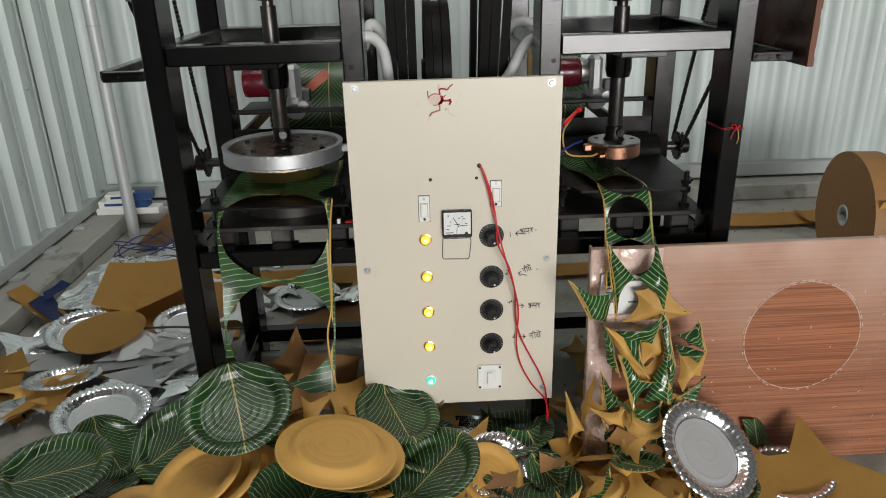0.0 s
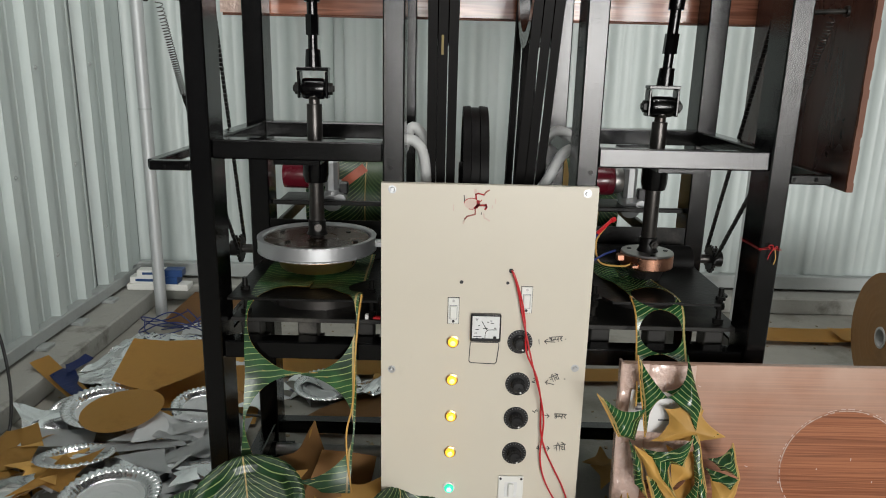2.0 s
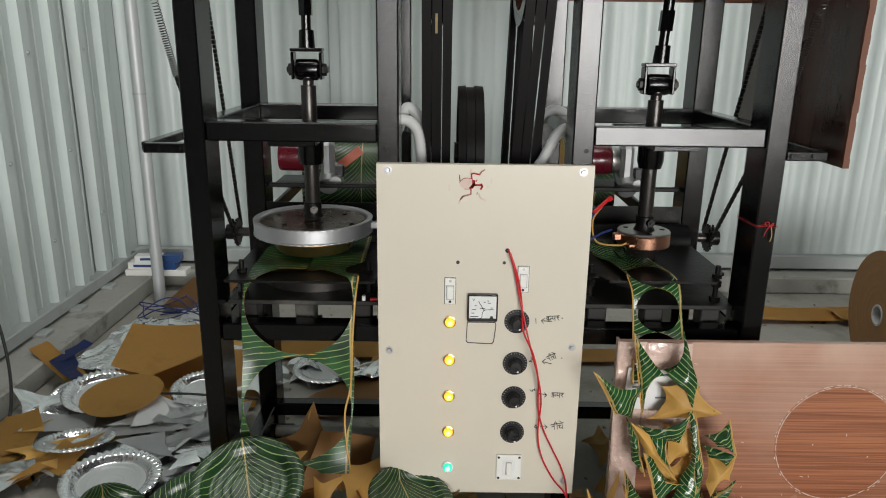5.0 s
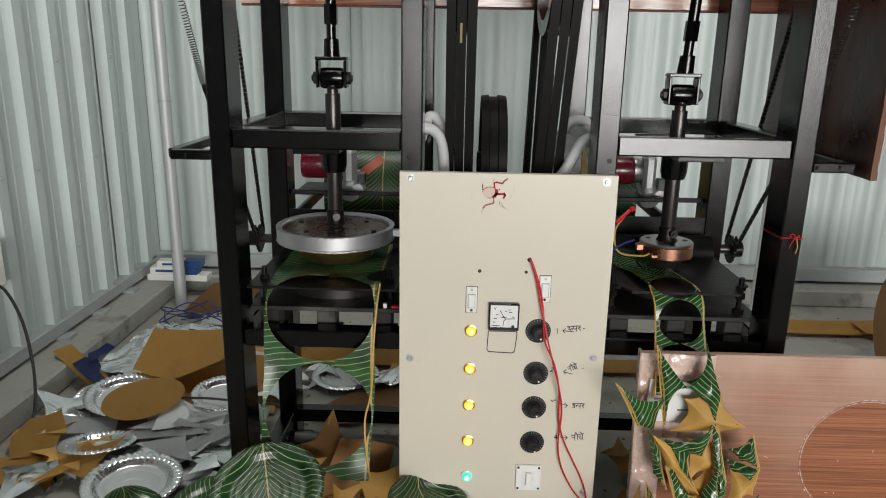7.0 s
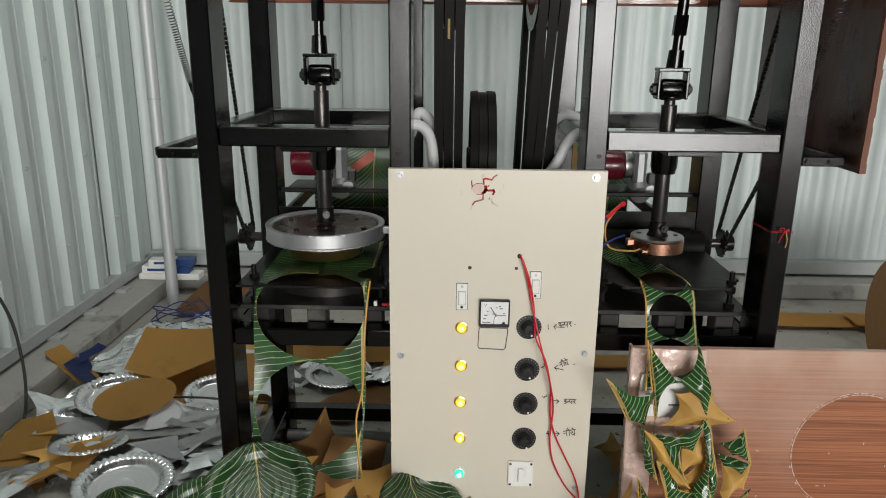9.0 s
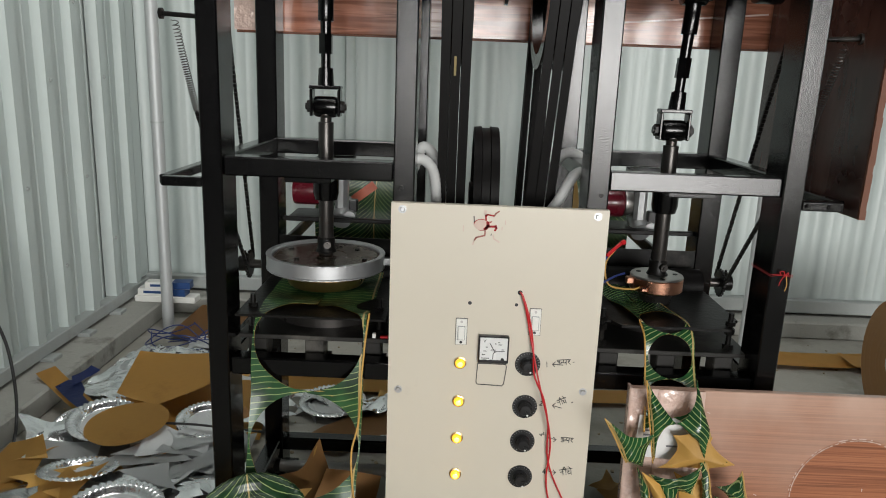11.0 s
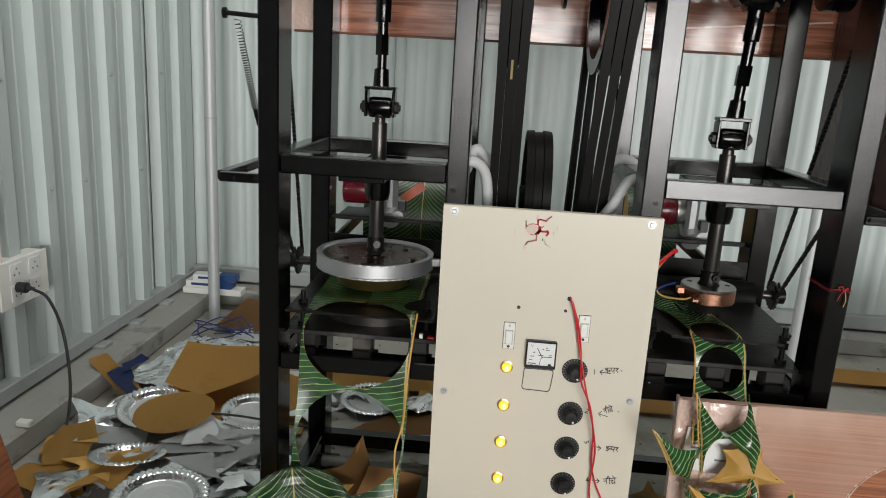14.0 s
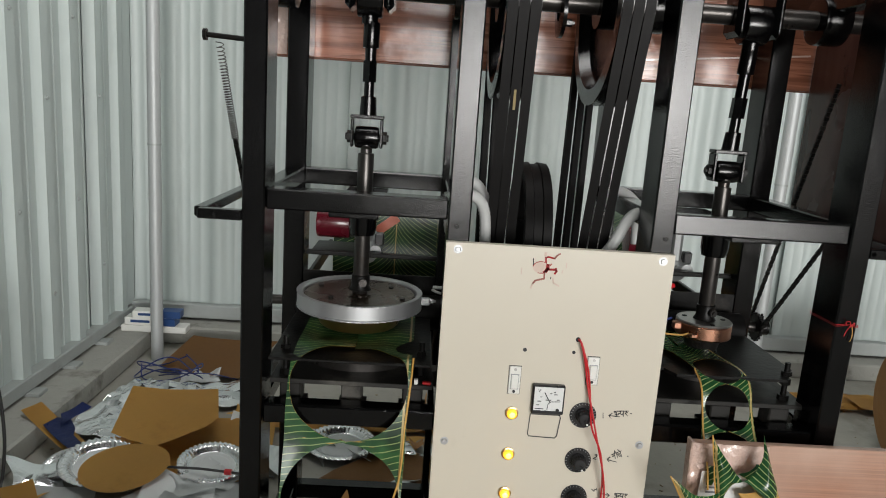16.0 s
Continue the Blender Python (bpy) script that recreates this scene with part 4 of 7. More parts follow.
for x, z in ((-0.2, 0.921), (0.2, 0.921), (-0.2, 0.523), (0.2, 0.535), (0.2, 0.2), (-0.2, 0.2)):
    s = lathe(B(), [(0, 0.0), (0.0085, 0.0), (0.0085, 0.0008), (0, 0.001)], (0, 0, 0), 20)
    bmesh.ops.transform(s, matrix=Matrix.Translation((x, -0.0002, z)) @ Matrix.Rotation(math.pi / 2, 4, "X"), verts=s.verts)
    cyl(s, (x, -0.001, z), (x, -0.0045, z), 0.0055, 0.004, n=16)
    box(s, x - 0.004, x + 0.004, -0.0048, -0.0044, z - 0.0007, z + 0.0007)
    on_panel("panel_screw", s, M["alu"], "bright dome screw with washer")
for x, z, r in ((-0.053, 0.726, 0.004), (0.045, 0.726, 0.0035), (0.051, 0.753, 0.005)):
    on_panel("drilled_hole", cyl(B(), (x, 0.0005, z), (x, -0.0006, z), r, n=16), M["ink"], "dark drilled hole")
for i, z in enumerate((0.591, 0.502, 0.414, 0.325, 0.234)):
    x = -0.068
    bz = lathe(B(), [(0.0105, 0), (0.0135, 0), (0.0135, 0.003), (0.0105, 0.004), (0.0105, 0)], (0, 0, 0), 28)
    bmesh.ops.transform(bz, matrix=Matrix.Translation((x, 0, z)) @ Matrix.Rotation(math.pi / 2, 4, "X"), verts=bz.verts)
    lamp_ring = on_panel("lamp_bezel", bz, M["brass"] if i < 4 else M["dial"])
    ln = lathe(B(), [(0.0105, 0.001), (0.0105, 0.007), (0.009, 0.010), (0.005, 0.012), (0, 0.0125)], (0, 0, 0), 24)
    bmesh.ops.transform(ln, matrix=Matrix.Translation((x, 0, z)) @ Matrix.Rotation(math.pi / 2, 4, "X"), verts=ln.verts)
    on_panel("indicator_lamp", ln, M["amber"] if i < 4 else M["green_lamp"], "glowing amber indicator lamp" if i < 4 else "glowing green indicator lamp")
    co = lathe(B(), [(0.006, 0.0122), (0.004, 0.0132), (0, 0.0134)], (0, 0, 0), 16)
    bmesh.ops.transform(co, matrix=Matrix.Translation((x, 0, z)) @ Matrix.Rotation(math.pi / 2, 4, "X"), verts=co.verts)
    on_panel("lamp_core", co, M["amber_core"] if i < 4 else glow("green_lamp_core", (0.4, 1.0, 0.75), 1.2))
for x, z in ((-0.0685, 0.662), (0.0865, 0.690)):
    sw = box(B(), x - 0.0115, x + 0.0115, -0.004, -0.0002, z - 0.029, z + 0.029, 0.0012)
    on_panel("switch_plate", sw, M["white"], "small white rocker switch plate")
    # ink-black rim stands in for the shadow round the plate
    on_panel("switch_gasket", box(B(), x - 0.0124, x + 0.0124, -0.0012, -0.0002, z - 0.030, z + 0.030), M["ink"])
    on_panel("rocker_gap", box(B(), x - 0.0082, x + 0.0082, -0.0046, -0.0041, z - 0.0185, z + 0.0135), M["grey_cast"])
    on_panel("rocker", box(B(), x - 0.007, x + 0.007, -0.008, -0.0042, z - 0.017, z + 0.012, 0.0015), M["white"])
    on_panel("plate_screw", cyl(B(), (x, -0.0042, z + 0.023), (x, -0.0052, z + 0.023), 0.003, n=12), M["chrome"])
    on_panel("plate_screw", cyl(B(), (x, -0.0042, z - 0.023), (x, -0.0052, z - 0.023), 0.003, n=12), M["ink"])
# main switch
on_panel("switch_plate", box(B(), 0.044, 0.101, -0.005, -0.0002, 0.203, 0.268, 0.0012), M["white"], "white plastic main switch plate")
on_panel("switch_recess", box(B(), 0.0585, 0.0865, -0.0058, -0.0052, 0.216, 0.254, 0.0), M["dial"])
on_panel("rocker", box(B(), 0.066, 0.0795, -0.012, -0.006, 0.2185, 0.2515, 0.002), M["white"])
for x in (0.049, 0.096):
    for z in (0.209, 0.262):
        on_panel("plate_screw", cyl(B(), (x, -0.0052, z), (x, -0.0062, z), 0.0028, n=12), M["ink"])


def stroke(pts, w, depth=0.0006, y=-0.0008):
    """A pen line on the panel: a thin ribbon through (x, z) points."""
    bm = B()
    for (xa, za), (xb, zb) in zip(pts, pts[1:]):
        d = Vector((xb - xa, 0, zb - za))
        if d.length < 1e-6:
            continue
        m = Matrix.Translation(((xa + xb) / 2, y, (za + zb) / 2)) @ Matrix.Rotation(-math.atan2(d.z, d.x), 4, "Y")
        box(bm, -d.length / 2 - w / 3, d.length / 2 + w / 3, -depth, depth / 2, -w / 2, w / 2, m=m)
    return bm


# voltmeter
mx0, mx1, mz0, mz1 = -0.031, 0.034, 0.596, 0.658
mf = box(B(), mx0, mx1, -0.012, -0.0002, mz0, mz1, 0.002)
on_panel("meter_case", mf, M["bakelite"], "black voltmeter case")
on_panel("meter_face", box(B(), mx0 + 0.0035, mx1 - 0.0035, -0.0135, -0.0122, mz0 + 0.009, mz1 - 0.0035), M["dial"], "white voltmeter dial")
on_panel("meter_cover", stroke([(0.0045 + 0.020, 0.6255), (0.006, 0.6245), (0.001, 0.619), (0.0, 0.607)], 0.0011, y=-0.0139), M["ink"])
on_panel("meter_needle", stroke([(0.004, 0.624), (-0.007, 0.643)], 0.0015, y=-0.0139), M["ink"])
for x, z, w in ((-0.015, 0.634, 0.003), (-0.020, 0.625, 0.006), (-0.022, 0.617, 0.005), (-0.024, 0.609, 0.016), (-0.020, 0.605, 0.006), (0.004, 0.642, 0.003), (0.011, 0.645, 0.003), (0.012, 0.640, 0.006), (0.019, 0.629, 0.004), (-0.006, 0.605, 0.004), (-0.004, 0.628, 0.010)):
    on_panel("meter_print", stroke([(x, z), (x + w, z)], 0.0015, 0.0004, -0.0139), M["ink"])
on_panel("meter_knob", cyl(B(), (0.021, -0.0135, 0.607), (0.021, -0.0165, 0.607), 0.0035, n=14), M["bakelite"])
on_panel("pen_outline", stroke([(-0.030, 0.590), (-0.032, 0.548), (-0.029, 0.543), (0.024, 0.541), (0.028, 0.546), (0.032, 0.585), (0.030, 0.591), (-0.030, 0.591)], 0.0016), M["ink"], "pen outline drawn under the voltmeter")

# dials
for i, z in enumerate((0.594, 0.495, 0.412, 0.325)):
    x = 0.077
    sc = lathe(B(), [(0, 0), (0.0272, 0), (0.0272, 0.0014), (0, 0.0016)], (0, 0, 0), 40)
    bmesh.ops.transform(sc, matrix=Matrix.Translation((x, -0.0002, z)) @ Matrix.Rotation(math.pi / 2, 4, "X"), verts=sc.verts)
    d = on_panel("dial_plate", sc, M["bakelite"], "black dial plate with pale ticks")
    tk = B()
    for j in range(22):
        a = radians(-60 + 300 * j / 21)
        m = Matrix.Translation((x + 0.0242 * math.cos(a), -0.0021, z + 0.0242 * math.sin(a))) @ Matrix.Rotation(-a, 4, "Y")
        box(tk, -0.0016, 0.0016, -0.0003, 0.0003, -0.0004, 0.0004, m=m)
    on_panel("dial_ticks", tk, M["grey_cast"])
    kb = B()
    R_ = 0.0165
    prof = [(R_, 0.002), (R_, 0.006), (R_ - 0.003, 0.009), (R_ - 0.004, 0.021), (R_ - 0.006, 0.023), (0, 0.0235)]
    lathe(kb, prof, (0, 0, 0), 36)
    for j in range(18):
        a = 2 * math.pi * j / 18
        box(kb, -0.001, 0.001, -0.001, 0.001, 0.009, 0.020, m=Matrix.Rotation(a, 4, "Z") @ Matrix.Translation((R_ - 0.0035, 0, 0)))
    box(kb, -0.002, 0.002, -R_ + 0.001, 0.0, 0.0236, 0.026, 0.0008)
    bmesh.ops.transform(kb, matrix=Matrix.Translation((x, 0, z)) @ Matrix.Rotation(math.pi / 2, 4, "X") @ Matrix.Rotation(radians(20 + 25 * i), 4, "Z"), verts=kb.verts)
    on_panel("knob", kb, M["bakelite"], "black bakelite control knob")
    on_panel("knob_mark", cyl(B(), (x + 0.004, -0.0262, z - 0.009), (x + 0.004, -0.0268, z - 0.009), 0.0022, n=10), M["dial"])


def lettering(text, x, z, size, tilt=0, y=-0.0008):
    cu = bpy.data.curves.new("lettering", "FONT")
    cu.body, cu.size, cu.extrude = text, size, 0.0004
    cu.offset = -0.0001
    tmp = bpy.data.objects.new("lettering", cu)
    scene.collection.objects.link(tmp)
    bpy.context.view_layer.update()
    me = bpy.data.meshes.new_from_object(tmp.evaluated_get(bpy.context.evaluated_depsgraph_get()))
    bpy.data.objects.remove(tmp)
    bm = B()
    bm.from_mesh(me)
    bmesh.ops.transform(bm, matrix=Matrix.Translation((x, y, z)) @ Matrix.Rotation(-radians(tilt), 4, "Y") @ Matrix.Rotation(math.pi / 2, 4, "X"), verts=bm.verts)
    return bm


def pen(paths, x, z, w, h, tilt, width=0.0013):
    """Handwriting on the panel: pen paths in a unit box set at (x, z)."""
    bm = B()
    c, d = math.cos(radians(tilt)), math.sin(radians(tilt))
    for p in paths:
        part_bm = stroke([(x + c * w * a - d * h * b, z + d * w * a + c * h * b) for a, b in p], width)
        me_ = bpy.data.meshes.new("pen")
        part_bm.to_mesh(me_)
        part_bm.free()
        bm.from_mesh(me_)
        bpy.data.meshes.remove(me_)
    return bm


UP = [[(0, 0.92), (0.4, 1.0), (1.05, 1.02)], [(0.02, 0.68), (0.2, 0.76), (0.2, 0.5), (0.08, 0.46), (0.26, 0.36), (0.2, 0.06), (0.04, 0.14)], [(0.3, 0.5), (0.4, 0.6), (0.36, 0.3)],
      [(0.48, 0.98), (0.48, 0.5), (0.6, 0.42), (0.68, 0.6)], [(0.7, 1.0), (0.7, 0.05)], [(0.84, 1.0), (0.98, 0.78), (0.84, 0.62), (1.02, 0.18)]]
DOWN = [[(0, 0.92), (0.95, 1.04)], [(0.03, 0.55), (0.2, 0.6)], [(0.24, 0.95), (0.24, 0.08)], [(0.26, 0.95), (0.36, 1.4), (0.46, 1.0), (0.46, 0.08)],
        [(0.54, 0.68), (0.72, 0.68), (0.6, 0.42), (0.66, 0.16), (0.8, 0.3)], [(0.84, 1.02), (0.84, 0.04)], [(0.84, 1.02), (0.66, 1.42)]]
DIGITS = ([[(0.4, 1), (0.55, 0)]], [[(0.0, 0.8), (0.5, 1.0), (0.6, 0.6), (0.0, 0.0), (0.8, 0.1)]], [[(0, 0.9), (0.6, 0.9), (0.2, 0.55), (0.7, 0.3), (0, 0.0)]], [[(0.6, 0.0), (0.6, 1.0), (0.0, 0.35), (0.9, 0.35)]])
for digit, dx, dz, turn in ((0, 0.1145, 0.590, 0), (1, 0.108, 0.500, -20), (2, 0.113, 0.431, -70), (3, 0.127, 0.334, 5)):
    on_panel("pen_number", pen(DIGITS[digit], dx, dz, 0.008, 0.011, turn), M["ink"], "handwritten number")
for (xa, za), (xb, zb) in (((0.153, 0.595), (0.130, 0.596)), ((0.157, 0.495), (0.137, 0.500)), ((0.131, 0.423), (0.151, 0.419)), ((0.141, 0.340), (0.156, 0.339))):
    k_ = 1 if xb > xa else -1
    on_panel("pen_arrow", pen([[(xa, za), (xb, zb)], [(xb - 0.006 * k_, zb + 0.0055), (xb, zb), (xb - 0.005 * k_, zb - 0.0055)]], 0, 0, 1, 1, 0), M["ink"], "pen arrow")
for word, x, z, w, h, turn in ((UP, 0.140, 0.594, 0.028, 0.0125, 3), (DOWN, 0.150, 0.500, 0.022, 0.013, 22), (UP, 0.161, 0.4135, 0.026, 0.012, -4), (DOWN, 0.166, 0.331, 0.030, 0.015, 8)):
    on_panel("pen_word", pen(word, x, z, w, h, turn), M["ink"], "handwritten word")
    if z > 0.45:
        on_panel("pen_dot", pen([[(0, 0), (0.002, 0.0)]], x + w + 0.006, z + h * 0.7, 1, 1, 0, 0.0016), M["ink"])

on_panel("meter_letter", lettering("V", -0.021, 0.644, 0.010, 0, -0.0139), M["ink"], "printed letter on the dial")
# worn vermilion mark
oval = lathe(B(), [(0, 0), (0.0125, 0), (0.0125, 0.0004), (0, 0.0005)], (0, 0, 0), 28)
bmesh.ops.transform(oval, matrix=Matrix.Translation((-0.037, -0.0003, 0.895)) @ Matrix.Rotation(math.pi / 2, 4, "X") @ Matrix.Diagonal((1.25, 0.92, 1, 1)), verts=oval.verts)
on_panel("worn_mark", oval, M["pink"], "worn pale patch of a painted mark")
rim = [(-0.037 + 0.0156 * math.cos(radians(a)), 0.895 + 0.0116 * math.sin(radians(a))) for a in range(-110, 190, 15)]
for pts, w, mt in ((rim, 0.0012, 1), ([(-0.027, 0.888), (-0.0235, 0.893), (-0.024, 0.900)], 0.0065, 1), ([(-0.031, 0.886), (-0.026, 0.890)], 0.004, 1),
                   ([(-0.052, 0.900), (-0.053, 0.912)], 0.0018, 3), ([(-0.028, 0.906), (-0.029, 0.915), (-0.024, 0.9165), (-0.012, 0.914)], 0.0032, 1), ([(-0.012, 0.914), (-0.008, 0.920), (-0.002, 0.924)], 0.0030, 2), ([(-0.030, 0.917), (-0.030, 0.924)], 0.005, 0),
                   ([(-0.022, 0.892), (-0.008, 0.892)], 0.0042, 1), ([(-0.008, 0.894), (-0.006, 0.889), (-0.009, 0.884)], 0.004, 1), ([(-0.017, 0.903), (-0.019, 0.900)], 0.0018, 1),
                   ([(-0.029, 0.884), (-0.029, 0.874)], 0.003, 2), ([(-0.029, 0.873), (-0.046, 0.868), (-0.050, 0.862)], 0.0032, 2), ([(-0.050, 0.862), (-0.053, 0.853)], 0.003, 0),
                   ([(-0.012, 0.874), (-0.010, 0.866), (0.001, 0.860)], 0.003, 0), ([(0.012, 0.906), (0.012, 0.897)], 0.0018, 0), ([(-0.074, 0.892), (-0.074, 0.880)], 0.0016, 0), ([(0.006, 0.892), (0.005, 0.886)], 0.0016, 0), ([(-0.016, 0.877), (-0.0165, 0.873)], 0.0014, 3)):
    on_panel("painted_stroke", stroke(pts, w, 0.0004, -0.0011), (M["pink"], M["red_paint"], M["red_faded"], M["ink"])[mt], "smeared red painted stroke")

# red test leads out of the panel
part("test_lead", tube(B(), [(0.051, 0.004, 0.753), (0.054, -0.012, 0.752), (0.066, -0.012, 0.715), (0.078, -0.010, 0.66), (0.094, -0.030, 0.59), (0.107, -0.034, 0.54), (0.124, -0.030, 0.48), (0.137, -0.014, 0.41), (0.134, -0.010, 0.33), (0.145, -0.010, 0.27), (0.175, -0.010, 0.21), (0.205, -0.010, 0.17), (0.215, -0.012, 0.12)], 0.0019, 8), M["red_wire"], panel, "thin red lead")
part("test_lead", tube(B(), [(0.052, 0.004, 0.751), (0.058, -0.010, 0.745), (0.076, -0.011, 0.69), (0.086, -0.012, 0.63), (0.088, -0.036, 0.585), (0.112, -0.034, 0.53), (0.128, -0.016, 0.46), (0.132, -0.010, 0.39), (0.145, -0.010, 0.34), (0.168, -0.010, 0.29), (0.192, -0.010, 0.24), (0.206, -0.012, 0.19), (0.212, -0.014, 0.10)], 0.0019, 8), M["red_wire"], panel, "thin red lead")

# ---- boards, pipe and boxes round the press ----
board = thing("laminate_board", "red wood-grain laminate board leaning on the press, with a chalk circle", "board", (0.67, -0.05, 0))
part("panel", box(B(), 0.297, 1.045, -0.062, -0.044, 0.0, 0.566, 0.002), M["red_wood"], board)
for x0, x1, z0, z1, y0 in ((0.289, 0.35, 0.004, 0.569, -0.0665), (0.3505, 0.45, 0.30, 0.566, -0.064)):
    wrap = B()
    nx, nz = 26, int((z1 - z0) * 240)
    g = [[None] * (nz + 1) for _ in range(nx + 1)]
    for i in range(nx + 1):
        for j in range(nz + 1):
            p = Vector((x0 + (x1 - x0) * i / nx, 0, z0 + (z1 - z0) * j / nz))
            q = Vector((p.x * 1.6, 3.3, p.z))
            h = 0.0030 * (1 - abs(noise.noise(q * 22 + Vector((0, 0, 5 * noise.noise(q * 6)))))) + 0.0035 * (1 - abs(noise.noise(q * 48 + Vector((4, 1, 2))))) + 0.003 * noise.noise(q * 9)
            g[i][j] = wrap.verts.new((p.x, y0 - 0.001 - max(0.0, h) * (0.2 if i in (0, nx) else 1.0), p.z))
    for i in range(nx):
        for j in range(nz):
            wrap.faces.new((g[i][j], g[i + 1][j], g[i + 1][j + 1], g[i][j + 1]))
    part("film_wrap", wrap, M["film"], board, "crumpled clear packing film round the corner", sharp=60)
part("printed_label", box(B(), 0.308, 0.428, -0.0835, -0.0825, 0.42, 0.512, 0.0, Matrix.Translation((0.36, 0, 0.47)) @ Matrix.Rotation(radians(4), 4, "Y") @ Matrix.Translation((-0.36, 0, -0.47))), M["label_white"], board, "white printed label under the film")
for x, z, w, h in ((0.322, 0.493, 0.030, 0.006), (0.322, 0.480, 0.022, 0.004), (0.322, 0.470, 0.026, 0.004), (0.318, 0.448, 0.034, 0.010), (0.385, 0.497, 0.020, 0.005), (0.372, 0.446, 0.034, 0.004)):
    part("print_bar", box(B(), x, x + w, -0.0842, -0.0837, z, z + h), M["label_print"], board)
part("film_edge", box(B(), 0.291, 0.2968, -0.0655, -0.0405, 0.004, 0.569, 0.001), M["film"], board)
ring = B()
rnd = random.Random(4)
for k, r0 in enumerate((0.1355, 0.1395)):
    for i in range(180):
        a = 2 * math.pi * (i + 0.5) / 180
        if rnd.random() < (0.12 if k == 0 else 0.55) or (k and abs(a - 0.1) > 1.2 and rnd.random() < 0.6):
            continue
        w = rnd.uniform(0.0008, 0.0024)
        m = Matrix.Translation((0.790 + r0 * math.cos(a), -0.0622, 0.333 + r0 * math.sin(a))) @ Matrix.Rotation(-a, 4, "Y")
        box(ring, -w / 2, w / 2, -0.0006, 0.0, -0.0026, 0.0026, m=m)
part("chalk_circle", ring, M["chalk"], board, "rough chalk circle")
scr = B()
for i in range(26):
    x, z, a, ln = rnd.uniform(0.42, 1.0), rnd.uniform(0.04, 0.54), rnd.uniform(0, 3.1), rnd.uniform(0.002, 0.010)
    box(scr, -ln / 2, ln / 2, -0.0004, 0.0, -0.0007, 0.0007, m=Matrix.Translation((x, -0.0623, z)) @ Matrix.Rotation(a, 4, "Y"))
tagged(part("scratches", scr, M["chalk"], board), kind="stuff")

board.matrix_basis = Matrix.Translation((0, -0.062, 0)) @ Matrix.Rotation(radians(-2.6), 4, "X") @ Matrix.Translation((0, 0.062, 0)) @ board.matrix_basis

bb = thing("back_board", "film-wrapped reddish wood-grain board hung behind the press", "board", (0, 0.58, 1.29))
part("panel", box(B(), -0.70, 0.735, 0.566, 0.584, 1.288, 2.05, 0.002), M["back_wood"], bb)
part("packing_tape", box(B(), 0.20, 0.72, 0.5645, 0.5658, 1.353, 1.3575, 0, Matrix.Translation((0.46, 0, 1.356)) @ Matrix.Rotation(radians(-5), 4, "Y") @ Matrix.Translation((-0.46, 0, -1.356))), M["film"], bb, "strip of packing tape")
wrap = B()
g = [[wrap.verts.new((-0.703 + 0.062 * i / 14, 0.5625 - 0.006 * (1 - abs(noise.noise(Vector((i * 0.55, 2.0, j * 0.5))))), 1.290 + 0.36 * j / 60)) for j in range(61)] for i in range(15)]
for i in range(14):
    for j in range(60):
        wrap.faces.new((g[i][j], g[i + 1][j], g[i + 1][j + 1], g[i][j + 1]))
part("film_wrap", wrap, M["film"], bb, "crumpled packing film round the board's end", sharp=60)
part("bottom_edge", box(B(), -0.70, 0.735, 0.567, 0.583, 1.284, 1.2875), M["raw_edge"], bb)

sb = thing("side_board", "dark brown laminate board hung beside the press", "board", (0.73, 0.28, 0.94))
part("panel", box(B(), 0.724, 0.736, 0.004, 0.553, 0.936, 2.05, 0.001), M["brown_wood"], sb)
edge = B()
rnd = random.Random(8)
zs = [0.936 + 1.114 * i / 60 for i in range(61)]
for a, b in zip(zs, zs[1:]):
    box(edge, 0.7245 - rnd.uniform(0, 0.001), 0.7355 + rnd.uniform(0, 0.002), -0.002 - rnd.uniform(0, 0.002), 0.0035, a, b + 0.0005)
part("raw_edge", edge, M["raw_edge"], sb, "chipped raw orange edge")

pp = thing("steel_pipe", "upright grey steel pipe with a coupling joint", "pipe", (-1.397, 1.69, 0))
part("lower_pipe", cyl(B(), (-1.397, 1.69, 0.0), (-1.397, 1.69, 0.945), 0.026, n=28), M["tin"], pp)
part("upper_pipe", cyl(B(), (-1.397, 1.69, 0.951), (-1.397, 1.69, H), 0.0265, n=28), M["tin"], pp)
part("joint", cyl(B(), (-1.397, 1.69, 0.944), (-1.397, 1.69, 0.952), 0.0285, n=28), M["rail"], pp)

pp = thing("steel_pipe", "upright grey steel pipe near the back wall", "pipe", (1.27, 1.69, 0))
part("lower_pipe", cyl(B(), (1.27, 1.69, 0.0), (1.27, 1.69, 0.945), 0.026, n=28), M["tin"], pp)
part("upper_pipe", cyl(B(), (1.27, 1.69, 0.951), (1.27, 1.69, H), 0.0265, n=28), M["tin"], pp)
part("joint", cyl(B(), (1.27, 1.69, 0.944), (1.27, 1.69, 0.952), 0.0285, n=28), M["rail"], pp)

# socket box with its conduit, plug and cable
so = thing("socket_box", "white surface-mounted socket box on the sheet wall", "socket box", (X0 + 0.03, 0.64, 0.42))
part("back_box", box(B(), X0 + 0.002, X0 + 0.062, 0.527, 0.757, 0.412, 0.556, 0.004), M["white"], so)
part("face_plate", box(B(), X0 + 0.0625, X0 + 0.070, 0.523, 0.761, 0.408, 0.560, 0.003), M["white"], so)
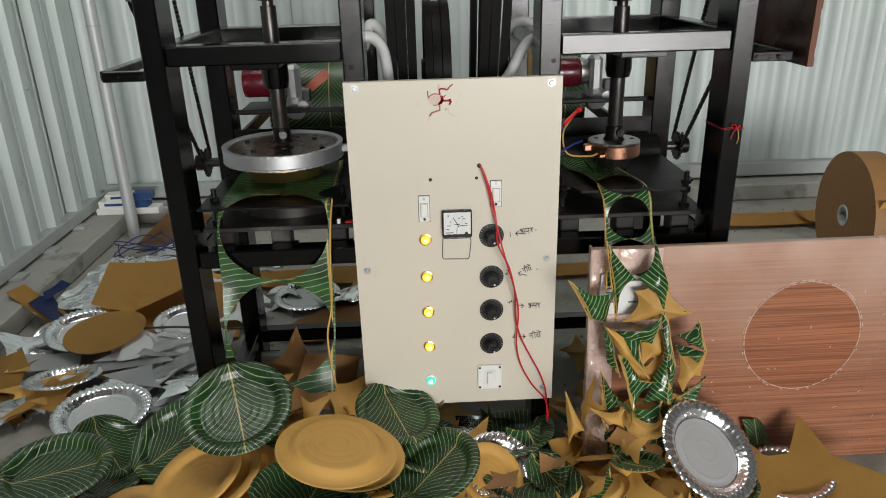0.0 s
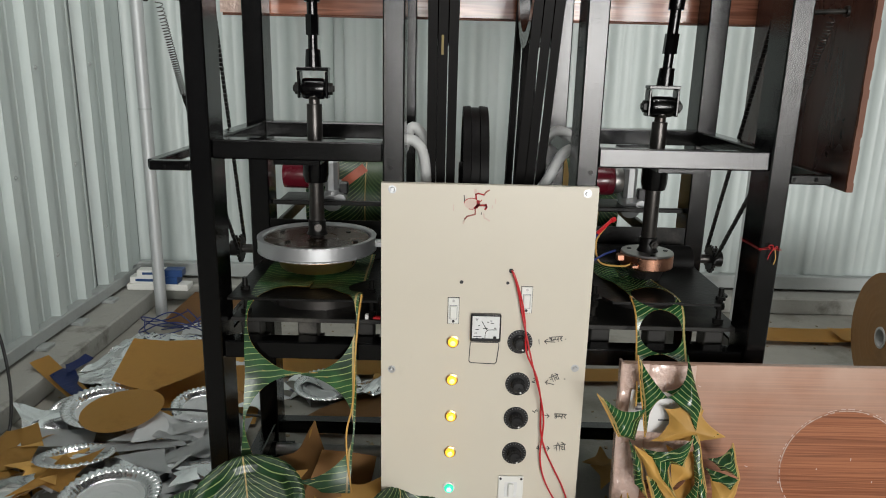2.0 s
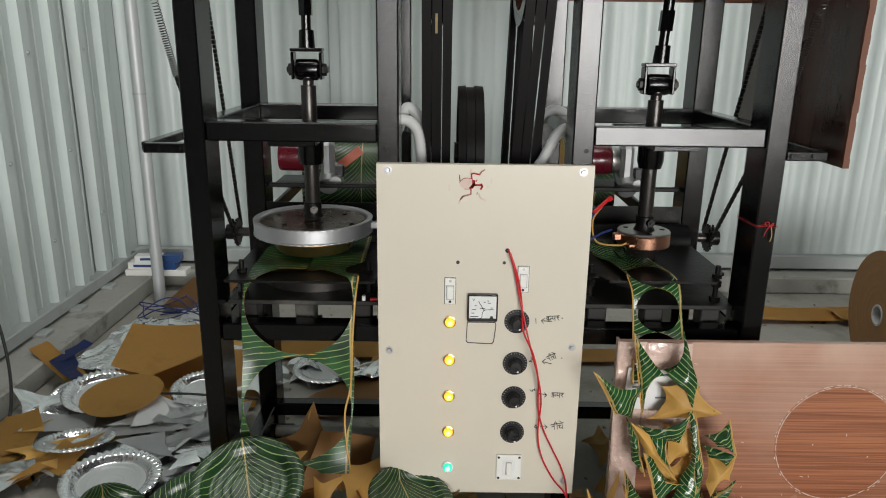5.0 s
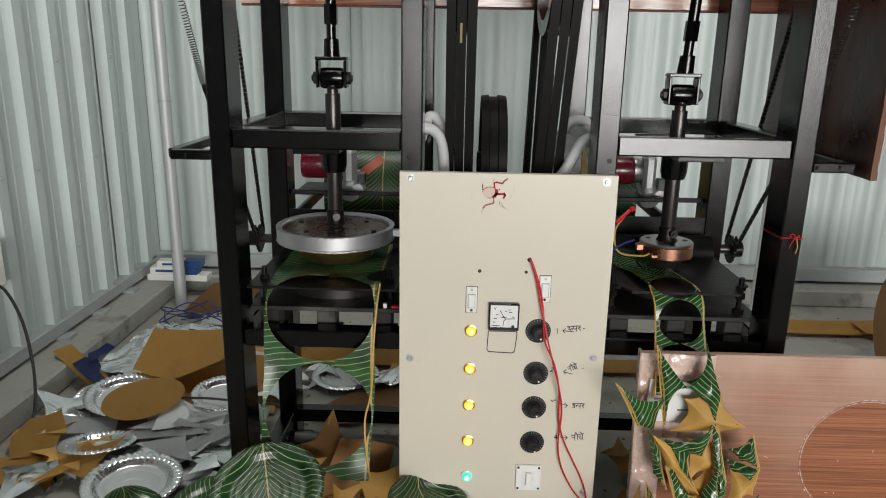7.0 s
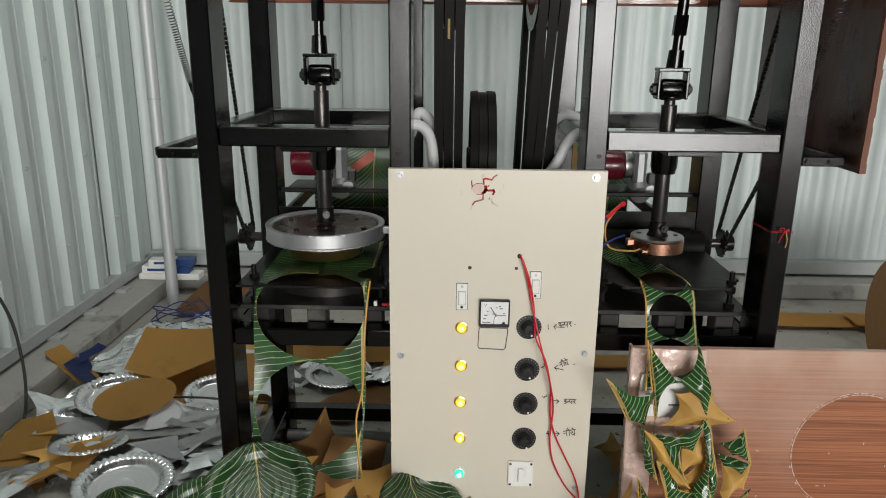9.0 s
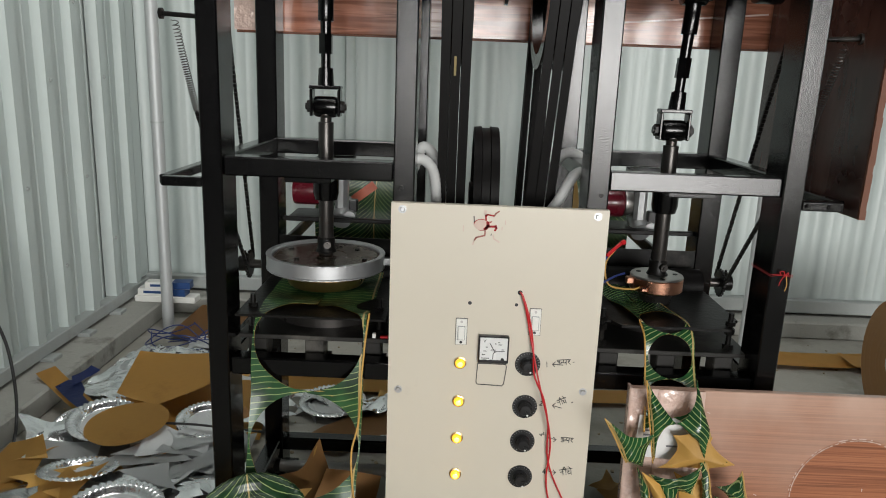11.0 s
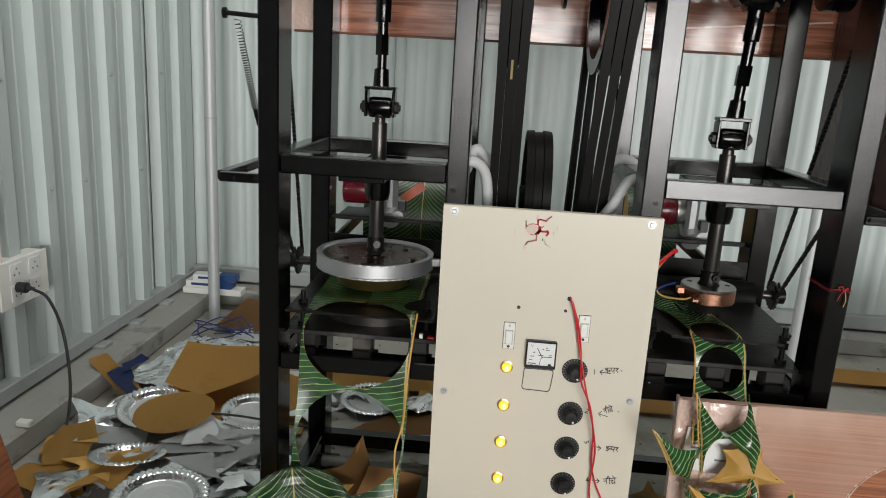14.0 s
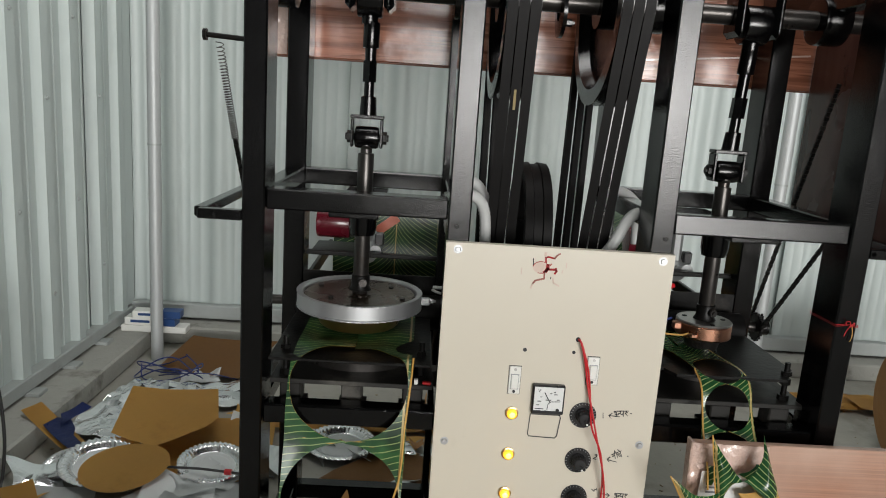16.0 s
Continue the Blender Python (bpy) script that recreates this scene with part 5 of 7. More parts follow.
for y in (0.60, 0.69):
    for z in (0.452, 0.52):
        part("module", box(B(), X0 + 0.0705, X0 + 0.0735, y - 0.030, y + 0.030, z - 0.026, z + 0.026, 0.001), M["dial"], so)
        hl = B()
        for dy, dz in ((-0.011, -0.008), (0.011, -0.008), (0, 0.010)):
            cyl(hl, (X0 + 0.0735, y + dy, z + dz), (X0 + 0.0742, y + dy, z + dz), 0.003, n=10)
        part("pin_holes", hl, M["ink"], so)
part("wall_conduit", cyl(B(), (X0 + 0.045, 0.555, 0.5565), (X0 + 0.045, 0.555, H), 0.014, n=18), material("ivory_conduit", (0.70, 0.64, 0.54), 0.45, vary=0.06), so, "ivory plastic conduit")
cb = thing("power_cable", "black power cable with a plug, trailing to the floor", "cable", (-1.55, 0.62, 0))
part("plug", cyl(cyl(B(), (X0 + 0.0735, 0.60, 0.47), (X0 + 0.105, 0.60, 0.47), 0.017, n=18, bevel=0.003), (X0 + 0.105, 0.60, 0.47), (X0 + 0.125, 0.60, 0.468), 0.009, 0.005), M["black_cable"], cb)
part("cord", tube(B(), [(X0 + 0.12, 0.60, 0.468), (X0 + 0.17, 0.60, 0.44), (X0 + 0.22, 0.585, 0.34), (X0 + 0.245, 0.565, 0.2), (X0 + 0.25, 0.54, 0.09), (X0 + 0.27, 0.47, 0.03), (X0 + 0.33, 0.38, 0.012), (-1.22, 0.29, 0.03), (-1.10, 0.25, 0.035)], 0.0048, 10), M["black_cable"], cb)

ct = thing("wood_plank_end", "brown wooden board end standing on the floor", "board", (-1.24, -0.1, 0))
part("plank", box(B(), -1.262, -1.20, -0.55, 0.06, 0.012, 0.62, 0.004, Matrix.Translation((0, 0.06, 0)) @ Matrix.Rotation(radians(16), 4, "X") @ Matrix.Translation((0, -0.06, 0))), wood_print("plank_wood", (0.16, 0.050, 0.020), (0.33, 0.115, 0.045), 0.3, across=(1, 1.2, 40), relief=0.05), ct)

# paper rolls
def paper_roll(label, c, R, width, core, axis_turn, face_mat, side_mat):
    r = thing("paper_roll", label, "paper roll", c)
    rm = Matrix.Translation(c) @ Matrix.Rotation(radians(axis_turn), 4, "Z")
    rnd = random.Random(3)
    prof = [(core, 0)] + [(core + (R - core) * i / 26, rnd.uniform(-0.0006, 0.0006)) for i in range(1, 26)] + [(R, 0)]
    body = lathe(B(), prof + [(R, width), (core, width), (core, 0)], (0, 0, 0), 72, "X")
    bmesh.ops.transform(body, matrix=rm, verts=body.verts)
    part("roll", body, face_mat, r)
    tb = lathe(B(), [(core - 0.008, -0.003), (core - 0.0005, -0.003), (core - 0.0005, width), (core - 0.008, width), (core - 0.008, -0.003)], (0, 0, 0), 40, "X")
    bmesh.ops.transform(tb, matrix=rm, verts=tb.verts)
    part("core", tb, side_mat, r, "grey cardboard core")
    return r


roll = paper_roll("large roll of brown kraft paper standing on the floor", (1.505, 1.0, 0.237), 0.237, 0.10, 0.04, -7, M["kraft_dark"], M["conduit"])
part("loose_end", box(B(), 1.49, 1.60, 0.755, 0.80, 0.34, 0.343, 0, Matrix.Translation((1.5, 0.78, 0.34)) @ Matrix.Rotation(radians(-58), 4, "X") @ Matrix.Translation((-1.5, -0.78, -0.34))), M["kraft"], roll)
roll_two = paper_roll("large roll of white board standing on the floor", (1.66, 0.975, 0.232), 0.232, 0.3, 0.04, -4, M["paper"], M["conduit"])

# printed web rolls on arms behind the press
for xa, xb, lab in ((-0.53, -0.22, "wide roll of green leaf-printed paper behind the press"), (0.30, 0.455, "narrow roll of green leaf-printed paper behind the press")):
    for x in (xa - 0.03, xb + 0.03):
        part("roll_arm", box(B(), x - 0.006, x + 0.006, 0.5205, 0.96, 0.70, 0.735, 0.002), M["black_flat"], press)
    part("roll_spindle", cyl(B(), (xa - 0.05, 0.94, 0.722), (xb + 0.05, 0.94, 0.722), 0.012), M["steel"], press)
    part("roll_bar", box(B(), xa - 0.05, xb + 0.05, 0.5205, 0.535, 0.69, 0.7, 0.001), M["black_flat"], press)
    r = thing("printed_roll", lab, "paper roll", ((xa + xb) / 2, 0.94, 0.722))
    bm = B()
    uv = bm.loops.layers.uv.new("UVMap")
    n = 64
    for i in range(n):
        a0, a1 = 2 * math.pi * i / n, 2 * math.pi * (i + 1) / n
        for j in range(4):
            u0, u1 = xa + (xb - xa) * j / 4, xa + (xb - xa) * (j + 1) / 4
            vs = [bm.verts.new((u, 0.94 + 0.17 * math.cos(a), 0.722 + 0.17 * math.sin(a))) for u, a in ((u0, a0), (u1, a0), (u1, a1), (u0, a1))]
            f = bm.faces.new(vs)
            for lp, (u, a) in zip(f.loops, ((u0, a0), (u1, a0), (u1, a1), (u0, a1))):
                lp[uv].uv = (u - (xa * 0.4 + xb * 0.6), a * 0.17)
    bmesh.ops.remove_doubles(bm, verts=bm.verts, dist=1e-5)
    part("roll", bm, M["leaf"], r, sharp=60)
    part("roll_side", lathe(B(), [(0.013, -0.0005), (0.169, -0.0005), (0.169, xb - xa + 0.0005), (0.013, xb - xa + 0.0005), (0.013, -0.0005)], (xa, 0.94, 0.722), 64, "X"), M["kraft"], r)
part("tape_flag", box(B(), -0.43, -0.33, 0.764, 0.766, 0.808, 0.836, 0.0, Matrix.Translation((-0.38, 0, 0.82)) @ Matrix.Rotation(radians(-38), 4, "Y") @ Matrix.Translation((0.38, 0, -0.82))), M["orange"], press, "orange-red tape on the paper web")

# small boxes in the corner
def carton(label, x0, x1, y0, y1, z0, z1, mats, turn):
    c = thing("small_carton", label, "box", ((x0 + x1) / 2, (y0 + y1) / 2, z0))
    m = Matrix.Translation(((x0 + x1) / 2, (y0 + y1) / 2, 0)) @ Matrix.Rotation(radians(turn), 4, "Z") @ Matrix.Translation((-(x0 + x1) / 2, -(y0 + y1) / 2, 0))
    part("carton", box(B(), x0, x1, y0, y1, z0, z1, 0.001, m), mats[0], c)
    part("print_band", box(B(), x0 + 0.6 * (x1 - x0), x1 + 0.0008, y0 - 0.0008, y1 + 0.0008, z0 + 0.001, z1 + 0.0008, 0, m), mats[1], c, "blue printed end")
    part("print_bar", box(B(), x0 + 0.12 * (x1 - x0), x0 + 0.5 * (x1 - x0), y0 - 0.001, y0 - 0.0002, z0 + 0.35 * (z1 - z0), z0 + 0.7 * (z1 - z0), 0, m), mats[1], c)
    return c


tray = thing("plastic_tray", "flat white plastic channel lying on the kerb", "tray", (-1.4, 1.84, 0.085))
part("tray", box(B(), -1.60, -1.31, 1.80, 1.875, 0.085, 0.115, 0.003), M["white"], tray)
carton("blue and white printed carton on a white channel", -1.585, -1.36, 1.805, 1.87, 0.1155, 0.150, (M["white"], M["box_blue"]), 0)
carton("second blue and white printed carton on top", -1.55, -1.34, 1.808, 1.868, 0.1505, 0.183, (M["white"], M["box_blue"]), 4)

# ---- printed webs, plates and waste ----
def two_faced(bm, back_shift=0.0009):
    """Give a one-sheet bmesh a second layer just under the first, in the second material."""
    bm.normal_update()
    verts, faces = list(bm.verts), list(bm.faces)
    uv = bm.loops.layers.uv.active
    low = {v: bm.verts.new(v.co - v.normal * back_shift) for v in verts}
    for f in faces:
        g = bm.faces.new([low[v] for v in reversed(f.verts)])
        g.material_index = 1
        if uv:
            for lp, lq in zip(g.loops, reversed(list(f.loops))):
                lp[uv].uv = lq[uv].uv
    return bm


def sheet_object(name, bm, mats, parent=None, label=""):
    me = bpy.data.meshes.new(name)
    two_faced(bm).to_mesh(me)
    bm.free()
    for k in mats:
        me.materials.append(k)
    me.polygons.foreach_set("use_smooth", [True] * len(me.polygons))
    ob = new(name, me)
    W[ob] = Matrix.Identity(4)
    if parent:
        ob.parent = parent
        ob.matrix_parent_inverse = W[parent].inverted()
    return tagged(ob, label) if label else ob


def web_sheet(path, sides, width, r, pitch, first, ripple=0.004, seed=1, step=0.006):
    """A strip of printed paper with round holes punched out of it, laid along a path. sides: the across direction at each path point."""
    pts = smooth_path(path, 14)
    sd = smooth_path(sides, 14)
    s_of = [0.0]
    for a, b in zip(pts, pts[1:]):
        s_of.append(s_of[-1] + (b - a).length)
    total = s_of[-1]
    rnd = random.Random(seed)
    ph = rnd.uniform(0, 6)

    def at(s):
        s = min(max(s, 0), total)
        i = max(j for j in range(len(s_of)) if s_of[j] <= s)
        i = min(i, len(pts) - 2)
        f = (s - s_of[i]) / max(1e-6, s_of[i + 1] - s_of[i])
        p, d = pts[i].lerp(pts[i + 1], f), (pts[i + 1] - pts[i]).normalized()
        e = sd[i].lerp(sd[i + 1], f)
        e = (e - d * e.dot(d)).normalized()
        return p, e, e.cross(d)

    bm = bmesh.new()
    uv = bm.loops.layers.uv.new("UVMap")
    n = max(2, int(total / step))
    rows = []
    for k in range(n + 1):
        s = total * k / n
        q = (s - first) / pitch
        c = first + round(q) * pitch if q > -0.5 else None
        h = math.sqrt(max(0.0, r * r - (s - c) ** 2)) if c is not None else 0.0
        p, e, nn = at(s)
        row = []
        for sign in (-1, 1):
            for j in range(5):
                u = sign * (h + (width / 2 - h) * j / 4)
                lift = ripple * (math.sin(s * 37 + ph + 2.1 * sign) + 0.7 * math.sin(u * 60 + s * 21 + ph)) + 2.2 * ripple * (abs(u) / (width / 2)) ** 3 * math.sin(s * 14 + ph * 2 + sign)
                row.append((p + e * u + nn * lift, u, s, h))
        rows.append(row)
    grid = [[bm.verts.new(v[0]) for v in row] for row in rows]
    for k in range(n):
        for base in (0, 5):
            for j in range(4):
                q4 = ((k, base + j), (k, base + j + 1), (k + 1, base + j + 1), (k + 1, base + j))
                f = bm.faces.new([grid[a][b] for a, b in q4])
                for lp, (a, b) in zip(f.loops, q4):
                    lp[uv].uv = (rows[a][b][1] - 0.47 * width, rows[a][b][2])
                if base == 0:
                    f.normal_flip()
    bmesh.ops.remove_doubles(bm, verts=bm.verts, dist=2e-4)
    bmesh.ops.dissolve_degenerate(bm, edges=bm.edges, dist=1e-4)
    bmesh.ops.reverse_faces(bm, faces=bm.faces)
    bm.normal_update()
    return bm


XS = Vector((1, 0, 0))
wide = thing("printed_web", "punched green leaf-printed paper web hanging off the press table", "paper web", (-0.415, 0.04, 0.25))
path = [(-0.397, 0.44, 0.668), (-0.397, 0.25, 0.667), (-0.399, 0.11, 0.668), (-0.400, 0.055, 0.666), (-0.400, 0.032, 0.640), (-0.402, 0.022, 0.58), (-0.403, 0.012, 0.48), (-0.406, -0.004, 0.38), (-0.412, -0.016, 0.31), (-0.414, -0.040, 0.24)]
wide_web = sheet_object("web", web_sheet(path, [XS] * len(path), 0.248, 0.1205, 0.2465, 0.440, 0.0035, 3, 0.004), (M["leaf_strip"], M["kraft"]), wide)
part("web_edge", tube(B(), [(-0.272, 0.062, 0.672), (-0.275, 0.022, 0.63), (-0.281, 0.012, 0.55), (-0.286, 0.002, 0.44), (-0.300, -0.006, 0.37), (-0.296, -0.02, 0.30), (-0.285, -0.04, 0.24)], 0.0022, 6), M["kraft"], wide, "curled tan paper edge")

narrow = thing("printed_web", "narrow punched leaf-printed paper web trailing down to the floor", "paper web", (0.41, -0.02, 0.1))
path = [(0.345, 0.44, 0.669), (0.352, 0.30, 0.668), (0.372, 0.18, 0.669), (0.392, 0.10, 0.668), (0.396, 0.066, 0.645), (0.396, 0.05, 0.60), (0.392, 0.02, 0.56), (0.378, -0.05, 0.525), (0.372, -0.080, 0.49)]
sides = [(1, 0, 0)] * 9
web_ob = sheet_object("web", web_sheet(path, sides, 0.112, 0.0495, 0.1005, 0.33, 0.0025, 5, 0.004), (M["leaf_narrow"], M["kraft"]), narrow)
part("web_edge", tube(B(), [(0.334, 0.10, 0.670), (0.338, 0.062, 0.645), (0.340, 0.045, 0.60), (0.336, 0.015, 0.56), (0.322, -0.055, 0.525), (0.316, -0.085, 0.49)], 0.002, 6), M["kraft"], narrow, "raw tan paper edge")

# tangle of narrow web in front of the laminate board
def web_piece(corners, hollow, rib, tan, bulge=0.02, seed=1, face_out=True):
    """A torn piece of punched web: corners (x, y, z), how far each side is hollowed, the side that the midrib follows, the sides with a raw tan edge."""
    cs = [Vector(c) for c in corners]
    mid = sum(cs, Vector()) / len(cs)
    outline, sides_pts = [], []
    for i, a in enumerate(cs):
        b = cs[(i + 1) % len(cs)]
        run = []
        for k in range(12):
            f = k / 12
            p = a.lerp(b, f)
            p += (mid - a.lerp(b, 0.5)) * hollow[i] * 4 * f * (1 - f)
            run.append(p)
        outline += run
        sides_pts.append(run + [b])
    core = sum(outline, Vector()) / len(outline)
    va = (cs[(rib + 1) % len(cs)] - cs[rib]).normalized()
    bm = bmesh.new()
    uv = bm.loops.layers.uv.new("UVMap")

    def bow(p, s):
        q = p * 30 + Vector((seed * 1.7, 0, seed))
        return p + Vector((0, -bulge * (1 - s * s) + 0.010 * noise.noise(q), 0.004 * noise.noise(q + Vector((5, 3, 1)))))

    levels = (1.0, 0.8, 0.6, 0.4, 0.2)
    layers = [[bm.verts.new(bow(core.lerp(p, s), s)) for p in outline] for s in levels]
    tip = bm.verts.new(bow(core, 0))
    n = len(outline)
    for a, b in zip(layers, layers[1:]):
        for i in range(n):
            bm.faces.new((a[i], a[(i + 1) % n], b[(i + 1) % n], b[i]))
    for i in range(n):
        bm.faces.new((layers[-1][i], layers[-1][(i + 1) % n], tip))
    for f in bm.faces:
        for lp in f.loops:
            d = lp.vert.co - cs[rib]
            along = d.dot(va)
            lp[uv].uv = ((d - va * along).length - 0.006, along + 0.013 * seed)
    bm.normal_update()
    if (sum((f.normal * f.calc_area() for f in bm.faces), Vector()).y > 0) == face_out:
        bmesh.ops.reverse_faces(bm, faces=bm.faces)
        bm.normal_update()
    ob = thing("tangled_web", "torn piece of punched green paper web with tan edges" if face_out else "torn piece of punched paper web showing its tan back", "paper web", tuple(mid), group="tangled webs")
    sheet_object("web", bm, (M["leaf_narrow"], M["kraft"]), ob)
    for k in tan:
        part("raw_edge", tube(B(), [bow(p, 1.0) + Vector((0, -0.001, 0)) for p in sides_pts[k][::2]], 0.0016, 5, 2), M["kraft"], ob)


def flat_corners(pts, ys):
    return [(x, y, z) for (x, z), y in zip(pts, ys)]


PIECES = [
    ([(0.310, 0.603), (0.375, 0.520), (0.335, 0.430)], (-0.085, -0.100, -0.105), (0.10, 0.55, 0.0), 2, (2,), True),
    ([(0.415, 0.605), (0.375, 0.520), (0.422, 0.484), (0.445, 0.406), (0.451, 0.491)], (-0.075, -0.10, -0.11, -0.11, -0.10), (0.35, 0.15, 0.1, 0.1, 0.1), 3, (3,), True),
    ([(0.224, 0.535), (0.337, 0.497), (0.312, 0.426), (0.275, 0.442)], (-0.125, -0.100, -0.115, -0.125), (0.45, 0.15, 0.1, 0.0), 3, (3,), True),
    ([(0.375, 0.489), (0.434, 0.505), (0.497, 0.438), (0.443, 0.419), (0.350, 0.414)], (-0.092, -0.092, -0.115, -0.10, -0.09), (0.15, 0.2, 0.1, 0.1, 0.4), 1, (1,), False),
    ([(0.327, 0.412), (0.380, 0.408), (0.432, 0.440), (0.418, 0.375), (0.349, 0.358)], (-0.115, -0.125, -0.12, -0.13, -0.12), (0.1, 0.25, 0.1, 0.35, 0.2), 2, (4,), True),
    ([(0.305, 0.430), (0.345, 0.400), (0.405, 0.305), (0.343, 0.352)], (-0.125, -0.13, -0.15, -0.135), (0.0, 0.35, 0.05, 0.1), 2, (2,), False),
    ([(0.346, 0.405), (0.392, 0.395), (0.402, 0.312), (0.350, 0.352)], (-0.120, -0.115, -0.14, -0.125), (0.1, 0.5, 0.0, 0.1), 2, (1,), True),
    ([(0.464, 0.392), (0.510, 0.432), (0.531, 0.351), (0.497, 0.361)], (-0.115, -0.12, -0.13, -0.12), (0.45, 0.0, 0.2, 0.2), 1, (1,), True),
    ([(0.463, 0.368), (0.530, 0.355), (0.522, 0.318), (0.481, 0.338)], (-0.110, -0.13, -0.125, -0.115), (0.2, 0.1, 0.3, 0.1), 1, (), True),
    ([(0.476, 0.286), (0.480, 0.345), (0.536, 0.346), (0.523, 0.294), (0.484, 0.262)], (-0.13, -0.105, -0.12, -0.135, -0.14), (0.2, 0.3, 0.1, 0.3, 0.0), 0, (2,), False),
    ([(0.447, 0.372), (0.418, 0.300), (0.390, 0.242), (0.455, 0.232)], (-0.135, -0.14, -0.15, -0.16), (0.15, 0.15, 0.3, 0.0), 3, (3,), True),
    ([(0.335, 0.362), (0.355, 0.352), (0.400, 0.288), (0.431, 0.292), (0.368, 0.236)], (-0.135, -0.13, -0.15, -0.15, -0.165), (0.0, 0.4, 0.1, 0.3, 0.1), 4, (4,), True),
    ([(0.300, 0.285), (0.330, 0.268), (0.356, 0.240), (0.313, 0.205)], (-0.135, -0.14, -0.15, -0.15), (0.1, 0.1, 0.3, 0.1), 3, (3,), True),
    ([(0.470, 0.252), (0.540, 0.293), (0.515, 0.240)], (-0.145, -0.13, -0.15), (0.1, 0.35, 0.1), 0, (), True),
    ([(0.430, 0.420), (0.452, 0.360), (0.458, 0.290), (0.440, 0.300)], (-0.12, -0.13, -0.14, -0.135), (0.1, 0.0, 0.1, 0.25), 1, (1,), True),
    ([(0.390, 0.300), (0.445, 0.360), (0.455, 0.300), (0.440, 0.240)], (-0.10, -0.10, -0.11, -0.13), (0.4, 0.1, 0.1, 0.2), 1, (0,), False),
    ([(0.302, 0.425), (0.325, 0.395), (0.345, 0.300), (0.318, 0.330)], (-0.105, -0.11, -0.135, -0.12), (0.1, 0.15, 0.1, 0.1), 1, (1,), True),
    ([(0.294, 0.335), (0.306, 0.310), (0.335, 0.270), (0.301, 0.270)], (-0.16, -0.16, -0.17, -0.165), (0.1, 0.3, 0.1, 0.0), 3, (3,), True),
    ([(0.310, 0.195), (0.375, 0.167), (0.342, 0.085), (0.299, 0.226)], (-0.17, -0.19, -0.21, -0.165), (0.35, 0.35, 0.1, 0.1), 2, (2,), True),
    ([(0.275, 0.240), (0.350, 0.240), (0.347, 0.202), (0.315, 0.213)], (-0.16, -0.17, -0.185, -0.18), (0.3, 0.2, 0.2, 0.1), 0, (), False),
    ([(0.226, 0.271), (0.267, 0.181), (0.232, 0.150)], (-0.13, -0.16, -0.16), (0.1, 0.3, 0.1), 2, (), False),
    ([(0.444, 0.190), (0.479, 0.084), (0.437, 0.117)], (-0.17, -0.2, -0.2), (0.1, 0.4, 0.2), 0, (0,), False),
    ([(0.385, 0.405), (0.455, 0.400), (0.472, 0.330), (0.400, 0.310)], (-0.092, -0.095, -0.105, -0.105), (0.25, 0.2, 0.3, 0.2), 1, (0,), False),
    ([(0.428, 0.440), (0.440, 0.446), (0.462, 0.330), (0.458, 0.240), (0.446, 0.250), (0.444, 0.340)], (-0.115, -0.115, -0.140, -0.150, -0.150, -0.140), (0.0, 0.0, 0.0, 0.0, 0.0, 0.0), 1, (1,), True),
    ([(0.345, 0.330), (0.395, 0.345), (0.430, 0.270), (0.372, 0.262)], (-0.105, -0.105, -0.120, -0.120), (0.3, 0.2, 0.2, 0.3), 0, (), False),
    ([(0.370, 0.235), (0.440, 0.250), (0.430, 0.180), (0.385, 0.170)], (-0.150, -0.150, -0.170, -0.170), (0.35, 0.2, 0.1, 0.2), 1, (1,), True),
    ([(0.440, 0.275), (0.500, 0.250), (0.470, 0.200), (0.445, 0.190)], (-0.125, -0.130, -0.150, -0.150), (0.3, 0.2, 0.1, 0.2), 0, (0,), False),
]
for i, (pts, ys, hol, rib, tan, out) in enumerate(PIECES):
    web_piece(flat_corners(pts, ys), hol, rib, tan, 0.014, i + 1, out)


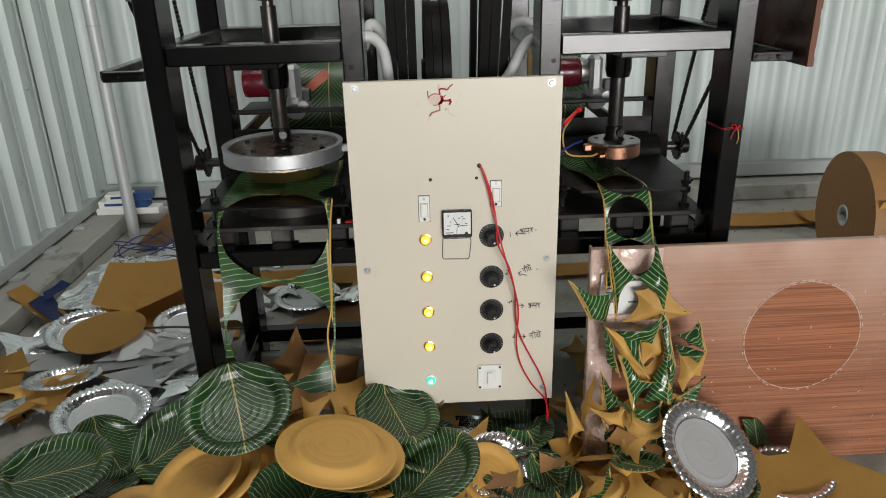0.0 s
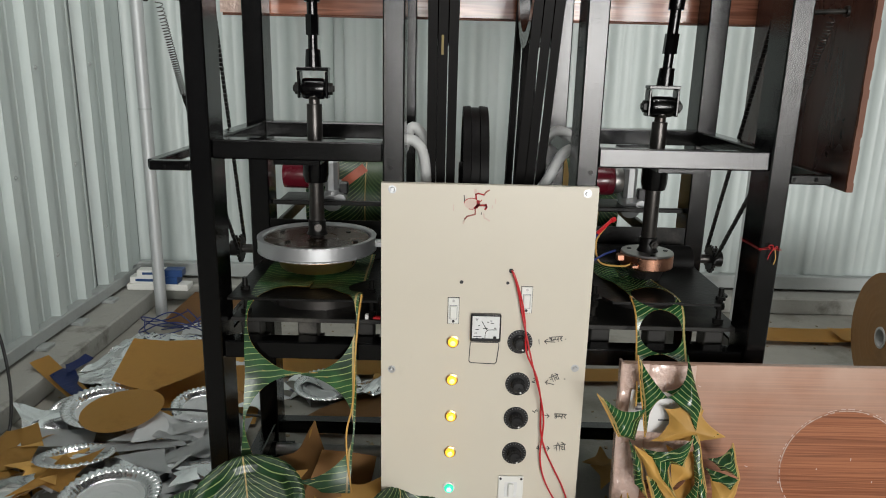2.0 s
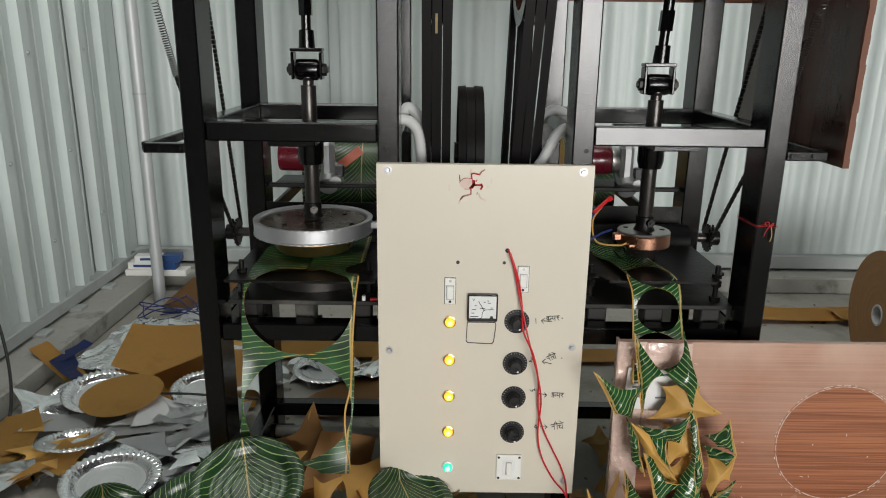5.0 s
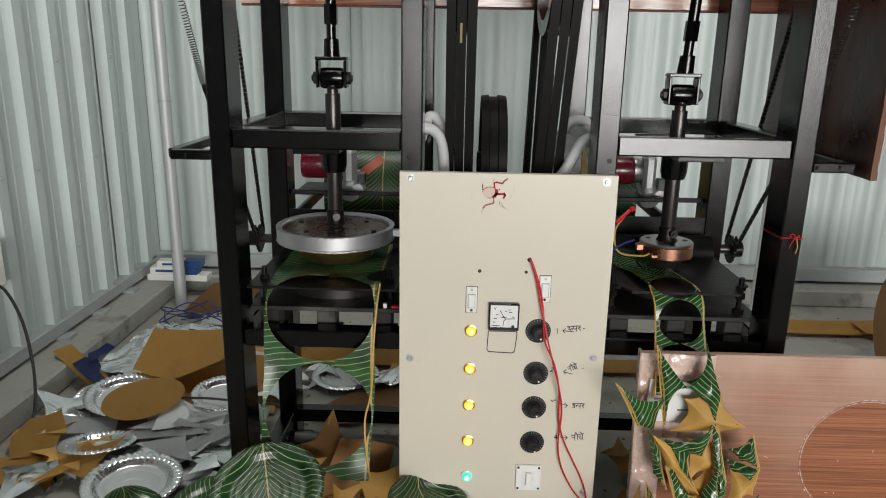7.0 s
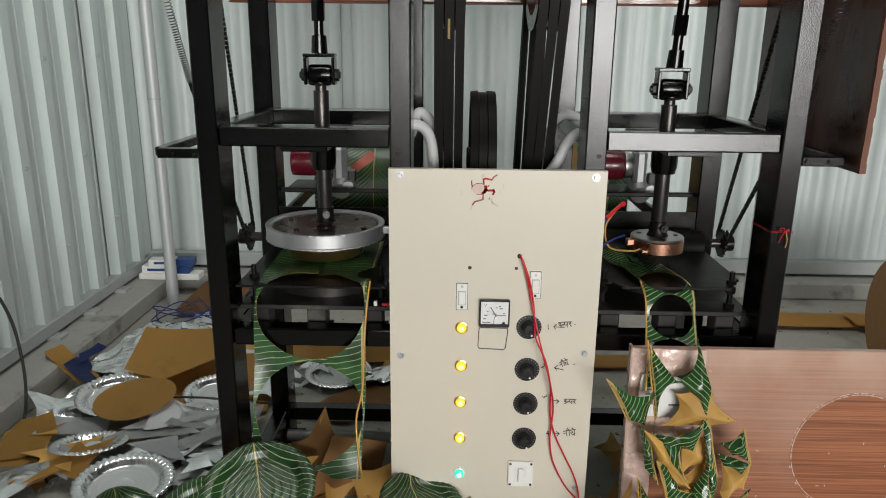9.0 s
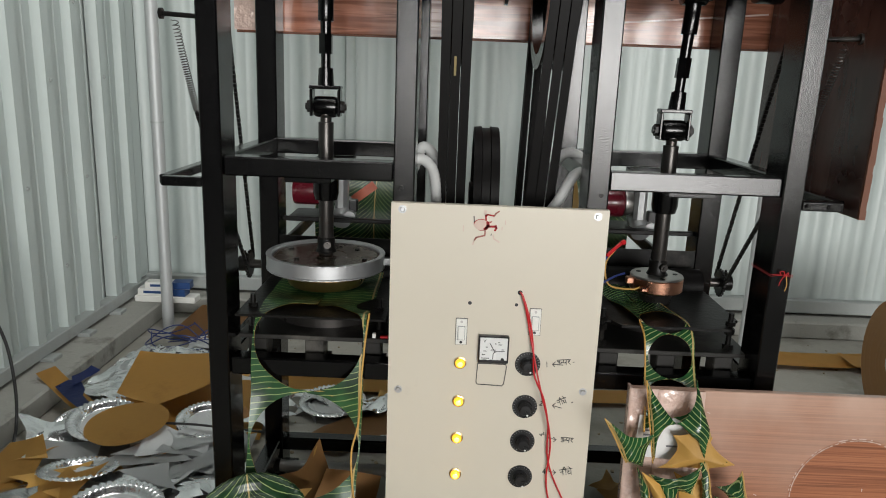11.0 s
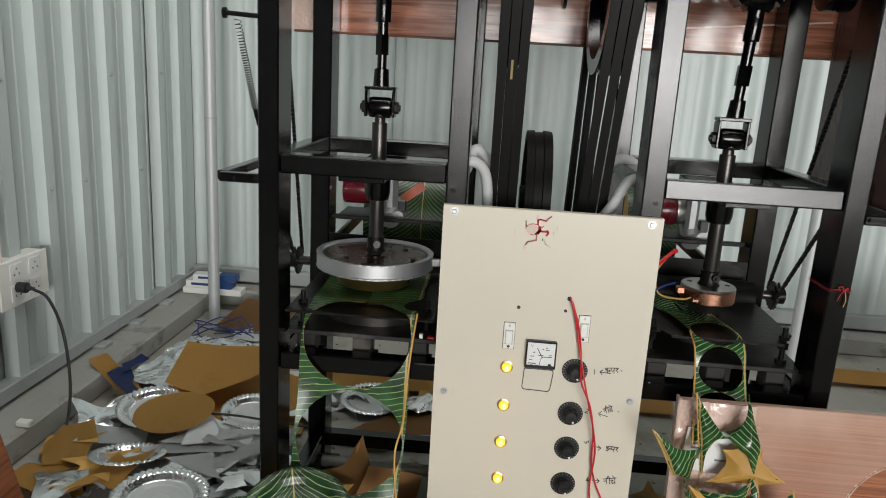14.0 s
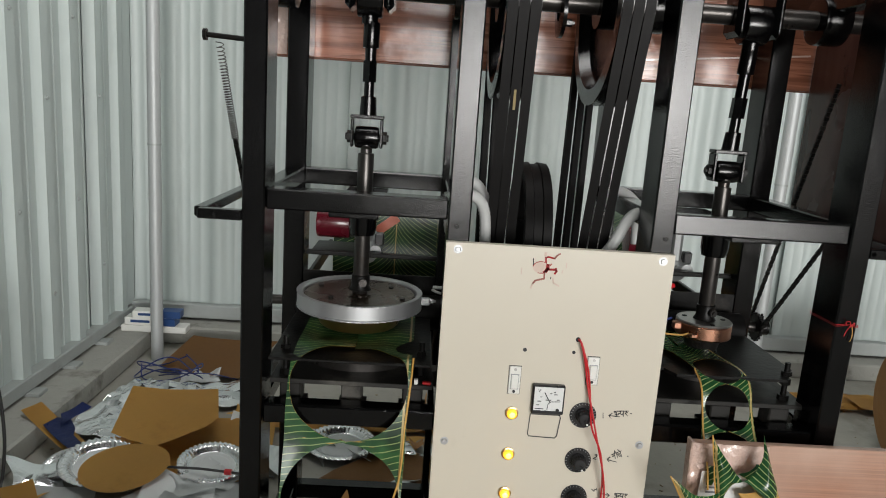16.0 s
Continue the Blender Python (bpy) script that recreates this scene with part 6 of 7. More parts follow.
def plate_mesh(name, R, depth, flutes, flute_depth, mats, rings=(), ridge=0.0007, inner=0):
    """Pressed plate: flat middle with raised rings, sloping wall, fluted rim. Opens towards +z."""
    bm = bmesh.new()
    uv = bm.loops.layers.uv.new("UVMap")
    na = 120
    prof = []
    for i in range(39):
        f = i / 38
        if f < 0.66:
            z = sum(ridge * math.exp(-((f - c) / 0.02) ** 2) for c in rings)
        elif f < 0.82:
            k = (f - 0.66) / 0.16
            z = depth * (k * k * (3 - 2 * k))
        else:
            z = depth * (1 + 0.12 * math.sin((f - 0.82) / 0.18 * math.pi)) - (0.002 if f > 0.985 else 0)
        prof.append((R * f, z, max(0.0, min(1.0, (f - 0.68) / 0.12)) if f < 0.98 else 0.8))
    ringv = []
    for r, z, k in prof[1:]:
        ringv.append([bm.verts.new(((r + 0.35 * k * flute_depth * math.sin(flutes * a)) * math.cos(a), (r + 0.35 * k * flute_depth * math.sin(flutes * a)) * math.sin(a), z + k * flute_depth * math.sin(flutes * a))) for a in [2 * math.pi * j / na for j in range(na)]])
    c = bm.verts.new((0, 0, 0))
    for j in range(na):
        bm.faces.new((c, ringv[0][j], ringv[0][(j + 1) % na]))
    for a, b in zip(ringv, ringv[1:]):
        for j in range(na):
            bm.faces.new((a[j], b[j], b[(j + 1) % na], a[(j + 1) % na]))
    for f in bm.faces:
        if inner and f.calc_center_median().xy.length < 0.67 * R:
            f.material_index = inner
        for lp in f.loops:
            lp[uv].uv = (lp.vert.co.x, lp.vert.co.y)
    two_faced(bm, 0.0012)
    me = bpy.data.meshes.new(name)
    bm.to_mesh(me)
    bm.free()
    for k in mats:
        me.materials.append(k)
    me.polygons.foreach_set("use_smooth", [True] * len(me.polygons))
    return me


RINGS = (0.20, 0.36, 0.53)
PLATES = dict(
    green=plate_mesh("plate", 0.12, 0.018, 44, 0.0012, (M["leaf"], M["kraft"]), (0.28, 0.42, 0.58), 0.0012),
    green_small=plate_mesh("plate", 0.055, 0.011, 30, 0.0006, (M["leaf"], M["kraft"]), RINGS[1:3]),
    kraft_up=plate_mesh("plate", 0.12, 0.014, 60, 0.0012, (M["kraft"], M["kraft"]), RINGS, 0.0009),
    kraft_dn=plate_mesh("plate", 0.12, -0.014, 60, 0.0012, (M["kraft"], M["leaf"]), RINGS, -0.0009),
    kraft_small=plate_mesh("plate", 0.055, -0.010, 30, 0.0006, (M["kraft"], M["leaf"]), RINGS[1:3]),
    foil=plate_mesh("plate", 0.12, 0.016, 40, 0.0030, (M["foil_rim"], M["paper"], M["foil"]), RINGS[::2], 0.002, 2),
    foil_white=plate_mesh("plate", 0.11, 0.016, 40, 0.0030, (M["foil_rim"], M["foil"], M["paper"]), RINGS[::2], 0.001, 2),
)
WORDS = dict(green="round dark green leaf-printed paper plate in the heap", green_small="small green leaf-printed paper bowl in the heap", kraft_up="tan kraft paper plate in the heap", kraft_dn="tan paper plate lying face down on the heap",
             kraft_small="small tan paper bowl lying face down", foil="silver foil plate with a fluted rim", foil_white="white and silver paper plate with a fluted rim")


def put_plate(kind, c, nrm, R, spin, label="", rib=None):
    ob = new("paper_plate", PLATES[kind])
    base = 0.055 if "small" in kind else 0.11 if kind == "foil_white" else 0.12
    q = Vector(nrm).normalized().to_track_quat("Z", "Y")
    turn = q.to_matrix().to_4x4() @ Matrix.Rotation(radians(spin), 4, "Z")
    if rib:
        nz = Vector(nrm).normalized()
        ny = (Vector(rib) - nz * nz.dot(Vector(rib))).normalized()
        turn = Matrix((ny.cross(nz), ny, nz)).transposed().to_4x4()
    ob.matrix_basis = Matrix.Translation(c) @ turn @ Matrix.Scale(R / base, 4)
    return tagged(ob, label or WORDS[kind], "plate", "plates in the heap" if not label else "plates on the floor")


HEAP = [
    ("green", (-0.870, -0.202, 0.173), (0.05, -0.03, 1.00), 0.117, (0.92, 0.39, -0.03)),
    ("green", (-0.849, -0.014, 0.092), (0.55, -0.20, 0.80), 0.089, (0.57, -0.57, -0.60)),
    ("green", (-0.666, -0.040, 0.120), (-0.18, -0.38, 0.91), 0.112, (0.76, 0.54, 0.37)),
    ("green", (-0.488, -0.140, 0.268), (0.03, -0.40, 0.92), 0.118, (0.30, -0.82, -0.48)),
    ("kraft_up", (-0.567, -0.220, 0.155), (-0.30, -0.15, 0.94), 0.105, (0.91, -0.35, 0.23)),
    ("kraft_up", (-0.528, -0.224, 0.149), (-0.31, -0.14, 0.94), 0.105, (0.90, -0.36, 0.24)),
    ("kraft_up", (-0.489, -0.229, 0.139), (-0.32, -0.12, 0.94), 0.105, (0.89, -0.37, 0.26)),
    ("kraft_dn", (-0.241, -0.270, 0.258), (0.21, 0.01, 0.98), 0.118, (0.96, 0.20, -0.21)),
    ("kraft_dn", (-0.258, -0.291, 0.283), (0.16, 0.02, 0.99), 0.120, (0.98, 0.14, -0.17)),
    ("green", (-0.318, -0.329, 0.178), (0.20, 0.05, 0.98), 0.118, (0.22, 0.97, -0.10)),
    ("green", (-0.150, -0.072, 0.188), (0.24, -0.18, 0.95), 0.099, (0.41, -0.87, -0.26)),
    ("green", (-0.082, -0.085, 0.100), (0.17, 0.02, 0.98), 0.110, (0.13, 0.99, -0.04)),
    ("green", (-0.068, -0.189, 0.125), (-0.25, -0.17, 0.95), 0.106, (0.68, 0.67, 0.30)),
    ("foil", (0.078, -0.165, 0.090), (0.29, -0.41, 0.86), 0.092, (0.95, 0.20, -0.22)),
    ("kraft_up", (0.054, -0.190, 0.100), (0.34, -0.42, 0.84), 0.076, (0.94, 0.24, -0.25)),
    ("green_small", (0.182, -0.170, 0.085), (0.28, -0.44, 0.85), 0.052, (0.66, -0.55, -0.51)),
    ("kraft_small", (0.401, -0.153, 0.213), (0.07, -0.35, 0.93), 0.055, (1.00, 0.02, -0.07)),
    ("foil", (0.514, -0.229, 0.166), (0.33, -0.49, 0.81), 0.115, (0.94, 0.24, -0.24)),
    ("green_small", (0.353, -0.274, 0.176), (-0.02, 0.30, 0.95), 0.055, (0.79, -0.58, 0.20)),
    ("green_small", (0.584, -0.245, 0.080), (-0.12, -0.09, 0.99), 0.048, (0.76, -0.64, 0.04)),
    ("foil", (0.724, -0.187, 0.055), (-0.07, 0.06, 1.00), 0.102, (0.98, -0.17, 0.08)),
    ("kraft_small", (0.436, -0.226, 0.070), (-0.30, -0.09, 0.95), 0.050, (0.90, -0.36, 0.25)),
    ("kraft_small", (0.290, -0.267, 0.119), (-0.47, 0.12, 0.87), 0.050, (0.68, -0.58, 0.45)),
]
rnd = random.Random(5)
for kind, c, nrm, R, rib in HEAP:
    put_plate(kind, c, nrm, R, 0, "", rib)
# lower layers that carry the heap
for i in range(34):
    x, y = rnd.uniform(-1.0, 0.62), rnd.uniform(-0.46, -0.02)
    h = 0.10 * math.exp(-((x + 0.3) / 0.55) ** 2) * rnd.uniform(0.2, 1.0)
    kind = rnd.choice(["green", "green", "kraft_up", "kraft_dn", "green", "foil_white"])
    put_plate(kind, (x, y, 0.022 + h), (rnd.uniform(-0.22, 0.22), rnd.uniform(-0.3, 0.15), 1), 0.115, rnd.uniform(0, 360))


def scrap(kind, size, seed, bend=0.5):
    """Waste left between punched circles: a four-cornered piece with hollow sides, curled."""
    rnd = random.Random(seed)
    bm = bmesh.new()
    uv = bm.loops.layers.uv.new("UVMap")
    corners = [(rnd.uniform(0.75, 1.2) * size * math.cos(a), rnd.uniform(0.6, 1.1) * size * math.sin(a)) for a in [math.pi / 4 + math.pi / 2 * i + rnd.uniform(-0.35, 0.35) for i in range(4)]]
    outline = []
    for i in range(4):
        (xa, ya), (xb, yb) = corners[i], corners[(i + 1) % 4]
        hollow = rnd.choice([0.0, 0.3, 0.42, 0.5])
        for k in range(8):
            f = k / 8
            m = 1 - hollow * math.sin(math.pi * f)
            outline.append(((xa + (xb - xa) * f) * m, (ya + (yb - ya) * f) * m))
    ax, k1, k2 = rnd.uniform(0, math.pi), bend * rnd.uniform(-1, 1.2) / size, bend * 0.3 * rnd.uniform(-1, 1) / size

    def curl(x, y):
        u, v = x * math.cos(ax) + y * math.sin(ax), -x * math.sin(ax) + y * math.cos(ax)
        return (x, y, k1 * u * u + k2 * u * v + 0.04 * size * math.sin(5 * u / size + seed) * math.cos(4 * v / size))

    layers = [[bm.verts.new(curl(x * s, y * s)) for x, y in outline] for s in (1.0, 0.72, 0.42)]
    mid = bm.verts.new(curl(0, 0))
    n = len(outline)
    for a, b in zip(layers, layers[1:]):
        for i in range(n):
            bm.faces.new((a[i], a[(i + 1) % n], b[(i + 1) % n], b[i]))
    for i in range(n):
        bm.faces.new((layers[-1][i], layers[-1][(i + 1) % n], mid))
    for f in bm.faces:
        for lp in f.loops:
            lp[uv].uv = (lp.vert.co.x, lp.vert.co.y)
    two_faced(bm, 0.0008)
    me = bpy.data.meshes.new("scrap")
    bm.to_mesh(me)
    bm.free()
    for k in kind:
        me.materials.append(k)
    me.polygons.foreach_set("use_smooth", [True] * len(me.polygons))
    return me


KINDS = [((M["leaf"], M["kraft"]), "curled green leaf-printed paper offcut"), ((M["kraft"], M["kraft"]), "curled tan kraft paper offcut"), ((M["kraft_dark"], M["kraft"]), "dark brown paper offcut"),
         ((M["paper"], M["foil"]), "white and silver paper offcut"), ((M["foil_bright"], M["paper"]), "crumpled silver foil offcut")]
SCRAPS = [[scrap(k, sz, 40 + 7 * i + j, bd) for j, (sz, bd) in enumerate(((0.07, 0.5), (0.09, 0.9), (0.11, 0.35), (0.06, 1.1), (0.13, 0.25)))] for i, (k, _) in enumerate(KINDS)]


def put_scrap(kind, j, x, y, z, rx, ry, rz, s=1.0, where="on the floor"):
    ob = new("paper_offcut", SCRAPS[kind][j % 5])
    ob.matrix_basis = pose(x, y, z, rx, ry, rz) @ Matrix.Scale(s, 4)
    return tagged(ob, KINDS[kind][1] + " " + where, "paper scrap", "offcuts " + where)


rnd = random.Random(77)
# in the heap under the panel and round the narrow web
for i in range(70):
    x, y = rnd.uniform(-0.62, 0.62), rnd.uniform(-0.30, 0.12)
    z = 0.03 + 0.10 * rnd.random()
    if (x - 0.49) ** 2 + (y + 0.266) ** 2 < 0.02:
        z = 0.03
    put_scrap(rnd.choice([0, 1, 1, 2, 2, 1]), rnd.randrange(5), x, y, z, rnd.uniform(-50, 50), rnd.uniform(-50, 50), rnd.uniform(0, 360), rnd.uniform(0.6, 1.0), "in the heap")
for i in range(34):
    x, y = rnd.uniform(0.24, 0.56), rnd.uniform(-0.27, -0.10)
    z = rnd.uniform(0.04, 0.26) * (1.2 - abs(x - 0.38) * 2.5)
    if (x - 0.49) ** 2 + (y + 0.266) ** 2 < 0.02:
        z = 0.04
    put_scrap(rnd.choice([0, 1, 0, 1, 2]), rnd.randrange(5), x, y, max(0.03, z), rnd.uniform(-90, 90), rnd.uniform(-70, 70), rnd.uniform(0, 360), rnd.uniform(0.4, 0.65), "in the heap")
for i in range(9):
    x, z = rnd.uniform(0.30, 0.46), rnd.uniform(0.10, 0.24)
    put_scrap(rnd.choice([0, 0, 0, 1, 1]), rnd.choice([0, 1, 3, 0]), x, -0.085 - rnd.uniform(0, 0.05) - 0.1 * (0.5 - z), z, rnd.uniform(55, 115), rnd.uniform(-60, 60), rnd.uniform(-40, 40), rnd.uniform(0.32, 0.52), "caught in the web")
# tall tan offcuts under the wide web
for x, y, z, rx, ry, rz, s, j, k in ((-0.50, 0.10, 0.16, 75, 15, 10, 1.1, 1, 1), (-0.43, 0.16, 0.15, 70, -25, -20, 1.2, 2, 2), (-0.33, 0.10, 0.15, 80, 20, 25, 1.15, 4, 2), (-0.27, 0.03, 0.17, 72, -20, -10, 1.1, 1, 1),
                                     (-0.36, -0.02, 0.17, 60, 30, 40, 1.0, 3, 1), (-0.55, 0.02, 0.13, 65, -35, 70, 1.0, 0, 0), (-0.25, -0.05, 0.13, 75, 5, 100, 1.0, 2, 1), (-0.46, 0.0, 0.12, 50, 20, 140, 1.1, 4, 1)):
    put_scrap(k, j, x, y, z, rx, ry, rz, s, "under the web")
# the white and silver litter by the wall
for i in range(48):
    x, y = rnd.uniform(-1.28, -0.68), rnd.uniform(0.20, 0.80)
    if (x + 1.12) ** 2 + (y - 0.63) ** 2 < 0.05 or y > 1.05 + 0.3 * x + 0.2:
        y = rnd.uniform(0.22, 0.40)
    put_scrap(rnd.choice([3, 3, 4, 3, 4, 1]), rnd.choice([2, 4, 4, 0]), x, y, 0.010 + 0.04 * rnd.random(), rnd.uniform(-9, 9), rnd.uniform(-9, 9), rnd.uniform(0, 360), rnd.uniform(0.7, 1.25), "by the wall")
for i in range(26):
    x, y = rnd.uniform(-1.1, -0.15), rnd.uniform(0.62, 1.35)
    put_scrap(rnd.choice([3, 4, 1, 2, 3]), rnd.randrange(5), x, y, 0.01 + 0.03 * rnd.random(), rnd.uniform(-14, 14), rnd.uniform(-14, 14), rnd.uniform(0, 360), rnd.uniform(0.6, 1.1), "behind the press")
for i in range(12):
    put_scrap(rnd.choice([1, 2, 1, 4]), rnd.randrange(5), rnd.uniform(-0.15, 0.6), rnd.uniform(0.05, 0.5), 0.012 + 0.03 * rnd.random(), rnd.uniform(-20, 20), rnd.uniform(-20, 20), rnd.uniform(0, 360), 0.8, "under the press")
for x, y, z, k, j, rz, s, rx in ((-1.175, 0.33, 0.05, 1, 4, 30, 1.1, 12), (-1.33, 0.47, 0.05, 1, 2, 200, 1.2, 10), (-1.10, 0.27, 0.05, 1, 1, 80, 1.0, 25), (-1.36, 0.62, 0.05, 4, 4, 20, 1.0, 20), (-0.93, 0.55, 0.06, 3, 4, 10, 1.2, 10), (-0.84, 0.62, 0.06, 3, 2, 70, 1.3, 8), (-0.76, 0.36, 0.05, 4, 4, 160, 1.1, 10)):
    put_scrap(k, j, x, y, z, rx, 6, rz, s, "by the wall")

put_plate("foil", (-1.178, 0.655, 0.062), (0.06, -0.10, 1), 0.128, 10, "silver foil plate holding a tan paper disc")
put_plate("foil_white", (-0.865, 0.685, 0.06), (0.05, -0.12, 1), 0.105, 40, "white fluted paper plate lying in the litter")
put_plate("foil_white", (-1.125, 0.36, 0.058), (-0.03, 0.22, 1), 0.105, 80, "white fluted paper plate lying in the litter")
put_plate("foil", (-0.937, 0.17, 0.065), (0.05, -0.04, 1), 0.125, 120, "silver fluted paper plate lying in the litter")
put_plate("foil", (-1.315, 0.665, 0.05), (-0.3, -0.3, 1), 0.06, 20, "small torn silver plate in the litter")
put_plate("foil_white", (-0.50, 0.93, 0.022), (0, -0.05, 1), 0.12, 60, "white paper plate on the floor behind the press")


def flat_piece(name, label, category, outline, m, mats, bend=0.0, thick=0.0025):
    """A stiff sheet with the given outline (metres), slightly curved along x."""
    bm = bmesh.new()
    n = len(outline)
    cx, cy = sum(p[0] for p in outline) / n, sum(p[1] for p in outline) / n
    dense = []
    for (xa, ya), (xb, yb) in zip(outline, outline[1:] + outline[:1]):
        for k in range(6):
            dense.append((xa + (xb - xa) * k / 6, ya + (yb - ya) * k / 6))
    fn = lambda x, y: (x, y, bend * x * x + 0.3 * bend * x * y)
    layers = [[bm.verts.new(fn(cx + (x - cx) * s, cy + (y - cy) * s)) for x, y in dense] for s in (1, 0.7, 0.4)]
    mid = bm.verts.new(fn(cx, cy))
    k = len(dense)
    for a, b in zip(layers, layers[1:]):
        for i in range(k):
            bm.faces.new((a[i], a[(i + 1) % k], b[(i + 1) % k], b[i]))
    for i in range(k):
        bm.faces.new((layers[-1][i], layers[-1][(i + 1) % k], mid))
    bmesh.ops.solidify(bm, geom=bm.faces[:], thickness=thick)
    ob = new(name, finish(bm, name, mats))
    ob.matrix_basis = m
    return tagged(ob, label, category)


disc = [(0.125 * math.cos(2 * math.pi * i / 36), 0.125 * math.sin(2 * math.pi * i / 36)) for i in range(36)]
flat_piece("paper_disc", "flat tan kraft paper disc lying on a foil plate", "paper disc", disc, pose(-1.095, 0.604, 0.088, 5, -2, 0), M["kraft"], 0.3)
flat_piece("cardboard_sheet", "tan kraft board sheet with torn corners propped on the litter", "cardboard", [(-0.178, 0.205), (-0.05, 0.193), (0.13, 0.193), (0.19, -0.02), (0.164, -0.073), (0.044, -0.185), (-0.048, -0.156), (-0.12, -0.12)], pose(-1.09, 0.90, 0.112, 4, -2, 0), M["kraft"], 0.25)
flat_piece("cardboard_sheet", "tan kraft board lying flat under other litter", "cardboard", [(-0.25, -0.2), (0.25, -0.22), (0.27, 0.2), (-0.2, 0.22)], pose(-0.98, 0.84, 0.03, 3, 2, 10), M["kraft"], 0.12)
flat_piece("kraft_piece", "rounded tan kraft offcut curling by the kerb", "paper scrap", [(-0.06, -0.10), (0.05, -0.09), (0.075, 0.0), (0.05, 0.10), (-0.04, 0.10), (-0.075, 0.0)], pose(-1.335, 0.425, 0.05, 8, -6, 20), M["kraft"], 2.2)
flat_piece("kraft_piece", "tan kraft offcut with hollow sides on the litter", "paper scrap", [(-0.09, -0.10), (-0.02, -0.04), (0.09, -0.09), (0.06, -0.01), (0.09, 0.09), (0.0, 0.06), (-0.04, 0.085), (-0.05, 0.0)], pose(-1.125, 0.275, 0.065, 10, -8, -8), M["kraft"], 1.4)
flat_piece("kraft_piece", "flat round tan kraft offcut on the floor", "paper scrap", [(-0.12, -0.03), (0.0, -0.08), (0.10, -0.05), (0.11, 0.03), (0.0, 0.07), (-0.10, 0.05)], pose(-1.30, 0.275, 0.03, 2, 3, 5), M["kraft"], 0.4)
for label, outline, at in (
        ("long creased white board strip among the litter", [(-0.19, -0.022), (0.20, -0.035), (0.21, 0.03), (-0.10, 0.028)], (-0.85, 0.415, 0.05, 4, -3, 44)),
        ("creased silver-backed board offcut among the litter", [(-0.13, -0.05), (0.02, -0.03), (0.14, -0.06), (0.10, 0.03), (0.0, 0.015), (-0.06, 0.06)], (-0.985, 0.45, 0.055, -6, 5, 22)),
        ("pale board offcut with pointed ends among the litter", [(-0.16, 0.0), (-0.02, -0.035), (0.15, -0.055), (0.03, 0.02), (0.02, 0.08)], (-0.94, 0.53, 0.062, 7, -4, 32)),
        ("white board offcut with hollow sides among the litter", [(-0.11, -0.06), (0.0, -0.035), (0.10, -0.06), (0.075, 0.06), (-0.09, 0.05)], (-1.23, 0.50, 0.04, 3, 4, 5)),
        ("white board sheet with cut corners among the litter", [(-0.15, -0.06), (0.12, -0.07), (0.14, 0.05), (-0.12, 0.07)], (-0.82, 0.56, 0.045, -3, 2, 12)),
        ("narrow white board strip among the litter", [(-0.15, -0.018), (0.15, -0.012), (0.13, 0.02), (-0.14, 0.02)], (-1.08, 0.31, 0.05, 6, 2, -12)),
        ("torn white board corner among the litter", [(-0.09, -0.06), (0.09, -0.03), (0.02, 0.02), (-0.03, 0.08)], (-0.90, 0.36, 0.06, -8, 8, -20))):
    flat_piece("board_offcut", label, "paper scrap", outline, pose(*at), M["foil"] if "silver" in label or "pale" in label else M["paper"], 0.8, 0.0015)
flat_piece("cardboard_sheet", "tan kraft board sheet near the pipe in the corner", "cardboard", [(-0.2, -0.12), (0.2, -0.16), (0.24, 0.12), (-0.18, 0.14)], pose(-1.12, 1.62, 0.06, 14, -4, -12), M["kraft_dark"], 0.2)
flat_piece("cardboard_sheet", "brown board piece with a round cut behind the press", "cardboard", [(-0.16, -0.14), (0.2, -0.13), (0.2, 0.1), (0.08, 0.12), (0.0, 0.06), (-0.08, -0.02)], pose(-0.42, 0.77, 0.028, 2, 2, 0), M["kraft_dark"], 0.1)
flat_piece("cardboard_sheet", "long tan kraft board strip behind the press", "cardboard", [(-0.3, -0.06), (0.3, -0.07), (0.3, 0.08), (-0.28, 0.07)], pose(-0.48, 1.12, 0.022, 4, 0, 3), M["kraft"], 0.05)
flat_piece("cardboard_sheet", "tan kraft board strip behind the press", "cardboard", [(-0.3, -0.05), (0.18, -0.05), (0.2, 0.05), (-0.3, 0.05)], pose(0.42, 1.09, 0.022, 4, 0, 2), M["kraft"], 0.05)
flat_piece("cardboard_sheet", "thin tan board lying by the back wall", "cardboard", [(-0.30, -0.07), (0.22, -0.06), (0.34, 0.02), (0.25, 0.09), (-0.25, 0.09)], pose(1.55, 1.56, 0.02, 2, 0, 0), M["kraft"], 0.12)
flat_piece("cardboard_sheet", "thin tan board lying under another by the back wall", "cardboard", [(-0.2, -0.06), (0.25, -0.08), (0.3, 0.05), (-0.22, 0.08)], pose(1.86, 1.50, 0.028, 2, 2, -8), M["kraft"], 0.2)
flat_piece("cardboard_sheet", "large tan board with punched bites on the heap", "cardboard", [(-0.17, 0.10), (-0.13, -0.02), (-0.10, -0.16), (0.2, -0.18), (0.26, -0.05), (0.14, 0.02), (0.10, 0.12), (0.08, 0.03), (0.0, 0.02), (-0.1, 0.04)], pose(0.68, -0.20, 0.10, 27, 4, 0), M["kraft"], 0.5)
flat_piece("cardboard_strip", "cardboard strip with blue tape leaning off the kerb", "cardboard", [(-0.165, -0.034), (0.16, -0.036), (0.17, 0.0), (0.15, 0.034), (-0.17, 0.036)], pose(-1.406, 0.830, 0.078, 5, 9, -37), M["kraft"], 0.2)
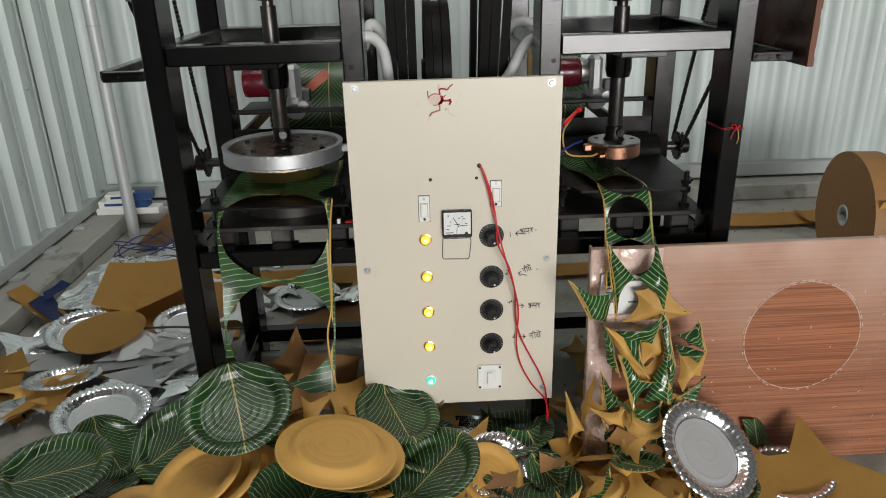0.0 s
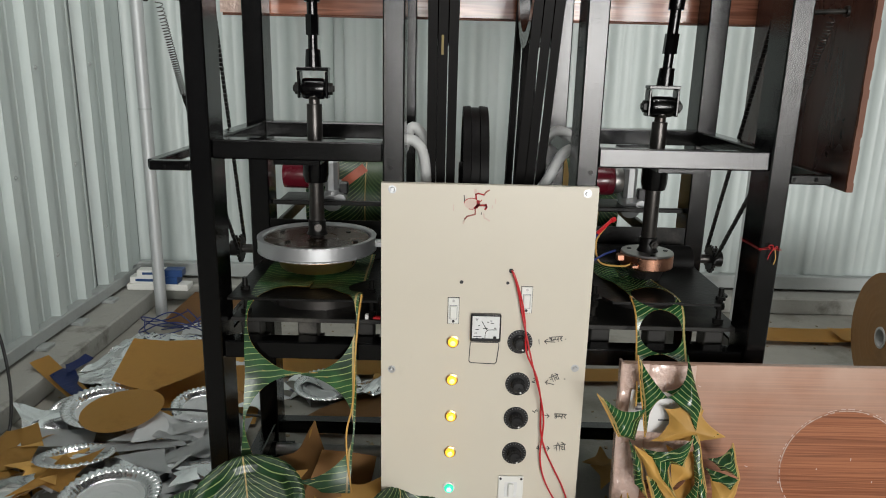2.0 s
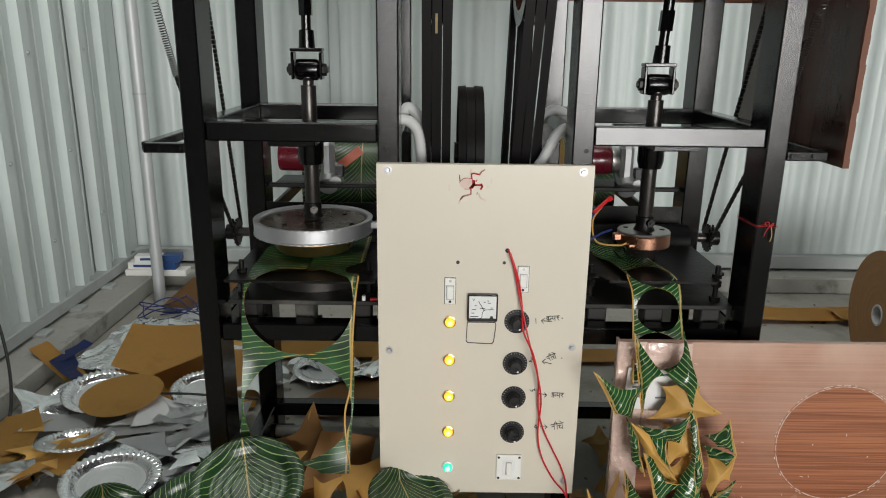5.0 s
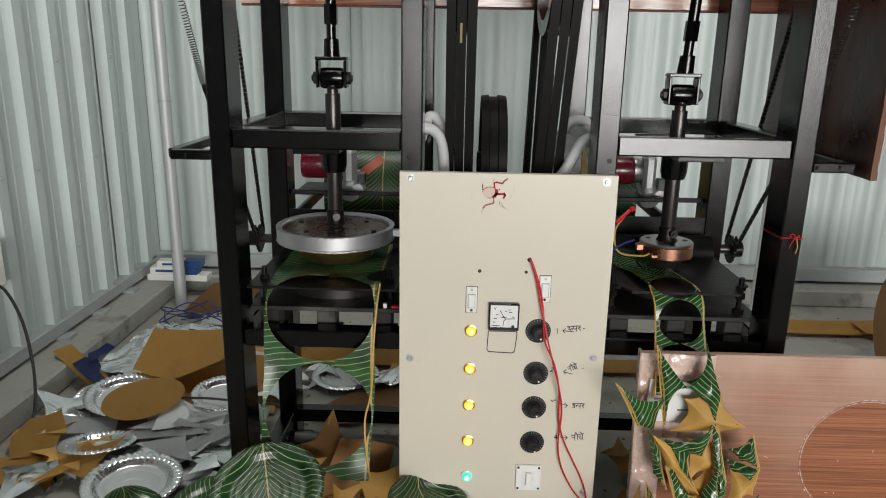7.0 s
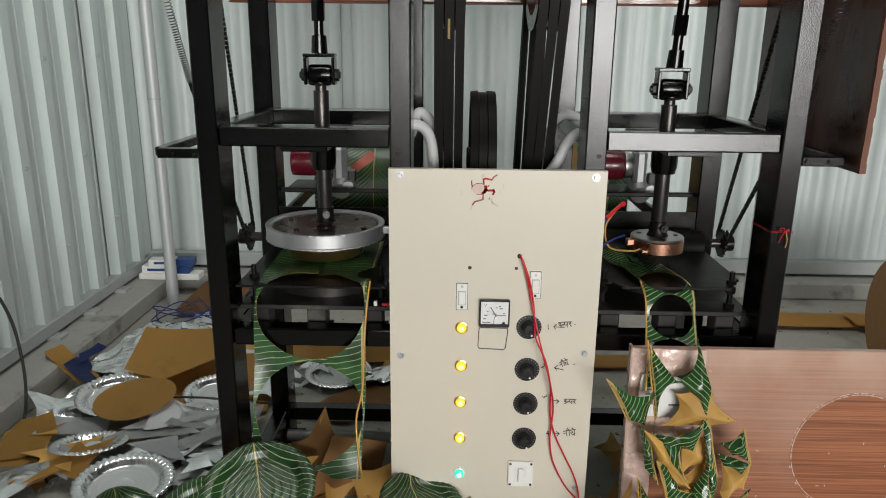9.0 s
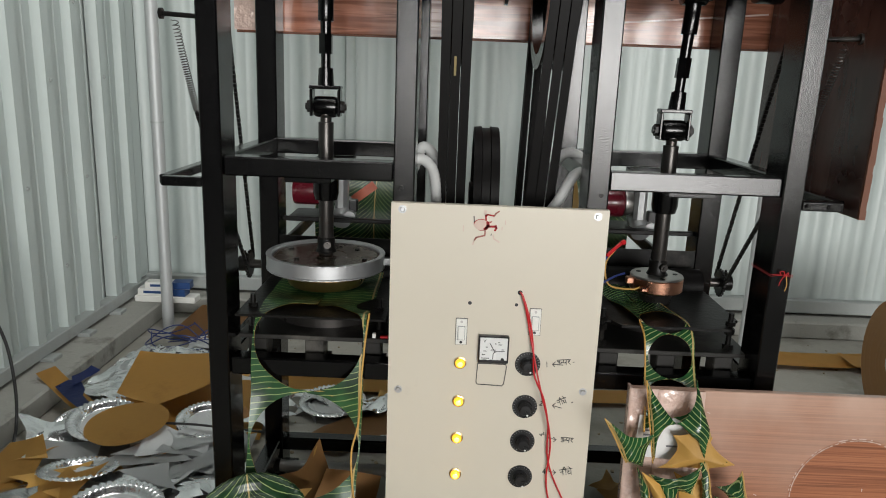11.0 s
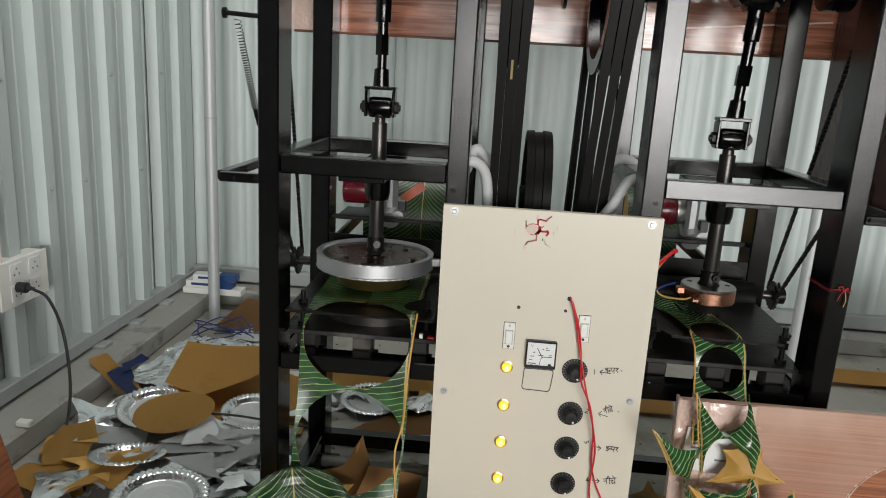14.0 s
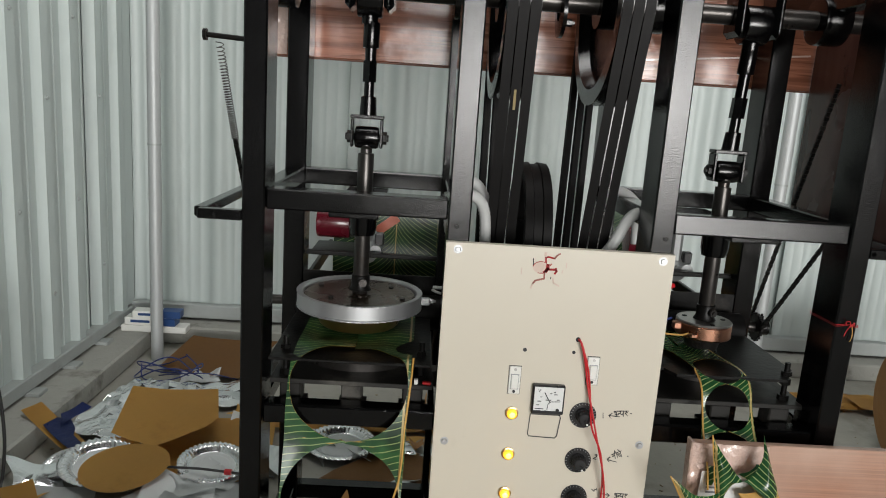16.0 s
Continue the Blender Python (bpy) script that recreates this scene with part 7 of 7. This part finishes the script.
flat_piece("blue_tape", "crumpled blue plastic tape on a cardboard strip", "tape", [(-0.05, -0.03), (0.12, -0.036), (0.15, 0.0), (0.06, 0.012), (0.03, 0.034), (-0.03, 0.05), (-0.06, 0.02)], pose(-1.390, 0.822, 0.087, 6, 9, -37), material("blue_plastic_tape", (0.02, 0.035, 0.13), 0.3, vary=0.3, scale=30, bump=0.6, bump_scale=40), 0.9)
flat_piece("blue_tape", "loose twist of blue plastic tape", "tape", [(-0.05, -0.02), (0.0, -0.012), (0.05, -0.025), (0.04, 0.015), (-0.03, 0.025)], pose(-1.375, 0.885, 0.112, 25, -20, 50), bpy.data.materials["blue_plastic_tape"], 6.0)
put_scrap(0, 1, 0.70, -0.085, 0.09, 60, 10, 20, 0.7, "in the heap")

# crumpled foil sheet
def crumple(name, label, cx, cy, sx, sy, turn, h, seed, mat):
    bm = bmesh.new()
    n = 20
    off = Vector((seed * 3.1, seed * 1.7, 0))
    g = []
    for i in range(n + 1):
        row = []
        for j in range(n + 1):
            u, v = i / n - 0.5, j / n - 0.5
            p = Vector((u * sx, v * sy, 0))
            edge = 1 - 0.5 * max(abs(u), abs(v))
            z = h * edge * (0.5 + 0.5 * noise.noise(p * 6 + off)) + 0.030 * abs(noise.noise(p * 11 + off)) + 0.010 * abs(noise.noise(p * 26 + off))
            row.append(bm.verts.new((p.x + 0.012 * noise.noise(p * 18 + off), p.y + 0.012 * noise.noise(p * 16 - off), z)))
        g.append(row)
    for i in range(n):
        for j in range(n):
            bm.faces.new((g[i][j], g[i + 1][j], g[i + 1][j + 1], g[i][j + 1]))
    two_faced(bm, 0.0008)
    me = bpy.data.meshes.new(name)
    bm.to_mesh(me)
    bm.free()
    me.materials.append(mat)
    me.materials.append(mat)
    ob = new(name, me)
    ob.matrix_basis = pose(cx, cy, 0.004, 0, 0, turn)
    return tagged(ob, label, "foil")


crumple("crumpled_foil", "crumpled sheet of bright silver foil against the kerb", -1.28, 1.10, 0.26, 0.46, -14, 0.07, 2, M["foil_bright"])
crumple("crumpled_foil", "crumpled sheet of silver foil under the cardboard", -1.13, 1.26, 0.46, 0.22, 14, 0.06, 4, M["foil_bright"])
crumple("crumpled_foil", "small crumpled piece of silver foil behind the press", -0.34, 0.90, 0.16, 0.14, 20, 0.07, 6, M["foil_bright"])
crumple("crumpled_film", "crumpled clear film on the floor by the blue cord", -1.14, 1.47, 0.16, 0.12, 12, 0.05, 7, M["paper"])

# cords and rods on the floor
bc = thing("cord_bundle", "bundle of thin blue cord on the floor", "cord", (-1.33, 1.46, 0))
for k in range(3):
    a = rnd.uniform(0, 6)
    c = Vector((-1.33 + rnd.uniform(-0.05, 0.1), 1.47 + rnd.uniform(-0.04, 0.04), 0.05))
    loop = [c + Vector(((0.11 + 0.04 * rnd.random()) * math.cos(a + t * 0.7), (0.05 + 0.03 * rnd.random()) * math.sin(a + t * 0.7), 0.03 * math.sin(t * 1.3 + k) + rnd.uniform(-0.01, 0.02))) for t in range(10)]
    part("loop", tube(B(), loop, 0.0028, 6), M["blue"], bc)
part("tail", tube(B(), [(-1.30, 1.44, 0.03), (-1.2, 1.42, 0.05), (-1.1, 1.46, 0.04), (-0.98, 1.44, 0.03)], 0.0026, 6), M["blue"], bc)
rodt = thing("steel_rod", "polished steel pipe lying under the press", "rod", (-0.4, 0.44, 0.02))
part("rod", cyl(B(), (-0.57, 0.44, 0.062), (-0.20, 0.435, 0.062), 0.017, n=20), M["chrome"], rodt)
part("rod_end", cyl(B(), (-0.585, 0.44, 0.062), (-0.5705, 0.44, 0.062), 0.021, n=20), M["black_flat"], rodt)
for x in (-0.54, -0.24):
    part("rod_rest", box(B(), x - 0.01, x + 0.01, 0.42, 0.46, 0, 0.0455), M["black_flat"], rodt)
lead = thing("black_lead", "black lead with a red clip lying across the litter", "cable", (-0.8, 0.62, 0.06))
part("lead", tube(B(), [(-0.98, 0.62, 0.085), (-0.88, 0.61, 0.09), (-0.78, 0.605, 0.085), (-0.66, 0.60, 0.08)], 0.004, 8), M["black_cable"], lead)
part("clip", cyl(B(), (-0.805, 0.606, 0.086), (-0.785, 0.605, 0.086), 0.009, n=12), M["red_wire"], lead)
nut = thing("white_plug_top", "small broken white plastic piece on the floor", "plastic piece", (-1.43, 0.35, 0))
part("piece", box(B(), -1.45, -1.405, 0.335, 0.36, 0.0855, 0.105, 0.004, Matrix.Translation((-0.06, 0.09, 0))), M["white"], nut)

# wiring at the narrow die, red thread on the post, leads of the wide die
part("die_wire", tube(B(), [(0.222, 0.17, 0.80), (0.25, 0.20, 0.765), (0.285, 0.235, 0.79), (0.30, 0.25, 0.80)], 0.0028, 8), M["blue"], press, "thin blue wire")
part("die_wire", tube(B(), [(0.305, 0.255, 0.80), (0.28, 0.25, 0.76), (0.29, 0.24, 0.71), (0.34, 0.225, 0.705), (0.36, 0.22, 0.712)], 0.0022, 8), M["kraft"], press, "thin tan wire")
part("die_wire", tube(B(), [(0.222, 0.19, 0.72), (0.26, 0.22, 0.715), (0.30, 0.24, 0.73), (0.33, 0.26, 0.735)], 0.0026, 8), M["blue"], press)
part("wire_tape", cyl(cyl(B(), (0.275, 0.225, 0.785), (0.312, 0.25, 0.812), 0.005, 0.004, n=10), (0.312, 0.25, 0.812), (0.322, 0.255, 0.815), 0.006, n=10), M["red_wire"], press, "red insulation tape")
part("die_lead", tube(B(), [(-0.235, 0.27, 0.772), (-0.21, 0.255, 0.778), (-0.185, 0.24, 0.80), (-0.17, 0.22, 0.84)], 0.004, 8), M["conduit"], press, "pale heat-proof lead")
part("die_lead", tube(B(), [(-0.238, 0.262, 0.768), (-0.215, 0.245, 0.765), (-0.19, 0.22, 0.78), (-0.175, 0.2, 0.80)], 0.003, 8), M["conduit"], press)
part("limit_block", box(B(), -0.268, -0.260, 0.086, 0.096, 0.6045, 0.616, 0.001), M["white"], press)
part("red_tag", box(B(), -0.25, -0.232, 0.0855, 0.097, 0.6045, 0.611, 0.002), M["red_wire"], press, "small red plastic tag")
th = B()
for k in range(2):
    z = 0.806 + 0.003 * k
    tube(th, [(0.574, 0.0185, z), (0.597, 0.0165, z + 0.003), (0.6205, 0.018, z), (0.6215, 0.07, z), (0.6205, 0.1165, z), (0.574, 0.1165, z), (0.5725, 0.07, z), (0.574, 0.0185, z)], 0.0005, 6, 4)
part("red_thread", th, M["red_wire"], press, "red thread tied round the post")
knot = tube(B(), [(0.594, 0.014, 0.810), (0.590, 0.012, 0.817), (0.597, 0.010, 0.819), (0.600, 0.011, 0.811), (0.606, 0.010, 0.817), (0.608, 0.013, 0.812), (0.599, 0.012, 0.807), (0.594, 0.013, 0.797), (0.592, 0.014, 0.787)], 0.0009, 6)
part("thread_knot", knot, M["red_wire"], press)
part("thread_tail", tube(B(), [(0.604, 0.012, 0.808), (0.608, 0.013, 0.79), (0.606, 0.014, 0.776)], 0.001, 6), M["kraft"], press)

# grit and torn crumbs on the floor
rnd = random.Random(99)
grit = B()
for i in range(520):
    x, y = rnd.uniform(-1.45, 1.9), rnd.uniform(-0.4, 1.85)
    r = rnd.uniform(0.0015, 0.0065)
    m = pose(x, y, r * 0.4, rnd.uniform(-30, 30), rnd.uniform(-30, 30), rnd.uniform(0, 360))
    box(grit, -r, r, -r * rnd.uniform(0.3, 1), r * rnd.uniform(0.3, 1), -r * 0.25, r * 0.25, m=m)
tagged(part("floor_grit", grit, material("paper_crumbs", (0.24, 0.19, 0.12), 0.8, vary=0.6, scale=30)), "small paper crumbs and grit scattered on the floor", "grit", kind="stuff")
